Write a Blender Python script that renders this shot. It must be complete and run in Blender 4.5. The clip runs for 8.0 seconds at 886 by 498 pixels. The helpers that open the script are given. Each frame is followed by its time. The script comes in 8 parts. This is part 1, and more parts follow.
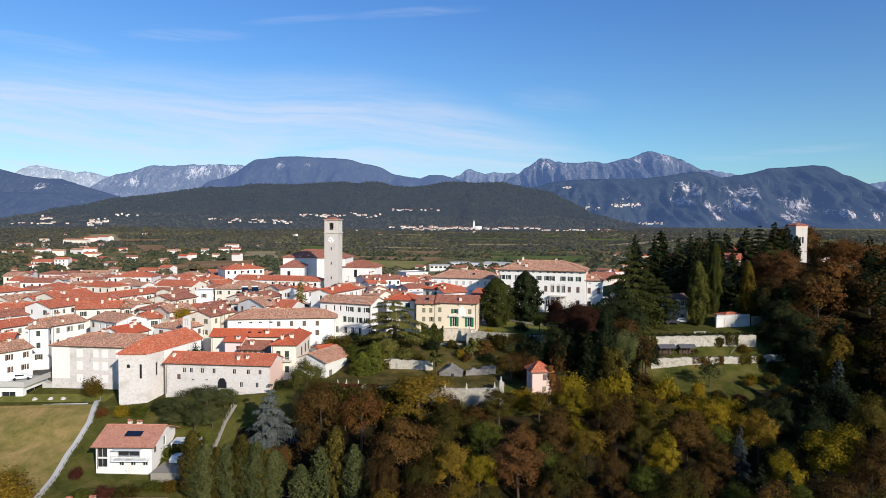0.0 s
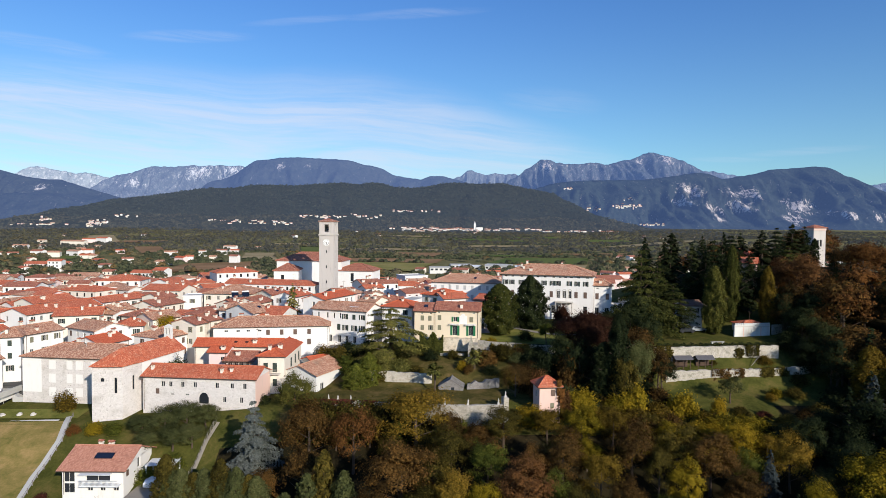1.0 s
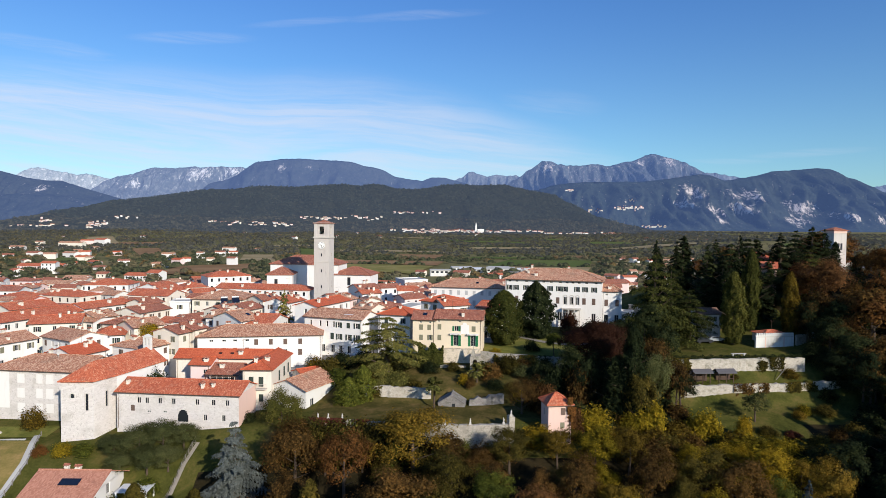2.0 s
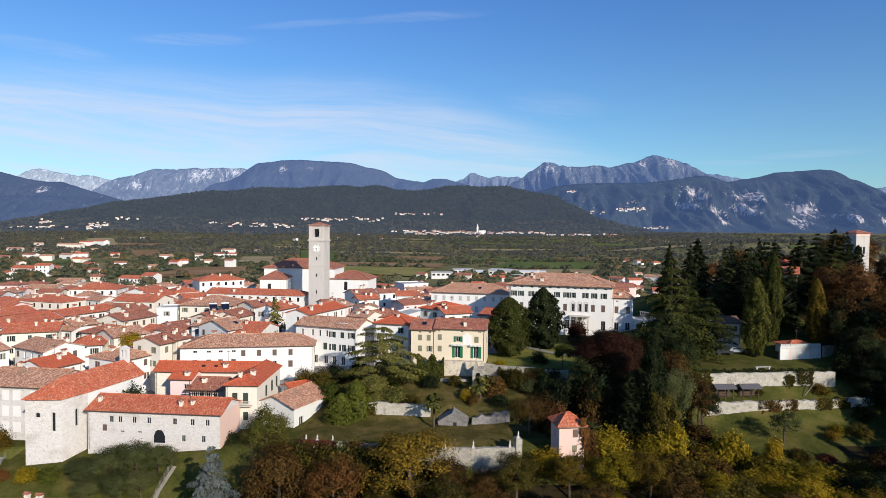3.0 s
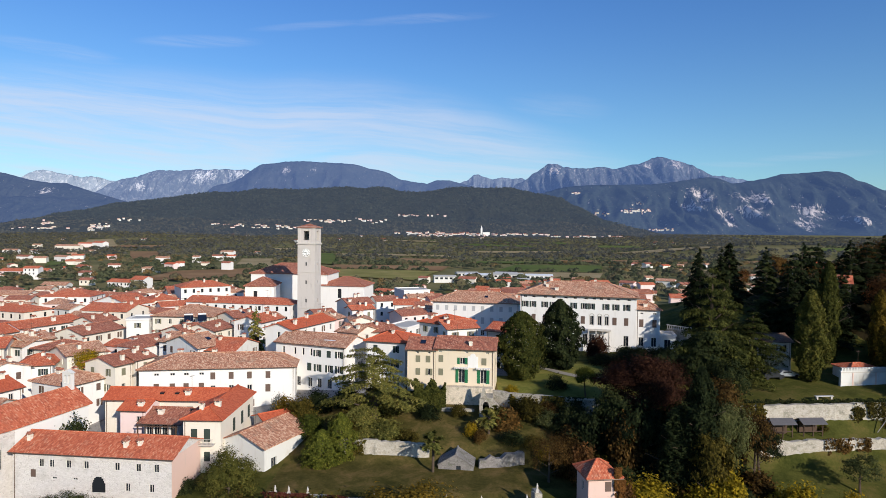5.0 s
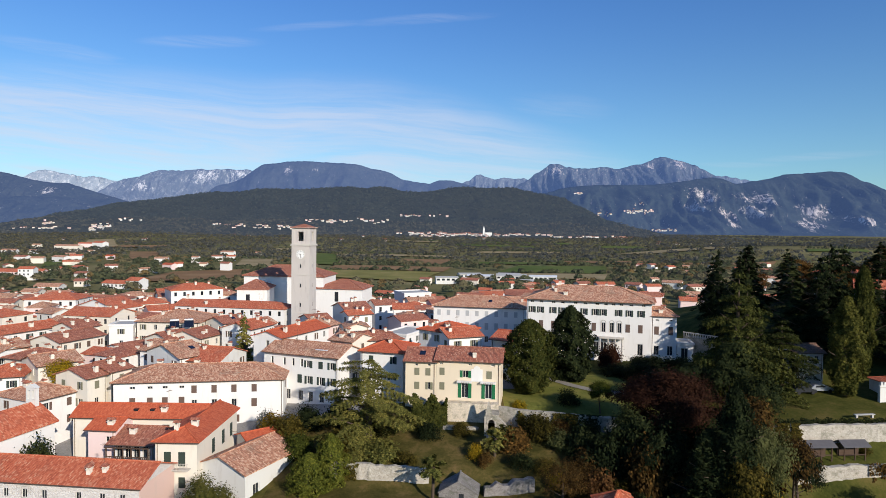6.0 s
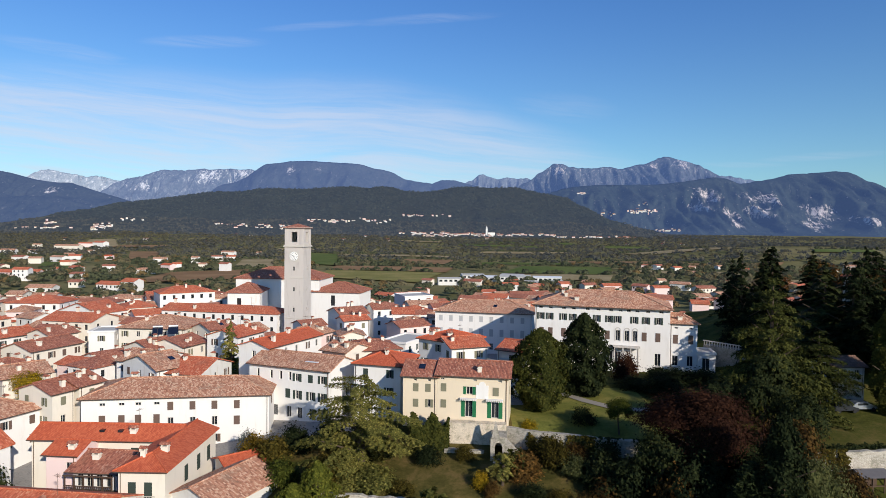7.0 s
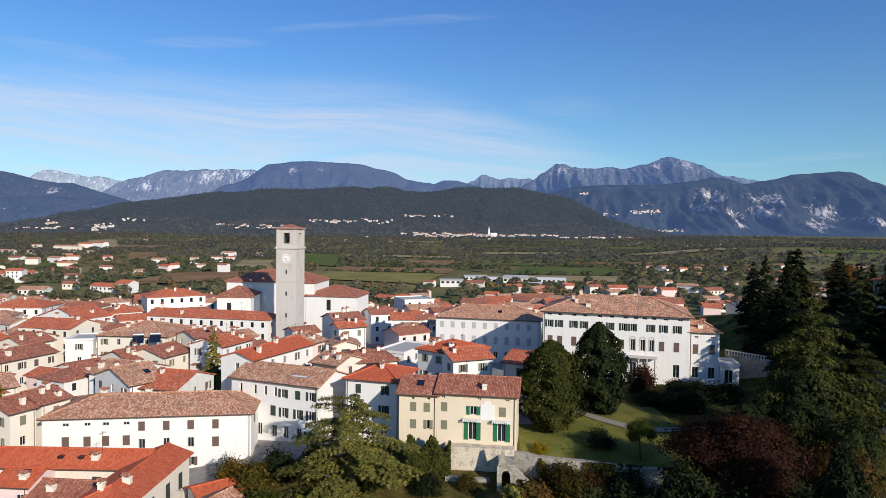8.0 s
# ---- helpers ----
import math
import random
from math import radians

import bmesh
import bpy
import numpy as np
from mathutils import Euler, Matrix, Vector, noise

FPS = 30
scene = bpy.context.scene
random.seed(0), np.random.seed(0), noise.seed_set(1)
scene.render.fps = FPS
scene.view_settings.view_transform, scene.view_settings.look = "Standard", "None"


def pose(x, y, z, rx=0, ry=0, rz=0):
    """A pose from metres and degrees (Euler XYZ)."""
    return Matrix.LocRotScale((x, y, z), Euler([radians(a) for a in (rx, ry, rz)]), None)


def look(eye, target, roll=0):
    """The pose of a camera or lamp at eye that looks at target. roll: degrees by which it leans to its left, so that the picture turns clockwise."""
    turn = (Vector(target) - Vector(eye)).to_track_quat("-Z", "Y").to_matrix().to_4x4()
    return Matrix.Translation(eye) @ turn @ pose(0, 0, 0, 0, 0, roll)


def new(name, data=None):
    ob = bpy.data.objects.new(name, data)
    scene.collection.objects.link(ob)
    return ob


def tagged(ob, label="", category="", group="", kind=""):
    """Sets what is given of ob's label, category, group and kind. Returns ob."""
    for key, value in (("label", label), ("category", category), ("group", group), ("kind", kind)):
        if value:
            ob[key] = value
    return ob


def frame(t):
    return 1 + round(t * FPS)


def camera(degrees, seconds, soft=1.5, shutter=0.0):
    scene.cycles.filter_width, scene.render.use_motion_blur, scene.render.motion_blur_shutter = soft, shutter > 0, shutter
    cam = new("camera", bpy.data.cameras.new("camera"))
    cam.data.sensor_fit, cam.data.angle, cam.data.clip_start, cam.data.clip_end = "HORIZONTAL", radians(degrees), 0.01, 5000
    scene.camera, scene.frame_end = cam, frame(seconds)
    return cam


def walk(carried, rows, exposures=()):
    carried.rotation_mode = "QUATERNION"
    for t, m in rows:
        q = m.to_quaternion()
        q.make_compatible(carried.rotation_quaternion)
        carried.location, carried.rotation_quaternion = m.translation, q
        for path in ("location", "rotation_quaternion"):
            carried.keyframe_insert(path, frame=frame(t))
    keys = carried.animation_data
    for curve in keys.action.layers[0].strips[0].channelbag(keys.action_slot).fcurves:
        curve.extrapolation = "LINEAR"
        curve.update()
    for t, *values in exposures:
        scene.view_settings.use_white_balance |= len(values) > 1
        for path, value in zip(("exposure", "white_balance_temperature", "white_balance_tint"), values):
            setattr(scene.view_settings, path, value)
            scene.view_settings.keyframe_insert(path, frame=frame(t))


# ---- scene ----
cam = camera(71.2, 8.0, soft=0.65)
METRES, EYE, TILT, LEAN, TURN = 80.0, 33.0, 0.0, 0.0, 0.0
ROWS = [
    (0.0, 0.0, 0.0, 0.0, 0.02, -2.22, -0.44),
    (0.5, 0.0013, 0.0645, 0.0019, 0.05, -2.17, -0.46),
    (1.0, 0.0026, 0.1283, 0.0033, 0.09, -2.11, -0.48),
    (1.5, 0.0039, 0.1932, 0.0047, 0.14, -2.04, -0.51),
    (3.0, 0.0067, 0.3823, 0.011, 0.33, -1.85, -0.54),
    (3.5, 0.0082, 0.4449, 0.0127, 0.41, -1.8, -0.54),
    (4.0, 0.009, 0.5067, 0.0138, 0.5, -1.77, -0.55),
    (4.5, 0.0094, 0.5669, 0.0139, 0.59, -1.73, -0.58),
    (6.0, 0.0094, 0.7475, 0.016, 0.87, -1.69, -0.66),
    (6.5, 0.0094, 0.8125, 0.0169, 1.0, -1.69, -0.68),
    (7.0, 0.0093, 0.8766, 0.0176, 1.12, -1.7, -0.7),
    (7.5, 0.0096, 0.9382, 0.0179, 1.23, -1.67, -0.71),
    (8.0, 0.0095, 0.9997, 0.0193, 1.32, -1.67, -0.7),
]
walk(cam, [(t, pose(0, 0, EYE, TILT, LEAN, TURN) @ pose(METRES * x, METRES * y, METRES * z, 90 + pitch, roll, yaw)) for t, x, y, z, yaw, pitch, roll in ROWS],
     exposures=[(0.0, 0.20), (3.0, 0.16), (8.0, 0.08)])

# ---- light ----
SUN_AZ, SUN_EL = 146.0, 23.0     # degrees clockwise from the view's far direction, and above the horizon
sun = new("sun", bpy.data.lights.new("sun", "SUN"))
sun.data.energy, sun.data.angle, sun.data.color = 5.0, radians(0.53), (1.0, 0.92, 0.80)
SUN_DIR = Vector((math.sin(radians(SUN_AZ)) * math.cos(radians(SUN_EL)), math.cos(radians(SUN_AZ)) * math.cos(radians(SUN_EL)), math.sin(radians(SUN_EL))))
sun.matrix_world = look(SUN_DIR * 300, (0, 0, 0))


class Nodes:
    """A small writer of node trees."""

    def __init__(self, tree):
        self.tree = tree
        tree.nodes.clear()

    def add(self, kind, feature=None, **inputs):
        n = self.tree.nodes.new(kind)
        if kind == "ShaderNodeTexVoronoi":
            n.feature = feature
        for key, value in inputs.items():
            self.feed(n, key, value)
        return n

    def feed(self, n, key, value):
        slot = n.inputs[int(key[1:])] if key[0] == "i" and key[1:].isdigit() else n.inputs[key.replace("_", " ")]
        if isinstance(value, bpy.types.NodeSocket):
            self.tree.links.new(value, slot)
        else:
            slot.default_value = value

    def math(self, op, a, b=0.0, c=0.0, clamp=False):
        n = self.add("ShaderNodeMath")
        n.operation, n.use_clamp = op, clamp
        self.feed(n, "i0", a), self.feed(n, "i1", b), self.feed(n, "i2", c)
        return n.outputs[0]

    def noise(self, vector, scale, detail=4.0, rough=0.55, distort=0.0):
        return self.add("ShaderNodeTexNoise", None, Vector=vector, Scale=scale, Detail=detail, Roughness=rough, Distortion=distort).outputs["Fac"]

    def ramp(self, fac, stops):
        n = self.add("ShaderNodeValToRGB", None, Fac=fac)
        e = n.color_ramp.elements
        while len(e) < len(stops):
            e.new(0.5)
        for one, (at, col) in zip(e, stops):
            one.position, one.color = at, (*col, 1.0)
        return n.outputs["Color"]

    def mix(self, fac, a, b, how="MIX"):
        n = self.add("ShaderNodeMix")
        n.data_type, n.blend_type = "RGBA", how
        self.feed(n, "i0", fac), self.feed(n, "i6", a), self.feed(n, "i7", b)
        return n.outputs[2]

    def smooth(self, value, low, high):
        n = self.add("ShaderNodeMapRange", None, Value=value)
        n.interpolation_type = "SMOOTHSTEP"
        n.inputs[1].default_value, n.inputs[2].default_value = low, high
        return n.outputs[0]


world = bpy.data.worlds.new("sky")
scene.world = world
world.use_nodes = True
w = Nodes(world.node_tree)
sky = w.add("ShaderNodeTexSky")
sky.sky_type, sky.sun_disc, sky.sun_elevation, sky.sun_rotation = "NISHITA", False, radians(SUN_EL), radians(SUN_AZ)
sky.altitude, sky.air_density, sky.dust_density, sky.ozone_density = 250.0, 1.0, 0.5, 1.0
way = w.add("ShaderNodeTexCoord").outputs["Generated"]
sep = w.add("ShaderNodeSeparateXYZ", None, Vector=way)
ahead = w.math("MAXIMUM", sep.outputs["Y"], 0.08)
az, tz = w.math("DIVIDE", sep.outputs["X"], ahead), w.math("DIVIDE", sep.outputs["Z"], ahead)
bend = w.math("MULTIPLY", w.math("SUBTRACT", w.noise(way, 3.0, 3.0, 0.5), 0.5), 0.05)
level = w.math("ADD", w.math("ADD", tz, w.math("MULTIPLY", az, 0.09)), bend)
streak = w.add("ShaderNodeCombineXYZ", None, X=w.math("MULTIPLY", az, 2.2), Y=w.math("MULTIPLY", level, 30.0), Z=3.0).outputs[0]
long_streaks, fine_streaks = w.noise(streak, 0.8, 6.0, 0.62, 0.7), w.noise(streak, 3.0, 6.0, 0.65, 0.6)
wisps = w.smooth(w.math("ADD", w.math("MULTIPLY", long_streaks, 0.7), w.math("MULTIPLY", fine_streaks, 0.3)), 0.34, 0.66)
turned = w.math("MAXIMUM", w.math("ADD", az, 0.25), 0.0)
upper = w.math("SUBTRACT", w.math("SUBTRACT", 0.212, w.math("MULTIPLY", az, 0.05)), w.math("MULTIPLY", w.math("MULTIPLY", turned, turned), 0.40))
veil = w.math("MULTIPLY", w.smooth(w.math("SUBTRACT", w.math("ADD", tz, bend), upper), 0.045, -0.045), w.math("ADD", w.math("MULTIPLY", wisps, 0.50), 0.16))


def wisp(a0, t0, half, thick, slope, strength):
    """A single thin streak of ice cloud about the bearing a0 and the rise t0."""
    da = w.math("SUBTRACT", az, a0)
    dt = w.math("SUBTRACT", w.math("SUBTRACT", w.math("ADD", tz, w.math("MULTIPLY", bend, 0.3)), t0), w.math("MULTIPLY", da, slope))
    p, q = w.math("DIVIDE", da, half), w.math("DIVIDE", dt, thick)
    inside = w.smooth(w.math("ADD", w.math("MULTIPLY", p, p), w.math("MULTIPLY", q, q)), 1.0, 0.0)
    return w.math("MULTIPLY", inside, w.math("MULTIPLY", w.math("SUBTRACT", w.math("MULTIPLY", fine_streaks, 2.4), 0.75, clamp=True), strength * 0.62))


faint = 0.0
for one in ((-0.11, 0.184, 0.10, 0.016, -0.03, 0.55), (-0.05, 0.338, 0.14, 0.010, 0.07, 0.30), (-0.23, 0.327, 0.11, 0.008, 0.06, 0.28), (-0.41, 0.302, 0.12, 0.012, 0.0, 0.42),
            (-0.64, 0.286, 0.14, 0.016, -0.17, 0.36), (0.17, 0.20, 0.10, 0.028, -0.05, 0.22), (0.46, 0.112, 0.08, 0.006, 0.0, 0.25), (0.585, 0.126, 0.12, 0.008, 0.06, 0.32), (-0.32, 0.222, 0.26, 0.016, -0.05, 0.40)):
    faint = w.math("MAXIMUM", wisp(*one), faint)
cover = w.math("MAXIMUM", veil, faint, clamp=True)
high_air = w.mix(w.smooth(sep.outputs["Z"], 0.08, 0.40), (0.63, 0.97, 1.24, 1.0), (0.47, 0.86, 1.42, 1.0))
tint = w.mix(1.0, sky.outputs[0], high_air, "MULTIPLY")
clouded = w.mix(cover, tint, (6.6, 7.0, 8.3, 1.0))
back = w.add("ShaderNodeBackground", None, Color=clouded, Strength=0.096)
w.tree.links.new(back.outputs[0], w.add("ShaderNodeOutputWorld").inputs[0])

# ---- materials ----
def surface(name, build, rough=0.85, bump=0.0, distance=0.02, metal=0.0, specular=0.3):
    """A material: build(n, place) returns the colour and the height (or None)."""
    m = bpy.data.materials.new(name)
    m.use_nodes = True
    n = Nodes(m.node_tree)
    place = n.add("ShaderNodeTexCoord")
    colour, height = build(n, place)
    b = n.add("ShaderNodeBsdfPrincipled", None, Base_Color=colour, Roughness=rough, Metallic=metal)
    b.inputs["Specular IOR Level"].default_value = specular
    if bump and height is not None:
        n.feed(b, "Normal", n.add("ShaderNodeBump", None, Strength=bump, Distance=distance, Height=height).outputs[0])
    n.tree.links.new(b.outputs[0], n.add("ShaderNodeOutputMaterial").inputs[0])
    return m


def plaster(name, col, stain=0.25, dirt=(0.45, 0.40, 0.34)):
    def build(n, place):
        at = n.add("ShaderNodeVectorMath", None, i0=place.outputs["Object"], i1=n.add("ShaderNodeObjectInfo").outputs["Location"]).outputs[0]
        long = n.add("ShaderNodeMapping", None, Vector=at, Scale=(1.0, 1.0, 0.22)).outputs[0]
        big, fine = n.noise(long, 0.9, 6.0, 0.65), n.noise(at, 6.0, 4.0)
        f = n.math("MULTIPLY", n.smooth(big, 0.50, 0.82), stain * 2.0, clamp=True)
        c = n.mix(f, (*col, 1.0), (*dirt, 1.0))
        return n.mix(n.math("MULTIPLY", fine, 0.14), c, (*[v * 0.75 for v in col], 1.0)), fine
    return surface(name, build, 0.9, 0.25, 0.02)


def stone(name, a, b, joint, size=0.5, moss=0.0):
    def build(n, place):
        at = n.add("ShaderNodeVectorMath", None, i0=place.outputs["Object"], i1=n.add("ShaderNodeObjectInfo").outputs["Location"]).outputs[0]
        warp = n.add("ShaderNodeTexNoise", None, Vector=at, Scale=1.3, Detail=3.0).outputs["Color"]
        bent = n.mix(0.12, at, warp, "ADD")
        flat = n.add("ShaderNodeMapping", None, Vector=bent, Scale=(1.0, 1.0, 1.8)).outputs[0]
        cell = n.add("ShaderNodeTexVoronoi", "F1", Vector=flat, Scale=1.0 / size)
        edge = n.add("ShaderNodeTexVoronoi", "DISTANCE_TO_EDGE", Vector=flat, Scale=1.0 / size).outputs["Distance"]
        pick = n.add("ShaderNodeSeparateColor", None, Color=cell.outputs["Color"]).outputs[0]
        grain = n.noise(at, 9.0, 5.0, 0.7)
        c = n.mix(n.math("ADD", n.math("MULTIPLY", pick, 0.6), n.math("MULTIPLY", grain, 0.4)), (*a, 1.0), (*b, 1.0))
        bare = n.smooth(n.noise(at, 0.9, 5.0, 0.6), 0.42, 0.60)
        c = n.mix(n.math("MULTIPLY", n.smooth(edge, 0.11, 0.0), n.math("ADD", n.math("MULTIPLY", bare, 0.5), 0.08)), c, (*joint, 1.0))
        big = n.smooth(n.noise(at, 0.35, 6.0, 0.65), 0.48, 0.72)
        c = n.mix(n.math("MULTIPLY", big, 0.42), c, (a[0] * 0.50, a[1] * 0.48, a[2] * 0.43, 1.0))
        holes = n.smooth(n.noise(at, 2.6, 4.0, 0.6), 0.58, 0.66)
        c = n.mix(n.math("MULTIPLY", holes, 0.35), c, (b[0] * 0.35, b[1] * 0.33, b[2] * 0.30, 1.0))
        if moss:
            c = n.mix(n.math("MULTIPLY", n.smooth(n.noise(at, 0.8, 5.0, 0.7), 0.5, 0.66), moss), c, (0.06, 0.07, 0.025, 1.0))
        return c, n.math("ADD", n.smooth(edge, 0.0, 0.15), grain)
    return surface(name, build, 0.95, 0.6, 0.05)


def roof_tiles(name, stops, patch, patch_amount):
    """Rows of half-round clay tiles: u runs along the eave and v up the slope, both in metres."""
    def build(n, place):
        uv = n.add("ShaderNodeSeparateXYZ", None, Vector=place.outputs["UV"])
        u, v = n.math("DIVIDE", uv.outputs["X"], 0.21), n.math("DIVIDE", uv.outputs["Y"], 0.36)
        spot = n.add("ShaderNodeCombineXYZ", None, X=n.math("FLOOR", u), Y=n.math("FLOOR", v), Z=n.math("MULTIPLY", n.add("ShaderNodeObjectInfo").outputs["Random"], 60.0)).outputs[0]
        pick = n.add("ShaderNodeTexWhiteNoise", None, Vector=spot).outputs["Value"]
        at = n.add("ShaderNodeCombineXYZ", None, X=uv.outputs["X"], Y=uv.outputs["Y"], Z=n.math("MULTIPLY", n.add("ShaderNodeObjectInfo").outputs["Random"], 40.0)).outputs[0]
        clump = n.noise(at, 0.75, 5.0, 0.65)
        fac = n.math("ADD", n.math("MULTIPLY", pick, 0.62), n.math("MULTIPLY", clump, 0.55), clamp=True)
        c = n.ramp(fac, stops)
        c = n.mix(n.math("MULTIPLY", n.smooth(n.noise(at, 0.32, 6.0, 0.7), 0.50, 0.70), patch_amount), c, (*patch, 1.0))
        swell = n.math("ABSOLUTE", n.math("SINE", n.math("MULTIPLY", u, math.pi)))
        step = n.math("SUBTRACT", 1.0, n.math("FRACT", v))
        # crease shade put into the colour along the troughs between tiles
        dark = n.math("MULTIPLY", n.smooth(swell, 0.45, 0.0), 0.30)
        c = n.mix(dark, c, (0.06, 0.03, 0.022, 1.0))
        return c, n.math("ADD", swell, n.math("MULTIPLY", step, 0.35))
    return surface(name, build, 0.9, 0.6, 0.05)


def plain(name, col, rough=0.6, metal=0.0, vary=0.15, scale=3.0, specular=0.3):
    def build(n, place):
        f = n.noise(place.outputs["Object"], scale, 5.0)
        return n.mix(n.math("MULTIPLY", f, vary * 2), (*col, 1.0), (*[v * 0.55 for v in col], 1.0)), f
    return surface(name, build, rough, 0.15, 0.01, metal, specular)


def leaves(name, stops, through_light=0.25, haze_glow=0.0):
    m = bpy.data.materials.new(name)
    m.use_nodes = True
    n = Nodes(m.node_tree)
    one = n.add("ShaderNodeNewGeometry").outputs["Random Per Island"]
    tree = n.add("ShaderNodeObjectInfo").outputs["Random"]
    at = n.add("ShaderNodeTexCoord").outputs["Object"]
    fac = n.math("ADD", n.math("MULTIPLY", one, 0.50), n.math("ADD", n.math("MULTIPLY", tree, 0.34), n.math("MULTIPLY", n.math("SUBTRACT", n.noise(at, 0.55, 3.0), 0.5), 0.7)), clamp=True)
    c = n.ramp(fac, stops)
    d = n.add("ShaderNodeBsdfPrincipled", None, Base_Color=c, Roughness=0.75)
    d.inputs["Specular IOR Level"].default_value = 0.02
    t = n.add("ShaderNodeBsdfTranslucent", None, Color=c)
    mixed = n.add("ShaderNodeMixShader", None, i0=through_light, i1=d.outputs[0], i2=t.outputs[0])
    # blue distance haze added to far leaves as emission
    if haze_glow:
        glow = n.add("ShaderNodeEmission", None, Color=(0.10, 0.145, 0.25, 1.0), Strength=haze_glow)
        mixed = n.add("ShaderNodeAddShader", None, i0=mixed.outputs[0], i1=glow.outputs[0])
    n.tree.links.new(mixed.outputs[0], n.add("ShaderNodeOutputMaterial").inputs[0])
    return m


def glass_dark(name, col):
    def build(n, place):
        f = n.add("ShaderNodeObjectInfo").outputs["Random"]
        return n.mix(f, (*col, 1.0), (*[v * 2.2 + 0.004 for v in col], 1.0)), None
    return surface(name, build, 0.12, 0, 0, 0.0, 0.5)


WHITE, CREAM = plaster("white_plaster", (0.71, 0.685, 0.655), 0.2), plaster("cream_plaster", (0.68, 0.62, 0.53), 0.18)
YELLOW, PINK = plaster("yellow_plaster", (0.66, 0.555, 0.415), 0.12), plaster("pink_plaster", (0.72, 0.56, 0.53), 0.15)
SALMON, GREYW = plaster("salmon_plaster", (0.66, 0.46, 0.39), 0.35), plaster("grey_plaster", (0.62, 0.61, 0.58), 0.35)
CONCRETE = plaster("concrete", (0.42, 0.41, 0.39), 0.4)
TOWER = plaster("tower_stone", (0.50, 0.455, 0.42), 0.5, (0.33, 0.29, 0.265))
RUBBLE = stone("rubble_stone", (0.66, 0.615, 0.585), (0.53, 0.485, 0.455), (0.62, 0.575, 0.545), 0.42)
TERRACE = stone("terrace_stone", (0.44, 0.40, 0.34), (0.29, 0.26, 0.215), (0.19, 0.17, 0.14), 0.4, 0.45)
SLABS = stone("paving", (0.30, 0.28, 0.26), (0.24, 0.23, 0.22), (0.18, 0.17, 0.16), 0.6)
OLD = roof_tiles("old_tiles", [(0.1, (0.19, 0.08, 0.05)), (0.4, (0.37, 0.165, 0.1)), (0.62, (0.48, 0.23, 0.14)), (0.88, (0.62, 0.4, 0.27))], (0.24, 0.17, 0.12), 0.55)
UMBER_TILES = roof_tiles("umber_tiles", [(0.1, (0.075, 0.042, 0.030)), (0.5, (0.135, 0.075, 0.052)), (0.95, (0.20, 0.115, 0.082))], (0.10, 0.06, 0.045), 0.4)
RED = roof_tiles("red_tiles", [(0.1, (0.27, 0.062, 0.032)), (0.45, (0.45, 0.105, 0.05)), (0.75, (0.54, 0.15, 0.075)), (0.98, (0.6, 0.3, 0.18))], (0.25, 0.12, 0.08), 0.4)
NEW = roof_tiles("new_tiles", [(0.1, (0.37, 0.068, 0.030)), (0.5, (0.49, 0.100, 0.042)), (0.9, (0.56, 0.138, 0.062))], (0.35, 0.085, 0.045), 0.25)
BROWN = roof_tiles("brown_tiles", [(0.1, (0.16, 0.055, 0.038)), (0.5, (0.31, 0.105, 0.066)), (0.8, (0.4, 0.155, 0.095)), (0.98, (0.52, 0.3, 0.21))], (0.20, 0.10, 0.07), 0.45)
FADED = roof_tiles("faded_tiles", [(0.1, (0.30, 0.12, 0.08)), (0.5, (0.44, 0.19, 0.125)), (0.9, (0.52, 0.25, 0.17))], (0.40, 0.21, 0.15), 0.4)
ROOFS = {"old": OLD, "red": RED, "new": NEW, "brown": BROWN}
WALLS = {"white": WHITE, "cream": CREAM, "yellow": YELLOW, "pink": PINK, "salmon": SALMON, "greyw": GREYW, "rubble": RUBBLE, "tower": TOWER}
PANE = glass_dark("window_glass", (0.012, 0.014, 0.017))
FRAME, TRIM = plain("window_frame_paint", (0.62, 0.60, 0.56)), plain("stone_trim", (0.52, 0.48, 0.43), 0.8)
SHUT_BROWN, SHUT_GREEN = plain("brown_shutter", (0.125, 0.080, 0.062), 0.7), plain("dark_green_shutter", (0.035, 0.05, 0.04), 0.7)
SHUT_PALE = plain("pale_grey_shutter", (0.42, 0.42, 0.42), 0.7)
SHUT_BRIGHT, SHUT_OLIVE = plain("bright_green_shutter", (0.012, 0.13, 0.05), 0.6), plain("grey_olive_shutter", (0.19, 0.18, 0.12), 0.7)
WOOD, IRON = plain("dark_wood", (0.075, 0.045, 0.030), 0.8), plain("dark_iron", (0.03, 0.03, 0.032), 0.5, 0.6)
GUTTER, BARK = plain("copper_gutter", (0.13, 0.085, 0.06), 0.5, 0.4), plain("bark", (0.085, 0.06, 0.042), 0.95)
SHEET, SOLAR = plain("white_metal_sheet", (0.70, 0.71, 0.72), 0.5), plain("solar_glass", (0.010, 0.014, 0.028), 0.15, 0.0, 0.1, 2.0, 0.6)
ASPHALT = plain("asphalt", (0.075, 0.073, 0.072), 0.9, 0.0, 0.25, 1.2)
GRAVEL = plain("pale_gravel", (0.28, 0.25, 0.21), 0.95, 0.0, 0.2, 2.0)


def grass_mat(name, a, b, c, scale=0.09):
    def build(n, place):
        p = place.outputs["Object"]
        big, fine = n.noise(p, scale, 6.0, 0.62, 0.4), n.noise(p, 2.2, 5.0, 0.7)
        col = n.ramp(n.math("ADD", n.math("MULTIPLY", big, 0.75), n.math("MULTIPLY", fine, 0.3)), [(0.36, a), (0.53, b), (0.70, c)])
        return col, fine
    return surface(name, build, 0.95, 0.7, 0.12, 0.0, 0.02)


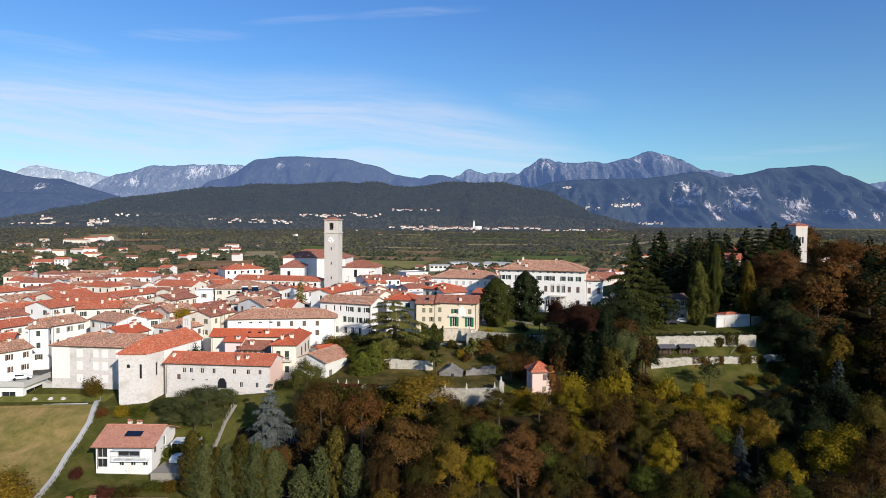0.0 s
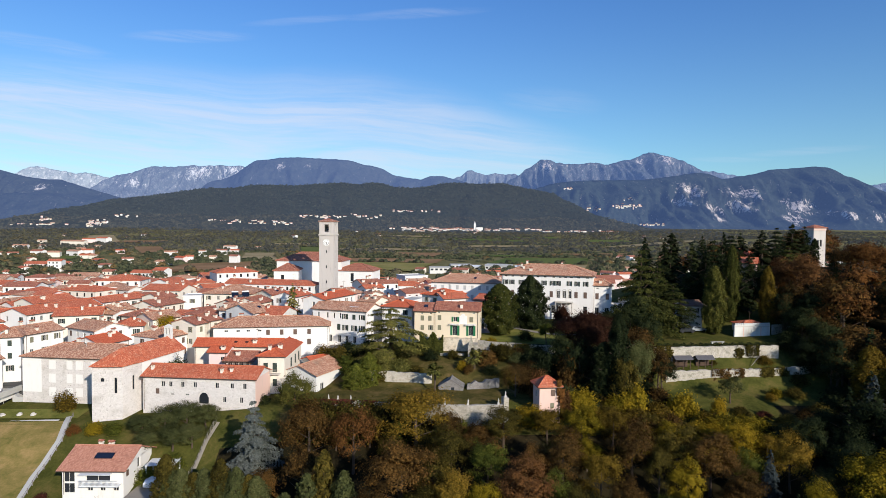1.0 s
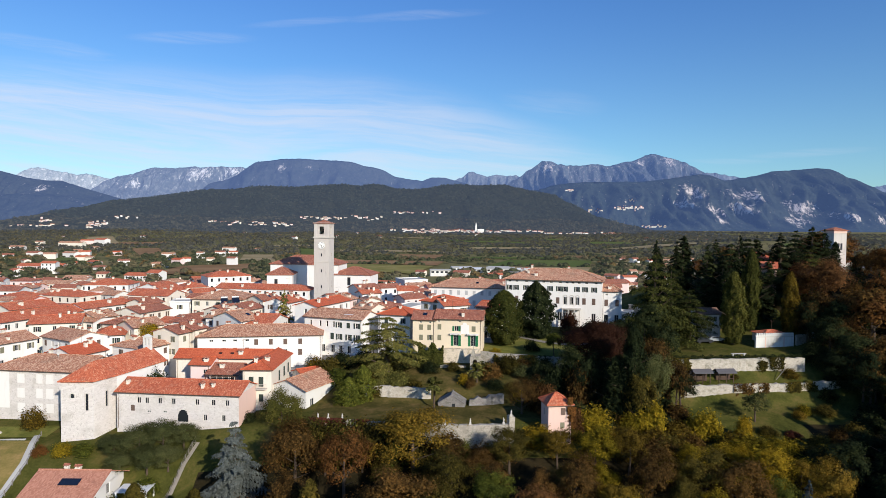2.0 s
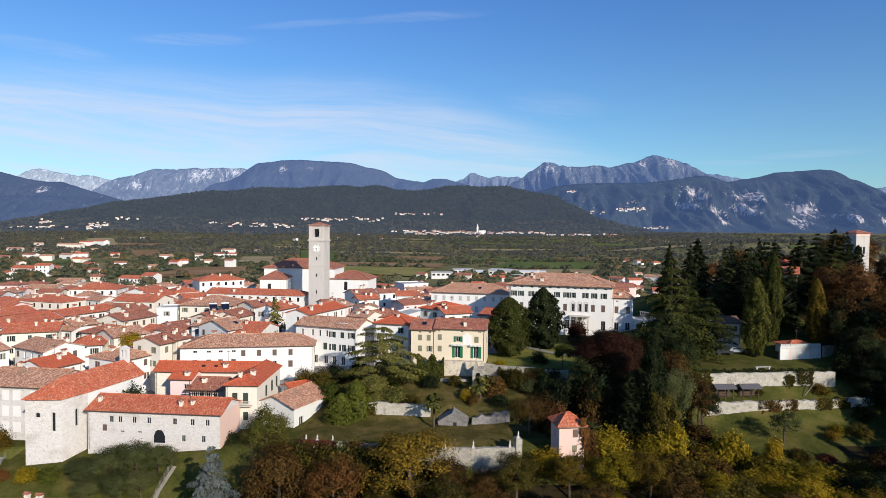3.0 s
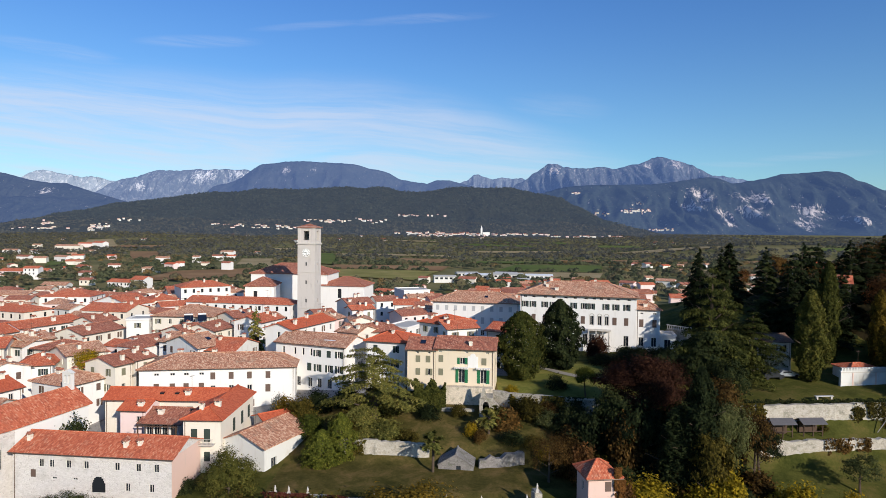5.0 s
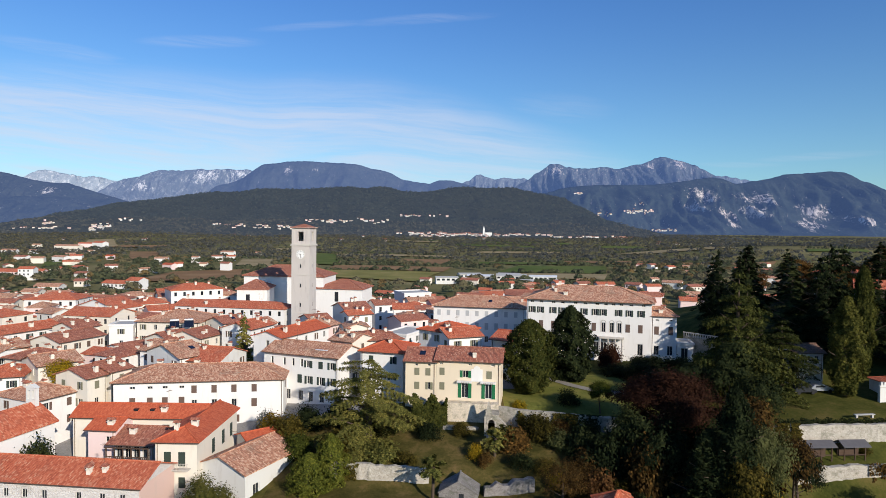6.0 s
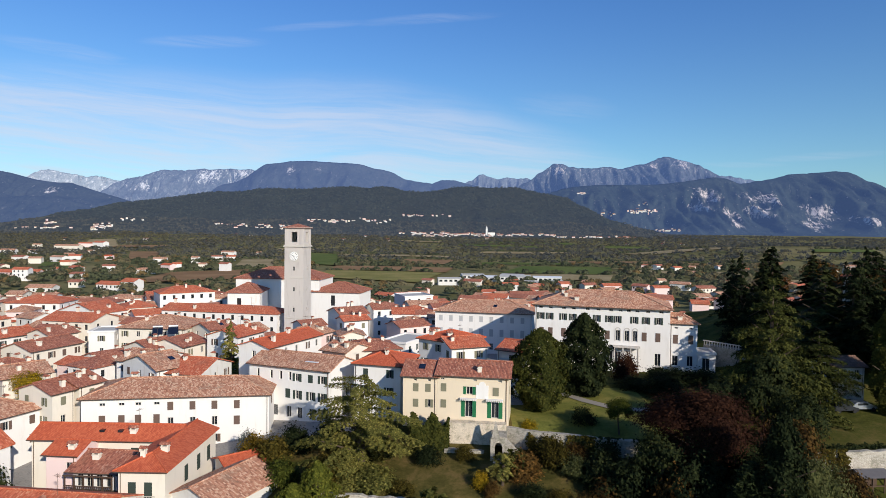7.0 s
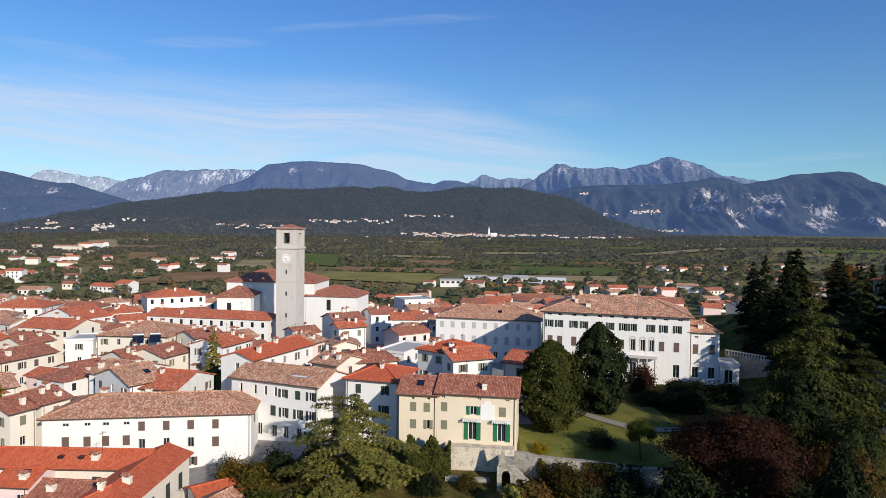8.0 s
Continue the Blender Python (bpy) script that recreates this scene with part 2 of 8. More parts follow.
GRASS = grass_mat("grass", (0.031, 0.038, 0.009), (0.070, 0.070, 0.017), (0.130, 0.098, 0.034), 0.2)
LAWN = grass_mat("dry_lawn", (0.036, 0.037, 0.010), (0.080, 0.066, 0.020), (0.155, 0.105, 0.042), 0.3)
MEADOW = grass_mat("mown_meadow", (0.105, 0.105, 0.026), (0.205, 0.158, 0.052), (0.34, 0.225, 0.095), 0.22)
TURF = grass_mat("green_turf", (0.085, 0.095, 0.022), (0.145, 0.145, 0.036), (0.22, 0.185, 0.055), 0.3)
# near-black floor: the shade under the trees is put into its colour
SHADED_WOODFLOOR = grass_mat("shaded_wood_floor", (0.012, 0.012, 0.006), (0.022, 0.018, 0.009), (0.040, 0.030, 0.015))
PLAIN = grass_mat("plain_land", (0.105, 0.105, 0.045), (0.155, 0.140, 0.064), (0.23, 0.19, 0.095), 0.012)
FIELD_OLIVE = grass_mat("fallow_field", (0.15, 0.145, 0.048), (0.22, 0.195, 0.068), (0.30, 0.235, 0.10), 0.03)
FIELD_GREEN, FIELD_BROWN = grass_mat("green_field", (0.075, 0.105, 0.032), (0.105, 0.130, 0.040), (0.15, 0.155, 0.055), 0.02), grass_mat("ploughed_field", (0.17, 0.10, 0.055), (0.25, 0.15, 0.080), (0.31, 0.20, 0.11), 0.02)
FIELD_TAN = grass_mat("stubble_field", (0.22, 0.17, 0.09), (0.30, 0.235, 0.13), (0.36, 0.28, 0.17), 0.02)
L_GREEN = leaves("green_leaves", [(0.1, (0.028, 0.036, 0.008)), (0.55, (0.092, 0.102, 0.017)), (0.95, (0.21, 0.195, 0.032))])
L_MOSS = leaves("moss_leaves", [(0.1, (0.020, 0.018, 0.006)), (0.5, (0.072, 0.058, 0.012)), (0.95, (0.180, 0.125, 0.026))])
L_OLIVE = leaves("olive_leaves", [(0.1, (0.042, 0.030, 0.007)), (0.5, (0.150, 0.098, 0.014)), (0.95, (0.33, 0.195, 0.027))])
L_UMBER = leaves("umber_leaves", [(0.1, (0.022, 0.014, 0.006)), (0.5, (0.088, 0.050, 0.015)), (0.95, (0.21, 0.106, 0.028))])
L_LIME = leaves("lime_leaves", [(0.1, (0.052, 0.044, 0.005)), (0.5, (0.205, 0.150, 0.012)), (0.95, (0.42, 0.275, 0.020))])
L_YELLOW = leaves("yellow_leaves", [(0.1, (0.10, 0.070, 0.007)), (0.5, (0.29, 0.190, 0.014)), (0.95, (0.54, 0.325, 0.020))])
L_BROWN = leaves("russet_leaves", [(0.1, (0.040, 0.022, 0.010)), (0.5, (0.112, 0.054, 0.020)), (0.95, (0.21, 0.092, 0.030))])
L_RUST = leaves("rust_leaves", [(0.1, (0.055, 0.026, 0.009)), (0.5, (0.135, 0.060, 0.018)), (0.95, (0.24, 0.10, 0.028))])
L_DARK = leaves("conifer_needles", [(0.1, (0.008, 0.012, 0.006)), (0.5, (0.021, 0.028, 0.011)), (0.95, (0.058, 0.062, 0.020))], 0.1)
L_IVY = leaves("ivy_leaves", [(0.1, (0.024, 0.030, 0.008)), (0.5, (0.062, 0.062, 0.014)), (0.95, (0.13, 0.115, 0.026))], 0.12)
L_FIRGREY = leaves("grey_needles", [(0.1, (0.030, 0.036, 0.026)), (0.5, (0.058, 0.066, 0.046)), (0.95, (0.11, 0.115, 0.078))], 0.1)
L_SPRUCE = leaves("spruce_needles", [(0.1, (0.028, 0.036, 0.036)), (0.5, (0.055, 0.066, 0.064)), (0.95, (0.10, 0.115, 0.11))], 0.1)
L_CEDAR = leaves("cedar_needles", [(0.1, (0.036, 0.042, 0.012)), (0.5, (0.125, 0.120, 0.030)), (0.95, (0.31, 0.255, 0.065))], 0.12)
L_PARK = leaves("park_needles", [(0.1, (0.010, 0.014, 0.005)), (0.5, (0.034, 0.040, 0.011)), (0.95, (0.115, 0.112, 0.028))], 0.1)
L_SILVER = leaves("silver_needles", [(0.1, (0.070, 0.082, 0.076)), (0.5, (0.13, 0.142, 0.130)), (0.95, (0.21, 0.22, 0.20))], 0.1)
L_SAGE = leaves("sage_leaves", [(0.1, (0.034, 0.042, 0.016)), (0.5, (0.074, 0.080, 0.028)), (0.95, (0.145, 0.145, 0.055))])
L_COPPER = leaves("copper_leaves", [(0.1, (0.014, 0.007, 0.005)), (0.5, (0.036, 0.016, 0.010)), (0.95, (0.082, 0.034, 0.017))])
L_CRIMSON = leaves("crimson_leaves", [(0.1, (0.036, 0.013, 0.010)), (0.5, (0.078, 0.026, 0.018)), (0.95, (0.14, 0.050, 0.030))])
# far foliage: the last value sets how much haze emission is mixed in
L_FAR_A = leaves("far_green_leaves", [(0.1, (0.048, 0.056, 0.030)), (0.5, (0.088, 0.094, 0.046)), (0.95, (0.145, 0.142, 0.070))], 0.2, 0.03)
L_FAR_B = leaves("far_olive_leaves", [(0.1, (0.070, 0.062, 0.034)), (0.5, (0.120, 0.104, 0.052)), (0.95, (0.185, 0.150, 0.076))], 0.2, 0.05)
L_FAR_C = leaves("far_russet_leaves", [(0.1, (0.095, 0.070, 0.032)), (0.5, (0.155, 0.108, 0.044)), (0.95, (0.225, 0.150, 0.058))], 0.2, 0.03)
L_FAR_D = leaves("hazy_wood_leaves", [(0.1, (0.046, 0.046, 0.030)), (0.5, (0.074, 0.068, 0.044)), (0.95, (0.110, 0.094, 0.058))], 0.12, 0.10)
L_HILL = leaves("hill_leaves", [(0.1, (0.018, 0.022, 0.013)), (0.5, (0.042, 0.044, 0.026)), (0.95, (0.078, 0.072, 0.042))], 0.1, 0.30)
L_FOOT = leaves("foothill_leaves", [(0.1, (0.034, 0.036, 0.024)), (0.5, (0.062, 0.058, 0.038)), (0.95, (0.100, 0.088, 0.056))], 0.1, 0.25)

# ---- building blocks ----
def link(name, data, parent=None, label="", m=None):
    ob = new(name, data)
    if parent is not None:
        ob.parent = parent
    if m is not None:
        ob.matrix_basis = m
    if label:
        ob["label"] = label
    return ob


def mesh_of(name, bm, *mats):
    me = bpy.data.meshes.new(name)
    bm.to_mesh(me)
    bm.free()
    for one in mats:
        me.materials.append(one)
    return me


def part(name, bm, material, parent=None, label="", m=None):
    return link(name, mesh_of(name, bm, material), parent, label, m)


def thing(name, label, category, m=None, group="", kind=""):
    ob = new(name)
    ob.empty_display_size = 0.5
    if m is not None:
        ob.matrix_basis = m
    return tagged(ob, label, category, group, kind)


def box(bm, x0, y0, z0, x1, y1, z1, index=0):
    v = [bm.verts.new((x, y, z)) for z in (z0, z1) for x, y in ((x0, y0), (x1, y0), (x1, y1), (x0, y1))]
    for q in ((3, 2, 1, 0), (4, 5, 6, 7), (0, 1, 5, 4), (1, 2, 6, 5), (2, 3, 7, 6), (3, 0, 4, 7)):
        bm.faces.new([v[i] for i in q]).material_index = index
    return bm


def boxes(*rows):
    bm = bmesh.new()
    for r in rows:
        box(bm, *r)
    return bm


def tube(bm, a, b, r0, r1, sides=7):
    a, b = Vector(a), Vector(b)
    q = (b - a).to_track_quat("Z", "Y")
    rings = []
    for c, r in ((a, r0), (b, r1)):
        rings.append([bm.verts.new(c + q @ Vector((r * math.cos(6.2832 * i / sides), r * math.sin(6.2832 * i / sides), 0))) for i in range(sides)])
    for i in range(sides):
        j = (i + 1) % sides
        bm.faces.new((rings[0][i], rings[0][j], rings[1][j], rings[1][i]))
    bm.faces.new(rings[1])
    bm.faces.new(rings[0][::-1])
    return bm


# ---- the lie of the land ----
PROFILE_Y = (-400, 60, 100, 115, 124, 129, 135, 146, 149, 152, 154, 160, 166, 180, 205, 240, 330, 430, 1200, 2500, 5000)
PROFILES = (
    (-75, (-24, -20, -17.5, -15, -12, -9.6, -7.6, -6.2, -6, -5.2, -4.6, -3.4, -2.6, -1.2, 0, 0.5, -1, -8, -8, 22, 30)),
    (-46, (-24, -20, -17.5, -15.6, -13, -9, -5.4, -4.4, -4, -3.6, -3.2, -2.8, -2.2, -0.6, 1, 1.5, -1, -8, -9, 22, 30)),
    (-22, (-24, -20, -17, -13, -9, -6.4, -2.6, -2.3, -1.6, -0.6, 0, 0.6, 1.2, 2, 2.4, 2, -2, -9, -9, 22, 30)),
    (10, (-24, -20, -16, -11, -8, -6.0, -2.4, -2.3, 0.1, 0.6, 1, 2, 4.6, 4.8, 3.4, 2, -2, -9, -9, 22, 30)),
    (36, (-24, -20, -15, -10, -7.2, -6, -4.6, -2, -0.6, 0.6, 1.5, 3.4, 4.6, 4.8, 4.2, 2.4, -2, -9, -9, 22, 30)),
    (58, (-24, -19, -13, -9, -7.4, -6.4, -5.2, -2.4, 1.3, 1.8, 5.5, 5.8, 6, 6.4, 4.8, 4, -2, -9, -9, 22, 30)),
    (84, (-24, -17, -11, -8, -7, -6, -4.8, -2.4, -0.4, 1.8, 2.8, 5.8, 6.4, 10, 16, 15, 0, -9, -9, 24, 30)),
    (125, (-20, -14, -8, -5, -3, -1, 1, 4, 5, 6, 7, 9, 11, 15, 21, 21, 3, -9, -9, 24, 30)),
    (200, (-20, -14, -9, -6, -4, -2, 0, 3, 4, 5, 6, 8, 9, 12, 15, 13, 0, -9, -9, 24, 30)),
)
PROFILE_X = [p[0] for p in PROFILES]


def ground_z(x, y):
    x0 = min(max(x, PROFILE_X[0]), PROFILE_X[-1])
    zs = [float(np.interp(y, PROFILE_Y, p[1])) for p in PROFILES]
    z = float(np.interp(x0, PROFILE_X, zs))
    if x < -75:
        z -= 3.0 * min(1, (-75 - x) / 120.0) * (1 if y < 330 else 0)
    far = min(1.0, max(0.0, (y - 600) / 900.0))
    if far > 0:
        z += far * 7.0 * noise.noise((x / 420.0, y / 420.0, 2.0))
    right = max(0.0, 1 - ((x - 660) / 360.0) ** 2 - ((y - 1180) / 300.0) ** 2)
    return z + 24.0 * right ** 1.3


def spread(edges, steps):
    out = []
    for a, b, s in zip(edges[:-1], edges[1:], steps):
        out += list(np.arange(a, b - 1e-6, s))
    return out + [edges[-1]]


def build_ground():
    xs = spread([-4900, -1500, -500, -170, -110, 160, 320, 1000, 4900], [200, 60, 14, 5, 2.5, 5, 20, 150])
    ys = spread([-400, 40, 90, 186, 260, 420, 1000, 2600, 4900], [60, 6, 1.5, 3, 8, 24, 60, 250])
    verts = [(x, y, ground_z(x, y)) for y in ys for x in xs]
    nx = len(xs)
    faces, picks = [], []
    for j in range(len(ys) - 1):
        for i in range(nx - 1):
            faces.append((j * nx + i, j * nx + i + 1, (j + 1) * nx + i + 1, (j + 1) * nx + i))
            x, y = (xs[i] + xs[i + 1]) / 2, (ys[j] + ys[j + 1]) / 2
            if y > 330 or x < -190 or x > 220:
                k = 1
            elif x < -14 and y > 148 and not (x > -30 and y < 168):
                k = 3
            elif x < 16 and y > 176:
                k = 3
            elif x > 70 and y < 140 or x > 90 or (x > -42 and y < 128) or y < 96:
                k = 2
            elif 9 < x < 34 and 160 < y < 190:
                k = 5
            elif -24 < x < 13 and 129 < y < 146 or -24 < x < 34 and 138 < y < 190:
                k = 4
            else:
                k = 0
            picks.append(k)
    me = bpy.data.meshes.new("ground")
    me.from_pydata(verts, [], faces)
    for one in (GRASS, PLAIN, SHADED_WOODFLOOR, SLABS, LAWN, TURF):
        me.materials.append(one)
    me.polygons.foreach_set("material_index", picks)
    me.polygons.foreach_set("use_smooth", [True] * len(faces))
    tagged(new("ground", me), "grassy town hill falling to wooded plain", "ground", kind="structure")


build_ground()


# ---- hills and mountains ----
def mountain_mat(name, low, high, rock, haze, glow, scale=0.010, streaks=0.0):
    """Wooded or rocky slopes with blue distance haze painted on as emission; the attribute "bare" says where rock shows
    through.
    """
    m = bpy.data.materials.new(name)
    m.use_nodes = True
    n = Nodes(m.node_tree)
    at = n.add("ShaderNodeTexCoord").outputs["Object"]
    fine, mid = n.noise(at, scale * 9, 6.0, 0.75), n.noise(at, scale, 7.0, 0.62, 0.5)
    c = n.ramp(n.math("ADD", n.math("MULTIPLY", fine, 0.6), n.math("MULTIPLY", mid, 0.4)), [(0.34, low), (0.66, high)])
    steep = n.add("ShaderNodeMapping", None, Vector=at, Scale=(1.0, 0.4, 0.42)).outputs[0]
    grain = n.add("ShaderNodeTexNoise", None, Vector=steep, Scale=scale * 7.0, Detail=9.0, Roughness=0.8, Distortion=0.6).outputs["Fac"]
    bare = n.add("ShaderNodeAttribute")
    bare.attribute_name = "bare"
    shown = n.smooth(n.math("ADD", grain, n.math("MULTIPLY", bare.outputs["Fac"], 0.17)), 0.60, 0.70)
    c = n.mix(n.math("MAXIMUM", shown, n.math("MULTIPLY", n.smooth(grain, 0.48, 0.66), streaks)), c, (*rock, 1.0))
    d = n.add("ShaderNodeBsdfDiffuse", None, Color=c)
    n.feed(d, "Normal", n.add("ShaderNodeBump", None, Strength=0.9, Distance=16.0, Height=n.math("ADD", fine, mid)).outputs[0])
    # distance haze: even blue emission added over the slopes' own colour
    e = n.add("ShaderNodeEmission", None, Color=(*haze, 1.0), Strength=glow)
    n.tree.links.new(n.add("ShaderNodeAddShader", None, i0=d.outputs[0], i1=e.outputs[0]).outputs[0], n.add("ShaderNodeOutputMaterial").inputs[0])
    return m


def sheet_mesh(name, label, verts, across, rows, mat, bare=None, category="mountain"):
    faces = [(j * across + i, j * across + i + 1, (j + 1) * across + i + 1, (j + 1) * across + i) for j in range(rows - 1) for i in range(across - 1)]
    me = bpy.data.meshes.new(name)
    me.from_pydata(verts, [], faces)
    me.polygons.foreach_set("use_smooth", [True] * len(faces))
    if bare is not None:
        me.attributes.new("bare", "FLOAT", "POINT").data.foreach_set("value", bare)
    me.materials.append(mat)
    return tagged(new(name, me), label, category, kind="structure")


def ridge(name, label, far, crest, mat, deep=700, relief=60, foot=10.0, seed=0, step=11, spur=170.0, crag=4.0, scars=(), high_rock=0.0):
    """A mountain range seen from its front: spurs and gullies run down from a crest line given as (x, z)."""
    xs = np.arange(crest[0][0], crest[-1][0] + 1, step)
    top = np.interp(xs, [c[0] for c in crest], [c[1] for c in crest])
    top = np.convolve(np.pad(top, 1, mode="edge"), np.array((1, 2, 1)) / 4.0, mode="valid")
    rows = 54
    verts, bare = [], []
    for j in range(rows):
        f = j / (rows - 1.0)
        swell = math.sin(math.pi * f) ** 0.7
        for i, x in enumerate(xs):
            tall = max(0.0, top[i] - foot)
            drift = 0.55 * noise.noise(Vector((x / (spur * 2.4), f * 1.7, seed + 5.0))) + 0.5 * (f - 0.5) * noise.noise(Vector((x / (spur * 5), 0.3, seed)))
            rib = noise.ridged_multi_fractal(Vector((x / spur + drift, f * 0.8, seed * 3.1)), 0.85, 2.1, 5, 1.0, 2.0) - 1.0
            much = min(1.0, tall / 260.0)
            lump = noise.fractal(Vector((x / (spur * 2.0), f * 3.0, seed * 7.3)), 0.9, 2.1, 5)
            z = foot + tall * (0.35 * f + 0.65 * f ** 1.35) + (rib * 0.30 + lump * 0.35) * relief * swell * much
            z += noise.fractal(Vector((x / 38.0, f * 9, seed + 3.0)), 0.9, 2.0, 4) * crag * f
            verts.append((x, far - deep * (1 - f) - relief * 1.5 * rib * swell * much, min(z, foot + tall + crag)))
            b = high_rock * max(0.0, f - 0.45) * 1.8
            for sx, sz, sr in scars:
                b = max(b, 1.0 - math.hypot((x - sx) / sr, (z - sz) / (sr * 0.75)) ** 1.5)
            bare.append(max(0.0, b))
    for i, x in enumerate(xs):
        verts.append((x, far + 60, foot - 60)), bare.append(0.0)
    sheet_mesh(name, label, verts, len(xs), rows + 1, mat, bare)
    return np.array(verts[:len(xs) * rows])


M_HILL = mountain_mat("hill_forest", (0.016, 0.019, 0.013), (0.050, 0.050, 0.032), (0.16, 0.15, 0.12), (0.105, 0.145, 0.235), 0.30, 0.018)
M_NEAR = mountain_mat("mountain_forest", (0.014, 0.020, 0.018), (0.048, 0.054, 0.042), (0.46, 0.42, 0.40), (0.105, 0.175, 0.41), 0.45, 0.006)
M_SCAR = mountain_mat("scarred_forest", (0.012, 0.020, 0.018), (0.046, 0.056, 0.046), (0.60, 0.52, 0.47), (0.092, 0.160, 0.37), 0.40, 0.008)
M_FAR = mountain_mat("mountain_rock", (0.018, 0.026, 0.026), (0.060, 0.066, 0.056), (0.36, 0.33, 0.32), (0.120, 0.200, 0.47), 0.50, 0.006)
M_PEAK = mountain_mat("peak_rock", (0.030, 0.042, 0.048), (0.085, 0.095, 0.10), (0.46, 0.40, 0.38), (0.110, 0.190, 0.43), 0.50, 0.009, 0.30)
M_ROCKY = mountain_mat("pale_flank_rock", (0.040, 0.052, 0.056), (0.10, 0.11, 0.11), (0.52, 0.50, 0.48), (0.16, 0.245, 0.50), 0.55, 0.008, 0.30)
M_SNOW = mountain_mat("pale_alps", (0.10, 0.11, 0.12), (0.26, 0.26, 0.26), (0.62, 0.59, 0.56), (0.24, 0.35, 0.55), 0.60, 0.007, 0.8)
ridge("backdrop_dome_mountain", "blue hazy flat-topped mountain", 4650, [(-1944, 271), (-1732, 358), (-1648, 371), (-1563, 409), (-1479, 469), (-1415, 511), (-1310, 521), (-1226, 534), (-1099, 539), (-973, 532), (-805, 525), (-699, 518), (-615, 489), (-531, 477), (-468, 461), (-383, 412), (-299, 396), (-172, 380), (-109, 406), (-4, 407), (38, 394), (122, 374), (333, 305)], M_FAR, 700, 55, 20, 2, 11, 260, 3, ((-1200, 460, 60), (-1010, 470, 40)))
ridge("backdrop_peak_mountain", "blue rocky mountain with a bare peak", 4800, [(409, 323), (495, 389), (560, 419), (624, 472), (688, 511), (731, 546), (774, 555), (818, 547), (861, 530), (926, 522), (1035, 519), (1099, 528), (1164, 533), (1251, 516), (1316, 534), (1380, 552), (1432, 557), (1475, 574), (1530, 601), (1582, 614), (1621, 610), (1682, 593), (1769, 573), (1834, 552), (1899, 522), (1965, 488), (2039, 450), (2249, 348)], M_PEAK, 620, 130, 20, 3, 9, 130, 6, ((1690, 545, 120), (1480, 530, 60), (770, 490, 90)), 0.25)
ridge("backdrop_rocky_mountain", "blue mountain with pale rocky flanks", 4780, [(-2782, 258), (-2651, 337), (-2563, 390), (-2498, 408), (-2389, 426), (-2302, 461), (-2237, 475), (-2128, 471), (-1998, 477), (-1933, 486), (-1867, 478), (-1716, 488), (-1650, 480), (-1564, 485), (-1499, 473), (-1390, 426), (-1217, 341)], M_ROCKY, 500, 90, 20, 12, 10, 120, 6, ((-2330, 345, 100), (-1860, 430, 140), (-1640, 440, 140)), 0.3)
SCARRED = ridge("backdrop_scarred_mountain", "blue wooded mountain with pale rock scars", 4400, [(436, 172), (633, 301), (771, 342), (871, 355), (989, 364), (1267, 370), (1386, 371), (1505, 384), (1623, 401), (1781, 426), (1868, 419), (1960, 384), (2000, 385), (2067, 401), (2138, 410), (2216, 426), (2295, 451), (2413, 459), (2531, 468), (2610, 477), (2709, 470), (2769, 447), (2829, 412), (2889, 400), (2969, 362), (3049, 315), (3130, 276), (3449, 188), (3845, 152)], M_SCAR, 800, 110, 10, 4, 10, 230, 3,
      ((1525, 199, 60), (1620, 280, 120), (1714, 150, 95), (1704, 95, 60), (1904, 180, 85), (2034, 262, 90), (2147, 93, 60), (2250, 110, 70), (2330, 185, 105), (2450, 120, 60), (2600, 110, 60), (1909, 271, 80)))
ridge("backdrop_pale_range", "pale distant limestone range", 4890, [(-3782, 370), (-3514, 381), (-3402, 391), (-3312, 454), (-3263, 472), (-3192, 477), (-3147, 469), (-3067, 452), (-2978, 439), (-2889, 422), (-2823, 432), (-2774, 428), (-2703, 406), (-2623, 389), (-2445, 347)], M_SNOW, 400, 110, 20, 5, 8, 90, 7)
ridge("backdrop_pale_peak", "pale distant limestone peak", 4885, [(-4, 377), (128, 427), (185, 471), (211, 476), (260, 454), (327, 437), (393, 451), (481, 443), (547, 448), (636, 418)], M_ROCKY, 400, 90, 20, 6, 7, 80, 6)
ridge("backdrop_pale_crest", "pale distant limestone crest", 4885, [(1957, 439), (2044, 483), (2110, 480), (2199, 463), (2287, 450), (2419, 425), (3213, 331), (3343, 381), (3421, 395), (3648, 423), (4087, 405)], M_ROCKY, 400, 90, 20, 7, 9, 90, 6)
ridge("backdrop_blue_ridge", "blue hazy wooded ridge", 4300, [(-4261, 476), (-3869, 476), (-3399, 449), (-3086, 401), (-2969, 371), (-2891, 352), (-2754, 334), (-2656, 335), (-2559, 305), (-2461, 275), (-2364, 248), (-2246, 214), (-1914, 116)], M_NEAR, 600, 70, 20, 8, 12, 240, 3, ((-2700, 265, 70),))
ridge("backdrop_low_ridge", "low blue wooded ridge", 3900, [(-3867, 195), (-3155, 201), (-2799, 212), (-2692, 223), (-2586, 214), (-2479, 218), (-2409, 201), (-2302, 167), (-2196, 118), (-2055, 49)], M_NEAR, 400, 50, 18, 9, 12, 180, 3)

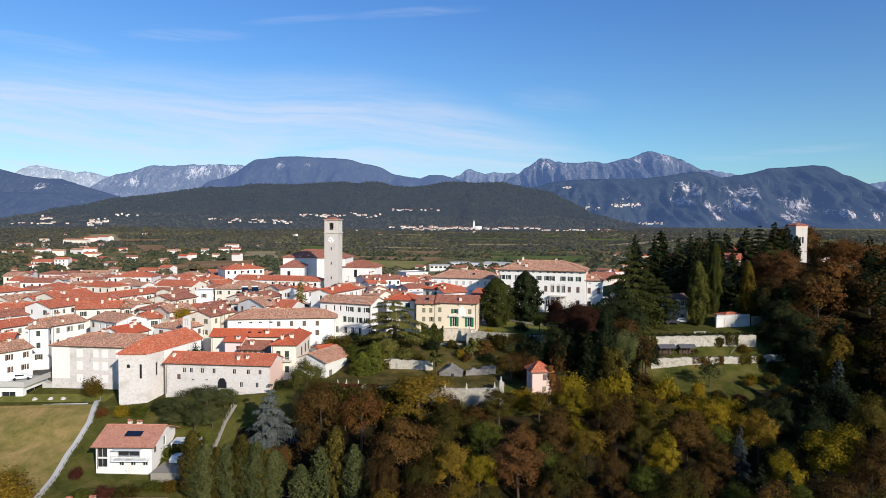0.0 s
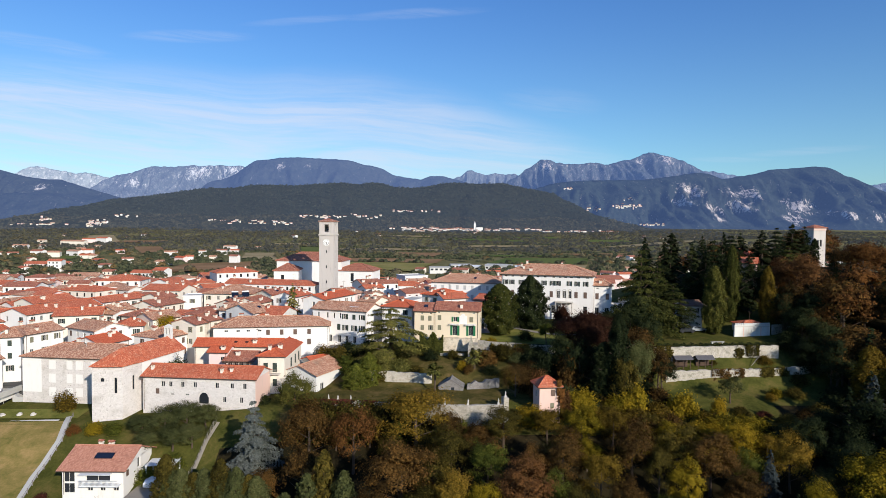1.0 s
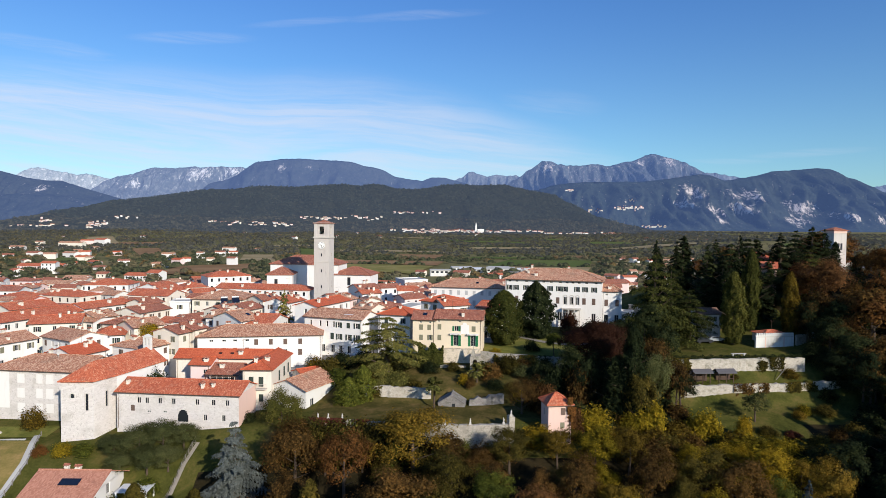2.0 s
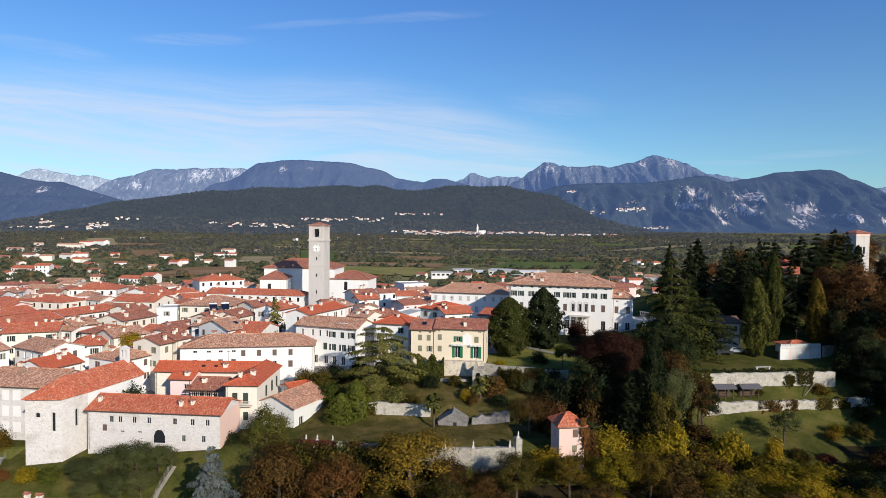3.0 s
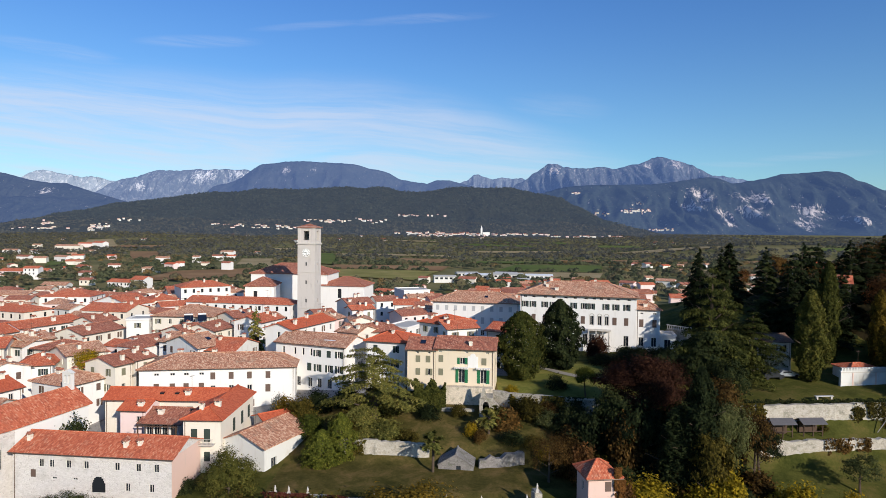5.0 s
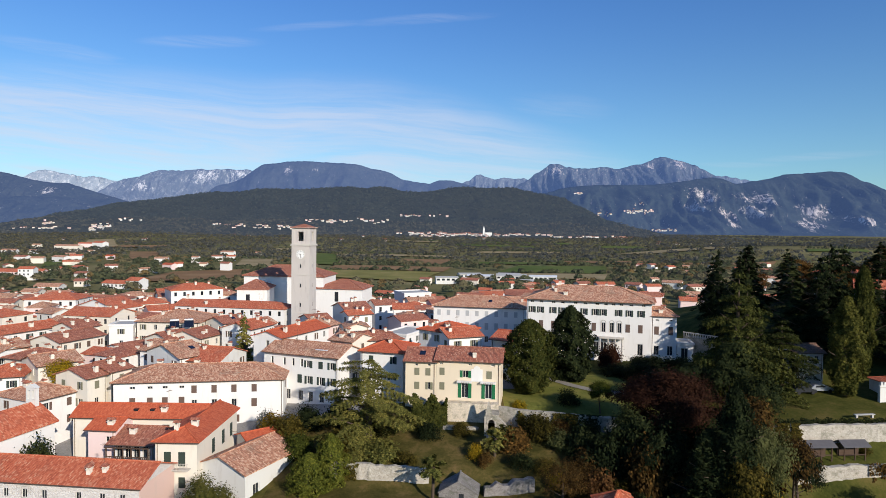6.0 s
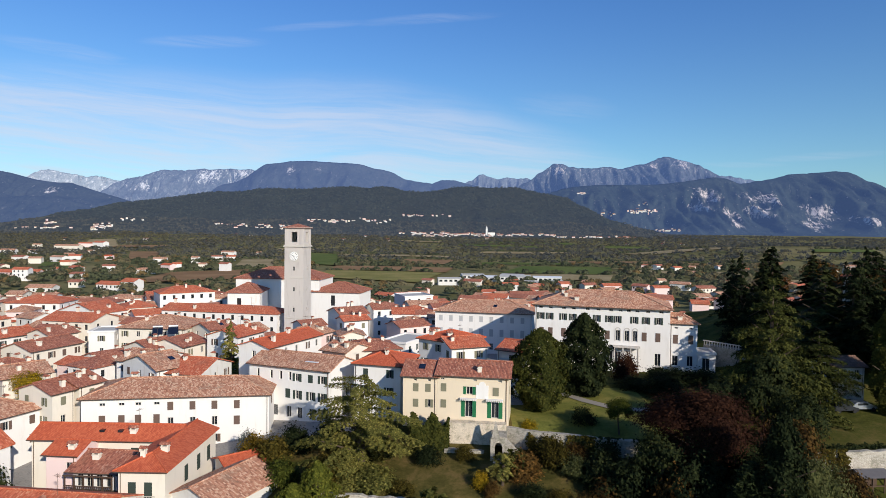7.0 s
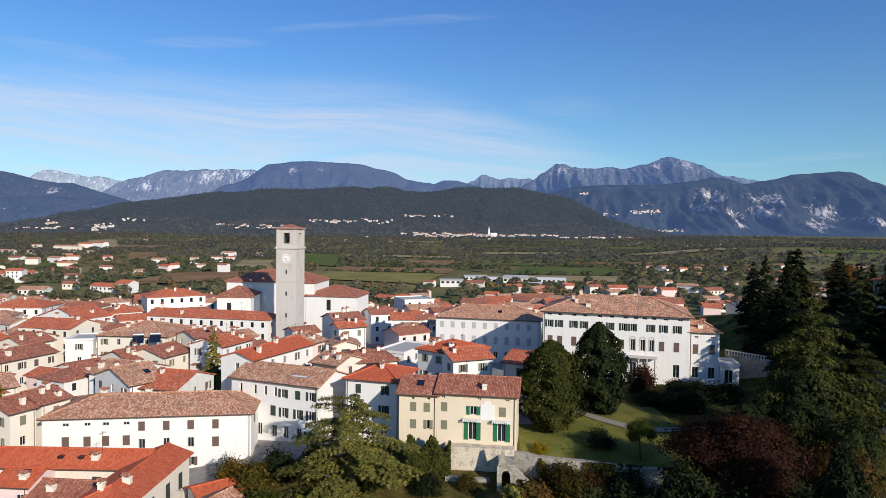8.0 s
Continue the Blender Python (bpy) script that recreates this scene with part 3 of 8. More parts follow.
# the long wooded hill, which swells out of the plain
HILL_TOP = [(-2300, 0), (-1919, 25), (-1813, 50), (-1760, 69), (-1681, 101), (-1628, 130), (-1549, 152), (-1444, 161), (-1339, 175), (-1233, 189), (-1155, 203), (-1076, 209), (-971, 210), (-905, 223), (-813, 227), (-709, 223), (-604, 231), (-473, 238), (-394, 231), (-355, 239), (-303, 239), (-224, 219), (-133, 217), (-67, 226), (-2, 239), (63, 243), (128, 238), (285, 242), (324, 229), (390, 217), (507, 197), (547, 171), (599, 151), (652, 120), (705, 92), (758, 66), (810, 43), (889, 23), (1100, 0)]
HILL_X, HILL_Z = [c[0] for c in HILL_TOP], [c[1] for c in HILL_TOP]


def hill_z(x, y):
    """The height of the hill's slope, or far below ground where there is none."""
    far = 2900.0
    f = (y - 2000.0) / (far - 2000.0)
    if f <= 0 or not HILL_X[0] < x < HILL_X[-1]:
        return -50.0
    base = ground_z(x, min(y, 2500.0)) - 3.0
    top = float(np.interp(x, HILL_X, HILL_Z)) - 7.0
    if f > 1:
        return top - (f - 1) * 400
    tall = max(0.0, top - base)
    drift = 0.6 * noise.noise(Vector((x / 520.0, f * 1.6, 5.0)))
    rib = noise.ridged_multi_fractal(Vector((x / 210.0 + drift, f * 1.1, 2.0)), 0.8, 2.1, 4, 1.0, 2.0) - 1.0
    lump = noise.fractal(Vector((x / 330.0, f * 3.2, 1.3)), 0.9, 2.0, 5)
    return base + tall * (0.25 * f + 0.75 * f ** 1.8) + (rib * 26.0 + lump * 30.0) * math.sin(math.pi * f) * min(1.0, tall / 150.0)


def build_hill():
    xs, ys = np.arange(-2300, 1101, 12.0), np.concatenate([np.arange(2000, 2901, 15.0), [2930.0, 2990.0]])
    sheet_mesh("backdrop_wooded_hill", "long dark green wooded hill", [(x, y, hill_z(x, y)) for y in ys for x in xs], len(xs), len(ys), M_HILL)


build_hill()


# ---- houses ----
def wall_panel(bm, origin, along, length, z0, z1, openings, inward, reveal=0.24):
    """A wall face with openings (s, z, width, height by centre) cut through it and their jambs."""
    ss = sorted({0.0, length, *[round(o[0] + k * o[2] / 2, 3) for o in openings for k in (-1, 1)]})
    zs = sorted({z0, z1, *[round(o[1] + k * o[3] / 2, 3) for o in openings for k in (-1, 1)]})
    grid = {}

    def vert(s, z, depth=0.0):
        key = (round(s, 3), round(z, 3), depth)
        if key not in grid:
            grid[key] = bm.verts.new(origin + along * s + inward * depth + Vector((0, 0, z)))
        return grid[key]
    for a, b in zip(ss[:-1], ss[1:]):
        for c, d in zip(zs[:-1], zs[1:]):
            m, k = (a + b) / 2, (c + d) / 2
            if not any(abs(m - o[0]) < o[2] / 2 and abs(k - o[1]) < o[3] / 2 for o in openings):
                bm.faces.new((vert(a, c), vert(b, c), vert(b, d), vert(a, d)))
    for o in openings:
        a, b, c, d = (round(v, 3) for v in (o[0] - o[2] / 2, o[0] + o[2] / 2, o[1] - o[3] / 2, o[1] + o[3] / 2))
        for (s, z), (p, q) in (((a, c), (b, c)), ((b, c), (b, d)), ((b, d), (a, d)), ((a, d), (a, c))):
            bm.faces.new((vert(s, z), vert(p, q), vert(p, q, reveal), vert(s, z, reveal)))


MADE = {}


def kept(key, build):
    if key not in MADE:
        MADE[key] = build()
    return MADE[key]


def frame_mesh(w, h, bars=True):
    """Casement frame: one connected ring, with a middle bar."""
    def build():
        t = 0.07
        xs = [-w / 2, -w / 2 + t, -0.03, 0.03, w / 2 - t, w / 2] if bars else [-w / 2, -w / 2 + t, w / 2 - t, w / 2]
        zs = [-h / 2, -h / 2 + t, h / 2 - t, h / 2]
        hole = {(1, 1), (3, 1)} if bars else {(1, 1)}
        bm = bmesh.new()
        v = {(i, j, k): bm.verts.new((x, y, z)) for i, x in enumerate(xs) for j, z in enumerate(zs) for k, y in enumerate((0.16, 0.22))}
        solid = {(i, j) for i in range(len(xs) - 1) for j in range(3)} - hole
        for i, j in solid:
            for k in (0, 1):
                bm.faces.new([v[i, j, k], v[i + 1, j, k], v[i + 1, j + 1, k], v[i, j + 1, k]])
            for (di, dj), (p, q) in (((-1, 0), ((i, j), (i, j + 1))), ((1, 0), ((i + 1, j), (i + 1, j + 1))), ((0, -1), ((i, j), (i + 1, j))), ((0, 1), ((i, j + 1), (i + 1, j + 1)))):
                if (i + di, j + dj) not in solid:
                    bm.faces.new([v[(*p, 0)], v[(*q, 0)], v[(*q, 1)], v[(*p, 1)]])
        return mesh_of("window", bm, FRAME)
    return kept(("frame", w, h, bars), build)


def pane_mesh(w, h):
    return kept(("pane", w, h), lambda: mesh_of("pane", boxes((-w / 2 + 0.004, 0.19, -h / 2 + 0.004, w / 2 - 0.004, 0.205, h / 2 - 0.004)), PANE))


def shutter_mesh(w, h, mat):
    def build():
        n = max(3, int(h / 0.16))
        step = h / n
        outline = [(-0.012, -h / 2), (-0.012, h / 2)]
        for k in range(n):
            z = h / 2 - k * step
            outline += [(-0.040, z), (-0.062, z - step * 0.85)]
        outline.append((-0.040, -h / 2))
        bm = bmesh.new()
        a, b = ([bm.verts.new((x, y, z)) for y, z in outline] for x in (0.0, w))
        for i in range(len(outline)):
            j = (i + 1) % len(outline)
            bm.faces.new((a[i], a[j], b[j], b[i]))
        bm.faces.new(a[::-1]), bm.faces.new(b)
        bmesh.ops.recalc_face_normals(bm, faces=bm.faces[:])
        return mesh_of("shutter", bm, mat)
    return kept(("shutter", w, h, mat.name), build)


def window(parent, m, w, h, style="plain", mat=None):
    """style: plain, open (leaves back on the wall), closed (leaves over the opening), half, far."""
    if style == "far":
        def build():
            bm = boxes((-w / 2, 0.12, -h / 2, w / 2, 0.2, h / 2))
            return mesh_of("window", bm, PANE)
        link("window", kept(("far", w, h), build), parent, "", m)
        return
    win = link("window", frame_mesh(w, h, w > 0.55), parent, "", m)
    link("pane", pane_mesh(w, h), win)
    if style in ("open", "closed", "half"):
        leaf = shutter_mesh(w / 2, h, mat)
        left, right = ((-w, 0), (w / 2, 0)) if style == "open" else ((-w / 2, 0), (0, 0))
        if style == "half":
            right = (w / 2, 0)
        link("shutter", leaf, win, "", pose(left[0], 0, 0))
        link("shutter", leaf, win, "", pose(right[0], 0, 0))


def roof_faces(w, d, z, pitch, kind, over):
    """Slopes as lists of corners (first two on the eave), in the house's own metres."""
    x0, x1, y0, y1 = -over, w + over, -over, d + over
    cross = kind.startswith("x")
    span = (x1 - x0) if cross else (y1 - y0)
    rise = span / 2 * math.tan(pitch)
    z0 = z - over * math.tan(pitch)
    zr = z0 + rise
    if kind == "s":
        zb = z0 + (y1 - y0) * math.tan(pitch)
        return [[(x0, y0, z0), (x1, y0, z0), (x1, y1, zb), (x0, y1, zb)]], []
    if not cross:
        ym = (y0 + y1) / 2
        cut = min(span / 2, (x1 - x0) / 2 - 0.2)
        a = x0 + (cut if kind in ("h", "hl") else 0)
        b = x1 - (cut if kind in ("h", "hr") else 0)
        out = [[(x0, y0, z0), (x1, y0, z0), (b, ym, zr), (a, ym, zr)], [(x1, y1, z0), (x0, y1, z0), (a, ym, zr), (b, ym, zr)]]
        if kind in ("h", "hl"):
            out.append([(x0, y1, z0), (x0, y0, z0), (a, ym, zr)])
        if kind in ("h", "hr"):
            out.append([(x1, y0, z0), (x1, y1, z0), (b, ym, zr)])
        lines = [((a, ym, zr), (b, ym, zr))]
        if kind in ("h", "hl"):
            lines += [((x0, y0, z0), (a, ym, zr)), ((x0, y1, z0), (a, ym, zr))]
        if kind in ("h", "hr"):
            lines += [((x1, y0, z0), (b, ym, zr)), ((x1, y1, z0), (b, ym, zr))]
        return out, lines
    xm = (x0 + x1) / 2
    cut = span / 2 if kind == "xh" else 0
    a, b = y0 + cut, y1
    out = [[(x1, y0, z0), (x1, y1, z0), (xm, b, zr), (xm, a, zr)], [(x0, y1, z0), (x0, y0, z0), (xm, a, zr), (xm, b, zr)]]
    lines = [((xm, a, zr), (xm, b, zr))]
    if kind == "xh":
        out.append([(x0, y0, z0), (x1, y0, z0), (xm, a, zr)])
        lines += [((x0, y0, z0), (xm, a, zr)), ((x1, y0, z0), (xm, a, zr))]
    return out, lines


def slab_roof(slopes, thick=0.16):
    """Roof slopes with thickness; each carries its own run of tiles."""
    bm = bmesh.new()
    layer = bm.loops.layers.uv.new("UVMap")
    for k, s in enumerate(slopes):
        pts = [Vector(p) for p in s]
        along = (pts[1] - pts[0]).normalized()
        normal = (pts[1] - pts[0]).cross(pts[2] - pts[0]).normalized()
        upward = normal.cross(along)
        top = [bm.verts.new(p) for p in pts]
        low = [bm.verts.new(p - Vector((0, 0, thick))) for p in pts]
        faces = [bm.faces.new(top), bm.faces.new(low[::-1])]
        for i in range(len(pts)):
            j = (i + 1) % len(pts)
            faces.append(bm.faces.new((top[j], top[i], low[i], low[j])))
        for f in faces:
            for loop in f.loops:
                p = loop.vert.co - pts[0]
                loop[layer].uv = (p.dot(along) + 17.3 * k, p.dot(upward))
    return bm


def ridge_caps(lines, up=0.03):
    bm = bmesh.new()
    layer = bm.loops.layers.uv.new("UVMap")
    for a, b in lines:
        a, b = Vector(a) + Vector((0, 0, up)), Vector(b) + Vector((0, 0, up))
        tube(bm, a, b, 0.13, 0.13, 6)
    for f in bm.faces:
        for loop in f.loops:
            loop[layer].uv = (loop.vert.co.x + loop.vert.co.y, loop.vert.co.z * 2)
    return bm


def chimney_mesh(h, w=0.7):
    def build():
        bm = boxes((-w / 2, -0.3, -1.2, w / 2, 0.3, h), (-w / 2 - 0.08, -0.38, h, w / 2 + 0.08, 0.38, h + 0.1))
        for k in (-1, 1):
            box(bm, k * (w / 2 - 0.06) - 0.06, -0.28, h + 0.1, k * (w / 2 - 0.06) + 0.06, 0.28, h + 0.36)
        return mesh_of("chimney", bm, CREAM)
    return kept(("chimney", h, w), build)


def aerial_mesh():
    def build():
        bm = tube(bmesh.new(), (0, 0, -0.3), (0, 0, 2.6), 0.03, 0.02, 5)
        tube(bm, (-0.6, 0, 2.3), (0.7, 0, 2.3), 0.015, 0.015, 4)
        for k in range(6):
            tube(bm, (-0.5 + 0.2 * k, -0.35 + 0.03 * k, 2.3), (-0.5 + 0.2 * k, 0.35 - 0.03 * k, 2.3), 0.012, 0.012, 4)
        return mesh_of("aerial", bm, GUTTER)
    return kept(("aerial",), build)


def dish_mesh():
    def build():
        bm = tube(bmesh.new(), (0, 0, -0.3), (0, 0, 0.8), 0.03, 0.03, 5)
        rim = [[bm.verts.new((r * math.cos(k * math.pi / 6), -0.1 - 0.5 * r * r * 0.4, 0.9 + r * math.sin(k * math.pi / 6))) for k in range(12)] for r in (0.1, 0.36)]
        bm.faces.new(rim[0])
        for k in range(12):
            bm.faces.new((rim[0][k], rim[0][(k + 1) % 12], rim[1][(k + 1) % 12], rim[1][k]))
        return mesh_of("satellite_dish", bm, FRAME)
    return kept(("dish",), build)


def chimney_cap_mesh(w=0.7):
    def build():
        bm = bmesh.new()
        layer = bm.loops.layers.uv.new("UVMap")
        x, y = w / 2 + 0.16, 0.45
        v = [bm.verts.new(p) for p in ((-x, -y, 0), (x, -y, 0), (x, y, 0), (-x, y, 0), (-x, 0, 0.3), (x, 0, 0.3))]
        for q in ((0, 1, 5, 4), (2, 3, 4, 5), (3, 0, 4), (1, 2, 5), (3, 2, 1, 0)):
            for loop in bm.faces.new([v[i] for i in q]).loops:
                loop[layer].uv = (loop.vert.co.x, loop.vert.co.y + loop.vert.co.z)
        return mesh_of("cap", bm, BROWN)
    return kept(("cap", w), build)


def roof_height(x, y, w, d, z, pitch, kind, over):
    tan = math.tan(pitch)
    if kind.startswith("x"):
        return z + min(x, w - x) * tan
    if kind == "s":
        return z + y * tan
    h = min(y, d - y)
    if kind in ("h", "hl"):
        h = min(h, x)
    if kind in ("h", "hr"):
        h = min(h, w - x)
    return z + h * tan


def rows_auto(length, base, eave, rng, count=3, gap=2.7, h=1.35, w=0.85, first=1.45, style="plain", mat=None):
    out = []
    n = max(1, int((length - 0.8) / gap))
    for k in range(count):
        z = eave - first - 2.95 * k
        if z - h / 2 < base + 0.6:
            break
        for i in range(n):
            s = length * (i + 0.5) / n
            st = style if style != "mixed" else rng.choice(["open", "closed", "plain", "half"])
            out.append((s, z, w, h, st, mat))
    return out


def house(label, ax, ay, rot, w, d, base, eave, kind, wall, roof, pitch=19.0, over=0.45, front=None, right=None, left=None, chimneys=2, style="mixed", shut=None, seed=0, name="house", category="house", group="", far=False, gutter=True):
    """A house whose front left corner stands at (ax, ay) and whose front runs in the direction rot."""
    rng = random.Random(seed * 31 + 7)
    pitch = radians(pitch)
    top = thing(name, label, category, pose(ax, ay, 0, 0, 0, rot), group)
    shut = shut or rng.choice([SHUT_BROWN, SHUT_GREEN, SHUT_OLIVE])
    if far:
        style = "far"
        left = [] if left is None and ax < 0 else left
        right = [] if right is None and ax > 0 else right
    if front is None:
        front = rows_auto(w, base, eave, rng, 3, style=style, mat=shut)
    if right is None:
        right = rows_auto(d, base, eave, rng, 2, 3.4, style=style, mat=shut)
    if left is None:
        left = rows_auto(d, base, eave, rng, 2, 3.4, style=style, mat=shut)
    bm = bmesh.new()
    z0 = base - 1.5
    X, Y = Vector((1, 0, 0)), Vector((0, 1, 0))
    sides = ((Vector((0, 0, 0)), X, w, front, Y, 0), (Vector((w, 0, 0)), Y, d, right, -X, 90), (Vector((w, d, 0)), -X, w, [], -Y, 180), (Vector((0, d, 0)), -Y, d, left, X, 270))
    for o, along, length, wins, inward, turn in sides:
        wall_panel(bm, o, along, length, z0, eave, wins, inward)
    tan = math.tan(pitch)
    ends = []
    if kind == "g":
        ends = [((0, d), (0, 0)), ((w, 0), (w, d))]
    elif kind == "hr":
        ends = [((0, d), (0, 0))]
    elif kind == "hl":
        ends = [((w, 0), (w, d))]
    elif kind == "x":
        ends = [((0, 0), (w, 0)), ((w, d), (0, d))]
    elif kind == "xh":
        ends = [((w, d), (0, d))]
    for a, b in ends:
        a, b = Vector((*a, eave)), Vector((*b, eave))
        span = (b - a).length
        bm.faces.new([bm.verts.new(p) for p in (a, b, (a + b) / 2 + Vector((0, 0, span / 2 * tan)))])
    if kind == "f":
        for a, b, c, e in ((-0.2, -0.2, w + 0.2, 0.15), (-0.2, d - 0.15, w + 0.2, d + 0.2), (-0.2, 0.15, 0.15, d - 0.15), (w - 0.15, 0.15, w + 0.2, d - 0.15)):
            box(bm, a, b, eave, c, e, eave + 0.45)
    bmesh.ops.remove_doubles(bm, verts=bm.verts[:], dist=0.002)
    part("wall", bm, wall, top)
    for o, along, length, wins, inward, turn in sides:
        for s, z, ww, hh, st, mat in wins:
            p = o + along * s
            window(top, pose(p.x, p.y, z, 0, 0, turn), ww, hh, st, mat or shut)
    if kind == "f":
        part("roof", boxes((0.15, 0.15, eave - 0.1, w - 0.15, d - 0.15, eave + 0.12)), CONCRETE, top)
        return top
    slopes, lines = roof_faces(w, d, eave, pitch, kind, over)
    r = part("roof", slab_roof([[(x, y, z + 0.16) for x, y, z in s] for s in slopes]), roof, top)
    if lines and not far:
        part("ridge_tiles", ridge_caps([((a[0], a[1], a[2] + 0.16), (b[0], b[1], b[2] + 0.16)) for a, b in lines]), roof, r)
    if gutter and not far:
        ze = eave - over * tan
        if not kind.startswith("x") or kind == "xh":
            bm = tube(bmesh.new(), (-over, -over - 0.07, ze + 0.06), (w + over, -over - 0.07, ze + 0.06), 0.08, 0.08, 6)
            part("gutter", bm, GUTTER, r)
        bm = bmesh.new()
        at = 0.3 if rng.random() < 0.5 else w - 0.3
        part("downpipe", tube(bm, (at, -0.09, base), (at, -0.09, eave - 0.02), 0.05, 0.05, 5), GUTTER, top)
    for k in range(chimneys):
        x, y, h = rng.uniform(0.8, w - 0.8), rng.uniform(0.12, 0.75) * d, rng.choice([0.35, 0.5, 0.7])
        zc = roof_height(x, y, w, d, eave, pitch, kind, over) + 0.16
        cw = rng.choice([0.5, 0.6, 0.9])
        c = link("chimney", chimney_mesh(h, cw), top, "", pose(x, y, zc, 0, 0, rng.choice([0, 90])))
        link("cap", chimney_cap_mesh(cw), c, "", pose(0, 0, h + 0.36))
    extra = rng.random()
    x, y = w * (0.25 + 0.5 * rng.random()), d * 0.45
    zc = roof_height(x, y, w, d, eave, pitch, kind, over) + 0.1
    if extra < 0.45 and w > 5.5:
        link("aerial", aerial_mesh(), top, "thin metal television aerial", pose(x, y, zc, 0, 0, 360 * rng.random()))
    if 0.3 < extra < 0.42 and w > 5.5:
        link("satellite_dish", dish_mesh(), top, "pale satellite dish", pose(x + 0.9, y - 0.6, zc - 0.1, 0, 0, 30 * rng.random()))
    if 0.6 < extra < 0.8 and not far:
        part("skylight", slab_roof([[(x - 0.5, d * 0.2, 0.0), (x + 0.5, d * 0.2, 0.0), (x + 0.5, d * 0.2 + 1.2, 1.2 * tan), (x - 0.5, d * 0.2 + 1.2, 1.2 * tan)]], 0.06), SOLAR, r, "dark glass roof window", pose(0, 0, roof_height(x, d * 0.2, w, d, eave, pitch, kind, over) + 0.24))
    return top

# ---- the town: front left corner, turn, width, depth, foot, eaves ----
PLOTS = []


def town(look_of, cover, x, y, r, wd, d, b, e, k, wall, rt, chimneys=2, low=False):
    i = len(PLOTS)
    PLOTS.append((x, y, r, wd, d, e))
    house(f"{look_of} town house with a {cover}", x, y, r, wd, d, b, e, k, WALLS[wall], ROOFS[rt], pitch=17.5, seed=i, far=low or y > 225, chimneys=chimneys + i % 2)


town("white plastered", "orange-red tile roof", -15.9, 173.2, -13.8, 8.2, 9.0, 2.0, 12.0, "h", "white", "new")
town("grey plastered", "orange-red tile roof", -6.0, 189.9, -36.3, 9.0, 9.0, 3.0, 13.5, "h", "greyw", "new")
town("white plastered", "red tile roof", 0.4, 182.3, 24.1, 7.3, 8.0, 3.0, 13.0, "g", "white", "red")
town("cream plastered", "red tile roof", 8.9, 184.7, -30.0, 5.7, 8.0, 3.0, 12.5, "g", "cream", "red")
town("white plastered", "brown tile roof", -24.0, 259.3, 23.8, 7.4, 8.0, 0.0, 10.0, "g", "white", "brown")
town("white plastered", "brown tile roof", -28.2, 227.3, 32.4, 7.6, 9.0, 2.0, 12.5, "g", "white", "brown")
town("white plastered", "red tile roof", -26.6, 223.5, 32.0, 6.8, 5.0, 2.0, 11.5, "g", "white", "red")
town("cream plastered", "mottled old tile roof", -23.7, 184.2, -28.7, 5.5, 7.0, 3.0, 12.0, "g", "cream", "old")
town("cream plastered", "brown tile roof", -18.9, 185.5, 21.9, 10.0, 8.0, 3.0, 11.5, "h", "cream", "brown")
town("cream plastered", "mottled old tile roof", -22.6, 196.5, 16.4, 5.0, 6.0, 3.0, 12.5, "x", "cream", "old")
town("white plastered", "red tile roof", -16.7, 246.1, 6.2, 5.9, 8.0, 0.0, 10.5, "g", "white", "red")
town("white plastered", "flat roof", -17.8, 302.1, 24.7, 11.4, 12.0, 0.0, 9.2, "f", "white", "old")
town("white plastered", "orange-red tile roof", -33.1, 182.4, 68.0, 16.8, 7.0, 3.0, 12.5, "g", "white", "new")
town("pale pink", "mottled old tile roof", -27.9, 196.0, 68.0, 7.1, 8.0, 3.0, 12.5, "g", "pink", "old")
town("grey plastered", "red tile roof", -50.5, 178.7, -9.9, 6.5, 11.0, 0.0, 8.5, "g", "greyw", "red")
town("white plastered", "mottled old tile roof", -51.3, 177.3, 54.9, 5.9, 12.0, 0.0, 9.2, "g", "white", "old")
town("white plastered", "mottled old tile roof", -64.7, 188.4, -14.8, 9.5, 9.0, 0.0, 8.5, "g", "white", "old")
town("cream plastered", "brown tile roof", -62.6, 198.0, 62.6, 6.8, 9.0, 0.0, 8.6, "g", "cream", "brown")
town("cream plastered", "brown tile roof", -56.2, 198.8, 72.6, 7.7, 9.0, 0.0, 9.2, "g", "cream", "brown")
town("cream plastered", "brown tile roof", -57.1, 215.7, 53.6, 7.1, 8.0, 0.0, 10.0, "g", "cream", "brown")
town("white plastered", "flat roof", -15.9, 209.7, -24.3, 6.5, 12.0, 2.0, 9.0, "f", "white", "old")
town("white plastered", "red tile roof", -45.5, 201.3, 72.4, 9.5, 8.0, 1.0, 11.0, "g", "white", "red")
town("cream plastered", "brown tile roof", -62.1, 165.2, 68.2, 3.7, 8.0, -1.0, 8.0, "g", "cream", "brown")
town("cream plastered", "brown tile roof", -60.1, 169.0, 69.2, 4.5, 8.0, -1.0, 8.3, "g", "cream", "brown")
town("cream plastered", "mottled old tile roof", -80.4, 217.7, -2.1, 16.3, 14.0, 0.0, 10.0, "h", "cream", "old")
town("white plastered", "flat roof", -86.5, 215.6, 11.4, 5.7, 8.0, 0.0, 9.0, "f", "white", "old")
town("white plastered", "red tile roof", -82.4, 243.9, -9.1, 34.9, 9.0, 1.0, 11.0, "hr", "white", "red")
town("white plastered", "red tile roof", -94.4, 267.8, 35.5, 17.2, 11.0, 2.0, 13.0, "h", "white", "red")
town("white plastered", "red tile roof", -100.9, 244.6, 70.8, 9.8, 16.0, 0.0, 9.5, "g", "white", "red")
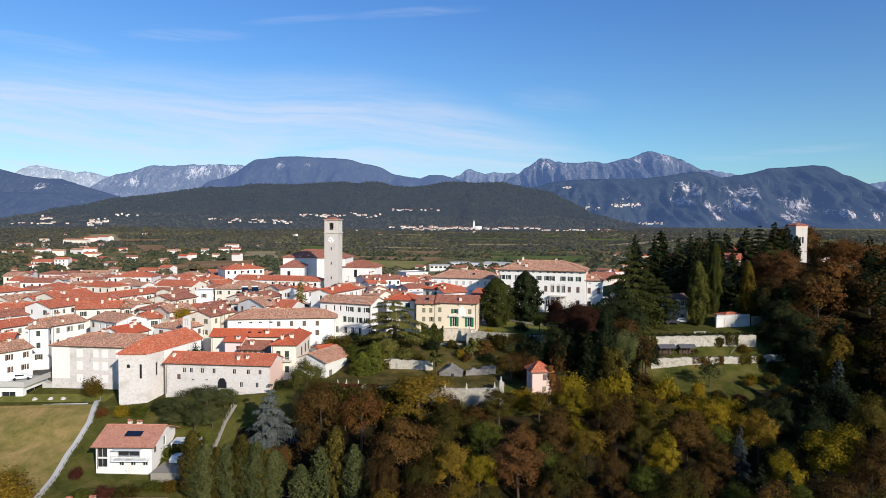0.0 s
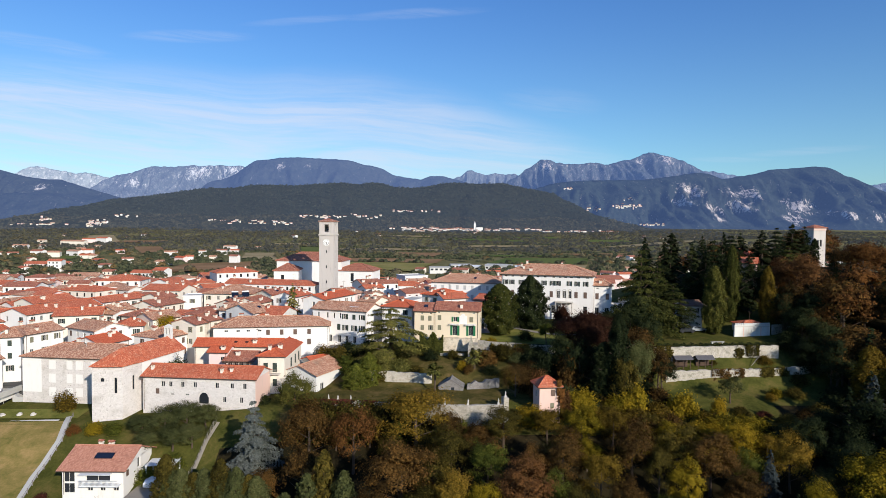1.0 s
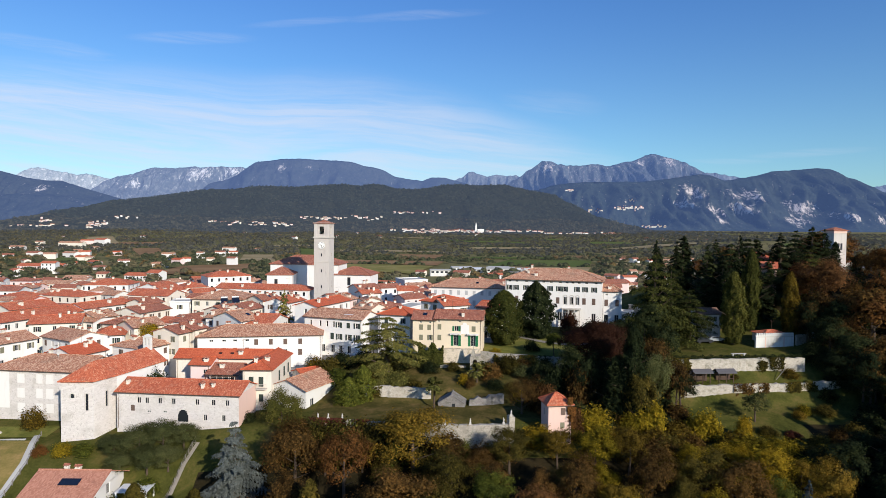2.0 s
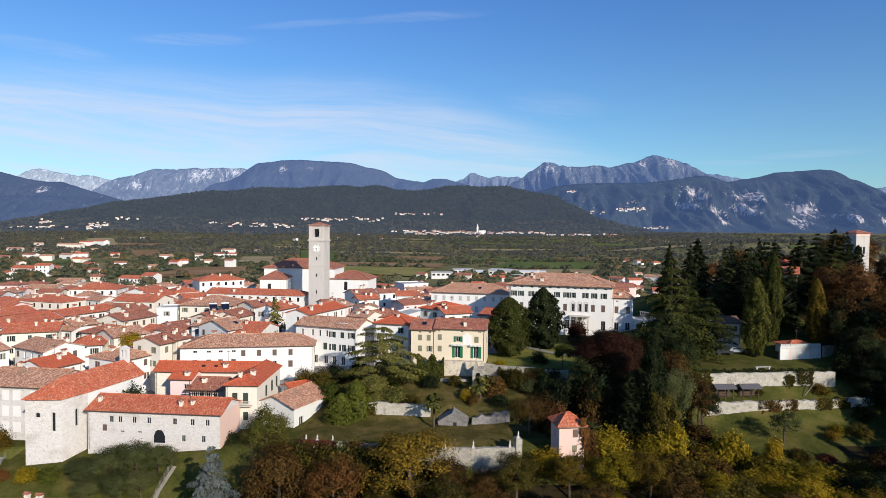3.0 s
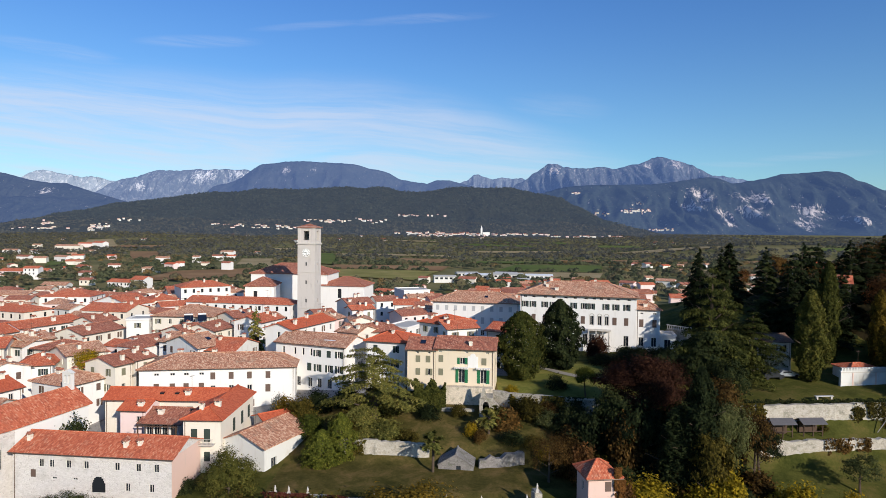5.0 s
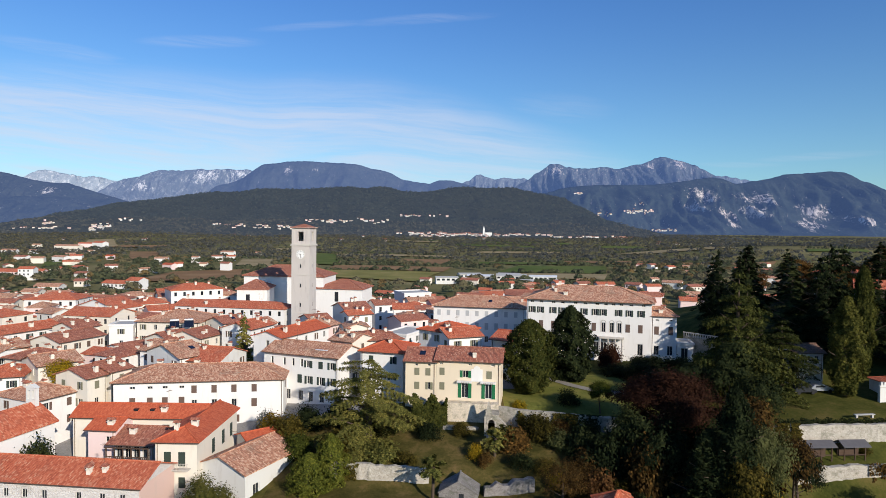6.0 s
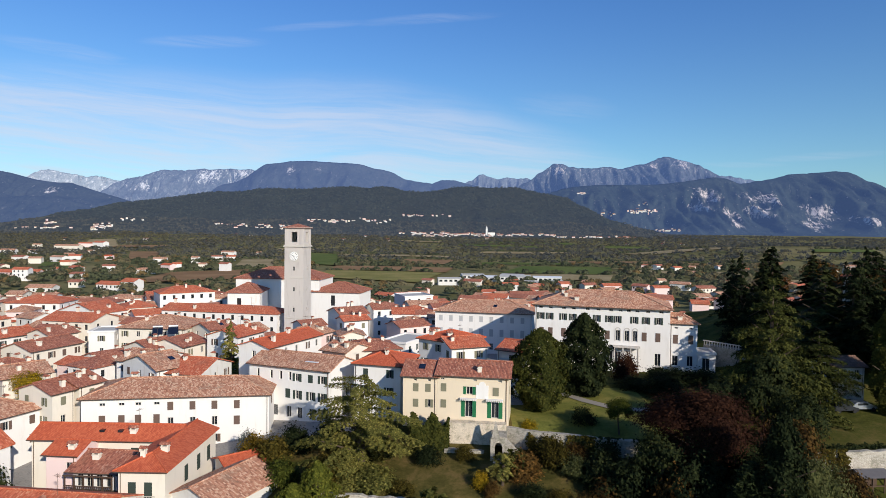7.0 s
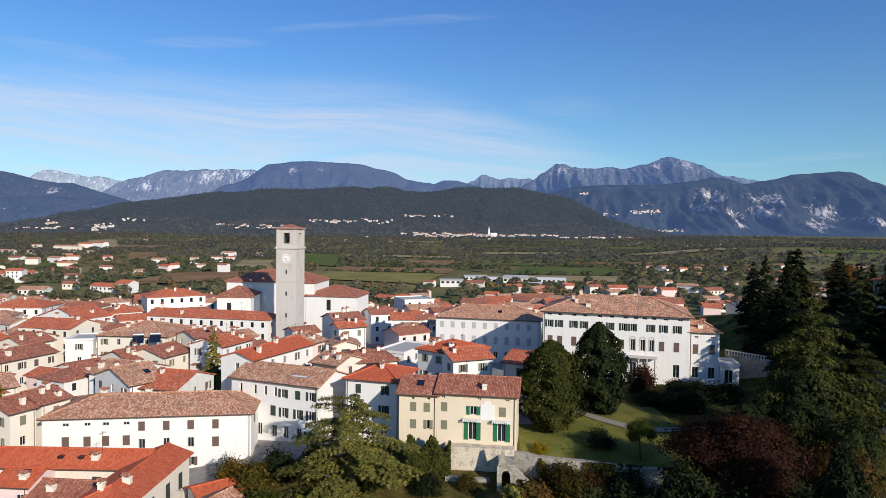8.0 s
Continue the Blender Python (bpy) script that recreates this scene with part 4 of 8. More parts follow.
town("cream plastered", "red tile roof", -97.8, 253.7, 40.8, 8.4, 10.0, 0.0, 10.0, "h", "cream", "red")
town("white plastered", "red tile roof", -140.6, 261.8, 6.1, 16.2, 12.0, 0.0, 10.0, "h", "white", "red")
town("cream plastered", "brown tile roof", -85.9, 194.9, 71.9, 11.8, 9.0, 0.0, 8.5, "g", "cream", "brown")
town("cream plastered", "brown tile roof", -90.4, 207.6, 68.0, 6.7, 8.0, 0.0, 9.5, "g", "cream", "brown")
town("cream plastered", "red tile roof", -106.2, 228.2, -9.7, 14.5, 10.0, 0.0, 10.0, "g", "cream", "red")
town("cream plastered", "brown tile roof", -91.8, 185.9, -18.4, 8.2, 9.0, -1.0, 7.0, "h", "cream", "brown")
town("cream plastered", "mottled old tile roof", -78.0, 176.0, 51.8, 7.7, 9.0, -1.0, 7.5, "g", "cream", "old")
town("white plastered", "red tile roof", -85.6, 171.4, 20.8, 6.5, 9.0, -2.0, 6.2, "h", "white", "red")
town("white plastered", "red tile roof", -88.0, 167.0, 40.1, 3.4, 8.0, -2.0, 6.0, "g", "white", "red")
town("white plastered", "mottled old tile roof", -102.7, 187.5, -16.1, 9.7, 8.0, -1.0, 7.5, "g", "white", "old")
town("cream plastered", "mottled old tile roof", -93.5, 186.7, 66.0, 6.1, 8.0, -1.0, 8.2, "g", "cream", "old")
town("white plastered", "orange-red tile roof", -79.5, 153.5, 68.0, 7.7, 9.0, -2.0, 5.0, "g", "white", "new")
town("white plastered", "mottled old tile roof", -67.5, 159.7, 68.0, 7.9, 10.0, -3.0, 5.5, "h", "white", "old")
town("white plastered", "red tile roof", -112.9, 177.6, 72.6, 25.6, 10.0, -1.0, 8.2, "g", "white", "red")
town("white plastered", "red tile roof", -105.0, 200.8, 68.0, 16.3, 8.0, 0.0, 8.8, "g", "white", "red")
town("cream plastered", "red tile roof", -122.6, 194.9, 68.0, 13.8, 9.0, 0.0, 9.0, "g", "cream", "red")
town("cream plastered", "red tile roof", -137.3, 230.6, -16.9, 16.5, 9.0, 0.0, 9.5, "h", "cream", "red")
town("white plastered", "red tile roof", -133.1, 177.0, 31.5, 16.9, 9.0, -1.0, 7.0, "g", "white", "red")
town("white plastered", "brown tile roof", -125.0, 173.2, 59.0, 14.1, 9.0, -1.0, 6.0, "g", "white", "brown")
town("white plastered", "mottled old tile roof", -103.2, 153.2, 21.7, 4.3, 9.0, -3.0, 6.5, "h", "white", "old")
town("white plastered", "mottled old tile roof", -100.3, 158.0, 68.0, 9.7, 9.0, -2.0, 6.3, "g", "white", "old")
town("white plastered", "mottled old tile roof", -104.5, 140.1, 62.2, 10.4, 9.0, -5.0, 2.5, "g", "white", "old")
town("white plastered", "red tile roof", -117.3, 158.8, 68.0, 13.0, 8.0, -2.0, 5.0, "g", "white", "red")
town("white plastered", "mottled old tile roof", -96.6, 168.8, -29.7, 11.8, 9.0, -2.0, 6.5, "g", "white", "old")
town("cream plastered", "red tile roof", -105.5, 177.1, 20.4, 11.4, 9.0, -1.0, 8.0, "g", "cream", "red")
town("white plastered", "red tile roof", -153.4, 200.7, 68.0, 18.7, 9.0, 0.0, 9.0, "h", "white", "red")
town("white plastered", "red tile roof", -112.6, 151.5, 22.8, 5.5, 7.0, -4.0, 3.5, "g", "white", "red")

def row(places, z, w, h, style="plain", mat=None):
    return [(s, z, w, h, style, mat) for s in places]


# long white range over the red-roofed court
house("long white range with brown shutters and old tile roof", -57.9, 165.8, 9.4, 28.8, 11, -2, 7.2, "h", WHITE, OLD, pitch=18, seed=101, chimneys=3,
      front=row((3.1, 6.0, 8.5, 11.3), 6.15, 0.9, 0.5) + row((13.4, 16.8, 20.2, 23.7), 5.7, 0.9, 1.35, "closed", SHUT_BROWN) + row((3.1, 6.0, 8.5, 11.3), 3.7, 0.95, 1.45, "closed", SHUT_BROWN) + row((13.4, 16.8, 20.2), 3.1, 0.9, 1.45, "plain") + row((23.7,), 3.1, 0.95, 1.45, "closed", SHUT_BROWN) + row((20.2, 8.5), 0.3, 0.95, 1.3, "half", SHUT_BROWN),
      right=row((3.0, 7.4), 5.6, 0.9, 1.35, "closed", SHUT_BROWN), left=[])
# white house with arched upper windows
mid = house("white house with dark shutters and old tile roof", -35.6, 179.1, -20.5, 16.5, 9, 0, 10.5, "g", WHITE, OLD, pitch=19, seed=102, chimneys=0,
            front=row((1.9, 4.7, 6.7, 8.6), 8.9, 0.55, 1.5) + row((10.1, 15.2), 8.8, 0.9, 1.35, "open", SHUT_GREEN) + row((12.8,), 8.8, 0.9, 1.35, "closed", SHUT_GREEN) + row((3.4, 5.0), 6.0, 0.7, 1.5) + row((8.2,), 5.9, 0.95, 1.6, "closed", SHUT_GREEN) + row((10.2, 12.9, 15.2), 5.8, 0.9, 1.5, "open", SHUT_GREEN) + row((3.4, 5.6, 8.4, 10.6, 13.0), 2.7, 1.0, 1.9),
            right=row((6.4,), 5.8, 0.9, 1.4, "open", SHUT_GREEN), left=[])
part("skylight", boxes((10.6, 1.5, 11.28, 13.2, 3.1, 11.36)), SHEET, mid, "pale skylight set in the tiles", pose(0, 0, 0))
# yellow house above the terrace
house("pale yellow house with grey shutters and brown tile roof", -7.0, 165.1, -6.5, 5.3, 8, 5.6, 12.0, "g", YELLOW, BROWN, pitch=20, seed=103, chimneys=0,
           front=row((1.9, 4.1), 11.35, 0.5, 0.35) + row((2.0, 3.9), 10.2, 0.85, 1.25, "closed", SHUT_OLIVE) + row((2.0,), 7.8, 0.85, 1.25, "closed", SHUT_OLIVE) + row((3.9,), 7.8, 0.85, 1.25, "half", SHUT_OLIVE), right=[], left=[])
yr = house("pale yellow house with green doors and brown tile roof", -1.7, 164.5, -7.9, 10.9, 8, 5.6, 12.35, "g", YELLOW, BROWN, pitch=20, seed=104, chimneys=1,
           front=row((0.8, 5.8, 9.6), 11.7, 0.6, 0.3) + row((1.0,), 10.4, 0.85, 1.25, "closed", SHUT_OLIVE) + row((5.0,), 10.1, 0.95, 1.2, "open", SHUT_BRIGHT) + row((9.0,), 10.1, 0.9, 1.3, "closed", SHUT_OLIVE) + row((1.0,), 7.9, 0.85, 1.25, "closed", SHUT_OLIVE) + row((4.9, 8.9), 7.3, 1.15, 2.5, "open", SHUT_BRIGHT), right=row((4.0,), 9.5, 0.8, 1.2, "closed", SHUT_OLIVE), left=[])
bm = boxes((6.0, -0.05, 8.9, 7.9, -0.005, 11.0))
tube(bm, (6.95, -0.045, 11.0), (6.95, -0.008, 11.0), 0.55, 0.55, 14)
part("niche", bm, WHITE, yr, "white rounded wall niche")
for s in (4.9, 8.9):
    bm = boxes((s - 1.3, -0.75, 8.95, s + 1.3, -0.02, 9.0))
    for k in range(9):
        box(bm, s - 1.27 + k * 0.29, -0.76, 8.72, s - 1.27 + k * 0.29 + 0.18, -0.73, 8.955)
    part("awning", bm, WHITE, yr, "white scalloped awning")
# great white palazzo
P3 = (1.3, 3.3, 6.3, 8.4, 13.6, 16.2, 18.0, 21.5, 23.9, 26.5)
pal = house("great white palazzo with shutters and hipped tile roof", 19.1, 210.2, -15.4, 28.8, 15, 4.2, 18.2, "h", WHITE, OLD, pitch=20, seed=105, chimneys=6, over=0.7, name="palazzo", category="palace",
            front=row((1.3, 3.5, 6.4, 8.6, 11.6, 13.9, 16.6, 18.6, 20.3, 22.1, 24.3, 27.0), 17.45, 0.85, 0.5) + row(P3, 15.5, 0.85, 1.5, "open", SHUT_GREEN) + row((1.5, 3.5, 6.4, 15.9, 23.6, 26.4), 12.0, 1.0, 1.9, "closed", SHUT_BROWN) + row((18.1, 20.0, 21.7), 12.0, 0.9, 2.3, "plain") + row((3.5, 8.6, 16.5, 18.2, 26.4), 7.2, 1.2, 2.6, "plain"),
            right=row((4, 11), 15.5, 0.9, 1.5, "open", SHUT_GREEN), left=row((3.5, 8, 12), 15.4, 0.9, 1.5, "closed", SHUT_BROWN) + row((3.5, 8, 12), 12.0, 1.0, 1.8, "closed", SHUT_BROWN))
for s in (18.1, 20.0, 21.7):
    bm = bmesh.new()
    ring = [[bm.verts.new((s + r * math.cos(math.pi * k / 9), -0.05, 13.15 + r * math.sin(math.pi * k / 9))) for r in (0.46, 0.64)] for k in range(10)]
    foot = [[bm.verts.new((s + r, -0.05, 10.8)) for r in pair] for pair in ((0.46, 0.64), (-0.46, -0.64))]
    for p, q in zip([foot[0]] + ring, ring + [foot[1]]):
        bm.faces.new((p[0], p[1], q[1], q[0]))
    part("arch_surround", bm, TRIM, pal, "pale stone arch round a window")
part("portico", boxes((17.2, -1.6, 9.6, 22.8, -0.01, 9.9)), TRIM, pal, "pale stone balcony over the door")
for s in (17.4, 19.2, 20.8, 22.4):
    part("column", tube(bmesh.new(), (s, -1.35, 4.2), (s, -1.35, 9.59), 0.2, 0.17, 10), TRIM, pal)
house("white wing with brown shutters and tile roof", 47.0, 203.1, -11, 5.6, 9, 4.2, 15.2, "hr", WHITE, OLD, pitch=19, seed=106, chimneys=2,
      front=row((1.3, 4.3), 14.2, 0.7, 0.4) + row((1.2, 4.3), 11.8, 1.0, 1.9, "closed", SHUT_BROWN) + row((1.2, 4.2), 7.2, 1.2, 2.2, "plain"), right=row((5,), 11, 0.9, 1.6, "closed", SHUT_BROWN), left=[])
house("low white annex beside the palazzo wing", 52.6, 202.0, -11, 3.6, 6, 4.2, 8.8, "f", WHITE, OLD, seed=107, chimneys=0, front=row((1.7,), 6.7, 1.5, 2.6, "plain"), right=[], left=[], name="annex")
terrace = thing("roof_terrace", "garden terrace with a shade-dark wall and pale balustrade", "terrace", pose(56.6, 209.0, 0, 0, 0, -50))
# darker stone puts the shade on this wall into its material
part("terrace_wall", boxes((0, 0, 3.0, 8.4, 2.4, 9.6)), TERRACE, terrace)
part("coping", boxes((-0.05, -0.06, 10.5, 8.45, 0.24, 10.68)), TRIM, terrace)
for k in range(14):
    part("baluster", boxes((0.1 + k * 0.59, 0.0, 9.6, 0.3 + k * 0.59, 0.18, 10.5)), TRIM, terrace)
# second palace behind, with a long hipped roof
house("long white palace with a hipped old tile roof", -4.3, 234.4, -10.9, 25.7, 13, 1, 13.2, "h", WHITE, OLD, pitch=20, seed=108, chimneys=5, over=0.6, name="palace", category="palace",
      front=row([1.6 + 2.7 * k for k in range(9)], 11.3, 0.95, 1.5, "closed", SHUT_PALE) + row([1.6 + 2.7 * k for k in range(9)], 7.8, 1.0, 1.9, "closed", SHUT_PALE) + row([1.6 + 2.7 * k for k in range(9)], 4.2, 1.0, 1.7),
      left=row((2.5, 6.5, 10.5), 11.3, 0.95, 1.5, "closed", SHUT_PALE) + row((2.5, 6.5, 10.5), 7.8, 0.95, 1.8, "closed", SHUT_PALE), right=[])

# red-roofed court: back range, projecting wing, pink house and timber gallery
court = house("cream court range with an orange-red tile roof", -58.3, 155.0, 0.5, 20.2, 5.2, -3, 4.6, "g", CREAM, NEW, pitch=26, seed=110, chimneys=1, front=row((14.6,), 2.4, 1.1, 2.1, "closed", SHUT_GREEN) + row((10.0, 16.8), 2.6, 0.8, 1.2, "closed", SHUT_GREEN))
for s in (9.0, 11.6):
    part("skylight", boxes((s, 1.0, 5.2, s + 0.7, 1.9, 5.56)), PANE, court, "dark roof window", None)
wing = house("cream wing with dark shutters and an orange-red roof", -40.2, 144.4, 0.3, 5.8, 16.2, -4, 4.6, "xh", CREAM, NEW, pitch=20, seed=111, chimneys=2,
             front=row((1.7, 3.7), 2.1, 0.95, 2.0, "closed", SHUT_GREEN) + row((1.7, 3.7), -1.2, 0.9, 1.5, "closed", SHUT_GREEN), right=row((6.0, 10.0, 13.5), 2.0, 1.0, 2.1, "closed", SHUT_GREEN), left=row((9,), 2.4, 0.9, 1.2, "plain"))
bm = boxes((0.4, -1.0, 0.75, 5.0, -0.01, 0.9), (0.4, -1.0, 1.75, 5.0, -0.94, 1.8))
for k in range(24):
    box(bm, 0.42 + k * 0.197, -0.985, 0.9, 0.45 + k * 0.197, -0.955, 1.75)
part("balcony", bm, TRIM, wing, "narrow balcony with a thin railing")
house("pale pink house with an orange-red tile roof", -53.3, 150.6, -3, 4.2, 5.2, -4, 4.1, "g", PINK, NEW, pitch=21, seed=112, chimneys=1, front=row((3.2,), 2.6, 0.95, 0.9, "plain"), right=[], left=[], gutter=True)
wood = house("white house with a dark timber gallery", -48.9, 149.3, -3.3, 6.0, 7, -4, 2.6, "g", WHITE, BROWN, pitch=20, seed=113, chimneys=1, over=0.7,
             front=row((2.2, 4.6), -1.5, 0.8, 1.5, "closed", SHUT_GREEN) + row((1.0, 2.3, 3.6, 5.0), 1.3, 0.9, 1.9, "plain"), right=[], left=[])
bm = boxes((-0.3, -1.4, -0.1, 6.2, -0.01, 0.06), (-0.3, -1.42, 0.95, 6.2, -1.32, 1.05))
for k in range(6):
    box(bm, -0.25 + k * 1.27, -1.4, 0.06, -0.1 + k * 1.27, -1.26, 2.35)
for k in range(22):
    box(bm, -0.2 + k * 0.29, -1.385, 0.06, -0.08 + k * 0.29, -1.35, 0.95)
box(bm, -0.4, -1.45, 2.2, 6.3, -1.3, 2.38)
part("gallery", bm, WOOD, wood, "dark timber gallery with posts and rail")
house("old grey barn with a mottled tile roof", -35.0, 146.4, -24, 8.6, 10.5, -6, 0.9, "x", GREYW, OLD, pitch=21, seed=114, chimneys=0, over=0.6, front=[], right=row((2.2,), -2.6, 1.3, 2.6, "plain") + row((6.2,), -2.4, 0.9, 1.0, "plain"), left=[], name="barn", category="barn")
house("small white outbuilding with a red tile roof", -30.2, 154.0, 40, 5.4, 5, -3, 1.2, "g", WHITE, NEW, pitch=17, seed=115, chimneys=0, front=row((2.4,), -0.4, 0.9, 1.7, "plain"), right=[], left=[], name="outbuilding", category="shed")
house("small salmon-pink tower house with ivy and red roof", 19.2, 130.3, 8, 4.2, 4.4, -5, 2.1, "h", SALMON, RED, pitch=32, seed=116, chimneys=0, front=row((2.7,), 0.75, 0.85, 1.3, "closed", SHUT_BROWN) + row((2.6,), -1.75, 0.8, 1.05, "closed", SHUT_OLIVE), right=row((2.2,), 0.2, 0.75, 1.2, "plain"), left=row((2.2,), 0.2, 0.75, 1.2, "plain"))
house("small white cottage with a brown tile roof", 63.2, 172.6, 4, 5.4, 5.5, 8.0, 12.9, "g", WHITE, UMBER_TILES, pitch=20, seed=117, chimneys=0, front=row((2.0, 4.2), 11.6, 0.8, 1.3, "plain"), right=[], left=[], name="cottage")
house("cream villa among trees with a red tile roof", 96.5, 214, 5, 8, 9, 15, 24.6, "h", CREAM, RED, pitch=22, seed=118, chimneys=1, front=row((2, 4.5, 6.5), 22.8, 0.9, 1.4, "open", SHUT_GREEN), name="villa", category="villa")

# long rubble-stone farm range
# the "far" window at 13.2 is a dark fill for the gateway's shaded recess
farm = house("long rubble-stone range with a red tile roof", -62.3, 138.1, -5.0, 24.2, 8.2, -5.4, 1.6, "g", RUBBLE, RED, pitch=21, seed=120, chimneys=4,
             front=row((4.4, 6.0, 8.6, 11.3, 16.0, 19.2, 21.9), 0.0, 0.8, 1.15, "plain") + row((3.2,), -1.5, 0.75, 1.1, "closed", SHUT_BROWN) + row((6.4, 9.6), -2.1, 0.8, 0.35) + row((17.6, 21.2), -2.9, 0.75, 1.2, "plain") + row((13.2,), -2.7, 2.1, 2.3, "far"), right=[], left=[], name="farmhouse")
arch = bmesh.new()
for k in range(9):
    u = math.pi * (k + 0.5) / 9
    x, z = 13.2 + 1.12 * math.cos(u), -2.45 + 1.12 * math.sin(u)
    box(arch, x - 0.2, -0.05, z - 0.17, x + 0.2, 0.14, z + 0.2)
bmesh.ops.remove_doubles(arch, verts=arch.verts[:], dist=0.002)
part("arch", arch, RUBBLE, farm, "stone arch over the gateway")
bm = boxes((24.2 + 0.004, 0, -5.4, 24.24, 8.2, 1.55))
part("gable_plaster", bm, SALMON, farm, "faded pink plaster on the gable wall")

# church with a polygonal apse, by its own axes: a along the nave, p to its far side
A0, AX, PX = Vector((-63.5, 140.3, 0)), Vector((0.24, 0.971, 0)), Vector((-0.971, 0.24, 0))
CH = [(13.6, 0), (0, 0), (-5.1, 0.5), (-7.0, 6.2), (-2.5, 7.6), (13.6, 7.6)]
church = thing("chapel", "stone church with a polygonal apse and tile roof", "church", Matrix.Translation(A0))


def cp(a, p, z):
    return AX * a + PX * p + Vector((0, 0, z))


for k in range(6):
    (a0, p0), (a1, p1) = CH[k], CH[(k + 1) % 6]
    lo, hi = cp(a1, p1, 0), cp(a0, p0, 0)
    along = (hi - lo)
    n = Vector((-along.y, along.x, 0)).normalized()
    bm = bmesh.new()
    slots = {1: [(along.length * 0.55, 0.2, 0.5, 3.0)], 2: [(along.length - 1.3, 0.2, 0.5, 3.2), (2.1, 1.4, 0.7, 0.8)]}.get(k, [])
    wall_panel(bm, lo, along.normalized(), along.length, -9.5, 4.4, slots, n, 0.35)
    ob = part("wall", bm, WHITE if k == 0 else RUBBLE, church)
    for s in slots:
        q = lo + along.normalized() * s[0]
        turn = math.degrees(math.atan2(along.y, along.x))
        window(church, pose(q.x, q.y, s[1], 0, 0, turn), s[2], s[3], "far")
        ring = bmesh.new()
        up, half = s[3] / 2, s[2] / 2
        pts = [(half, -up), (half, up - half)] + [(half * math.cos(u * math.pi / 6), up - half + half * math.sin(u * math.pi / 6)) for u in range(1, 6)] + [(-half, up - half), (-half, -up)]
        for (x0, z0), (x1, z1) in zip(pts[:-1], pts[1:]):
            v = [ring.verts.new(c) for c in ((x0, -0.03, z0), (x1, -0.03, z1), (x1 * 1.5, -0.03, z1 + (0.12 if z1 > 0.1 else 0)), (x0 * 1.5, -0.03, z0 + (0.12 if z0 > 0.1 else 0)))]
            ring.faces.new(v)
        bmesh.ops.remove_doubles(ring, verts=ring.verts[:], dist=0.002)
        part("window_surround", ring, TRIM, church, "pale stone window surround", pose(q.x, q.y, s[1], 0, 0, turn))
ev = [cp(4 + (a - 4) * 1.05, 3.8 + (p - 3.8) * 1.09, 4.3) for a, p in CH]
r0, r1 = cp(14.1, 3.8, 7.1), cp(-2.0, 3.7, 7.1)
slopes = [[ev[1], ev[0], r0, r1], [ev[5], ev[4], r1, r0]] + [[ev[k + 1], ev[k], r1] for k in range(1, 4)]
slopes = [[tuple(p) for p in s] for s in slopes]
part("roof", slab_roof(slopes, 0.22), RED, church)
bm = bmesh.new()
bm.faces.new([bm.verts.new(p) for p in (cp(13.6, 0, 4.4), cp(13.6, 7.6, 4.4), cp(13.6, 3.8, 7.0))])
part("gable", bm, WHITE, church)
cote = bmesh.new()
wall_panel(cote, Vector((-0.95, -0.3, 0)), Vector((1, 0, 0)), 1.9, 6.4, 9.3, [(0.55, 8.2, 0.5, 1.4), (1.35, 8.2, 0.5, 1.4)], Vector((0, 1, 0)), 0.6)
wall_panel(cote, Vector((0.95, 0.3, 0)), Vector((-1, 0, 0)), 1.9, 6.4, 9.3, [(0.55, 8.2, 0.5, 1.4), (1.35, 8.2, 0.5, 1.4)], Vector((0, -1, 0)), 0.1)
for x in (-0.95, 0.95):
    cote.faces.new([cote.verts.new(p) for p in ((x, -0.3, 6.4), (x, 0.3, 6.4), (x, 0.3, 9.3), (x, -0.3, 9.3))])
v = [cote.verts.new(p) for p in ((-1.1, -0.42, 9.3), (1.1, -0.42, 9.3), (1.1, 0.42, 9.3), (-1.1, 0.42, 9.3), (0, -0.42, 9.85), (0, 0.42, 9.85))]
for q in ((0, 1, 4), (2, 3, 5), (1, 2, 5, 4), (3, 0, 4, 5), (3, 2, 1, 0)):
    cote.faces.new([v[i] for i in q])
bmesh.ops.remove_doubles(cote, verts=cote.verts[:], dist=0.002)
part("bell_cote", cote, GREYW, church, "twin-arched stone bell cote", Matrix.Translation(cp(13.2, 3.8, 0)) @ pose(0, 0, 0, 0, 0, math.degrees(math.atan2(-PX.y, -PX.x))))
# convent wing with blocked windows
conv = house("convent wing with blocked windows and old tile roof", -93.2, 146.6, -6.5, 20.6, 11.5, -7.4, 3.7, "hl", RUBBLE, OLD, pitch=19, seed=121, chimneys=1, front=[], right=[], left=row((3, 7), 2.5, 0.9, 1.4, "plain"), name="convent_wing")
for z, hh in ((2.0, 1.9), (-1.0, 2.0), (-4.0, 1.9)):
    for k, s in enumerate((7.2, 11.2, 13.6, 17.0)):
        part("blocked_window", boxes((s - 0.8 + 0.2 * (k % 2), -0.03, z - hh / 2, s + 0.8, -0.004, z + hh / 2)), WHITE, conv, "window blocked up with white plaster")
part("plaster_strip", boxes((0.004, -0.025, -4.2, 4.6, -0.005, 3.6)), WHITE, conv, "fresh white plaster")

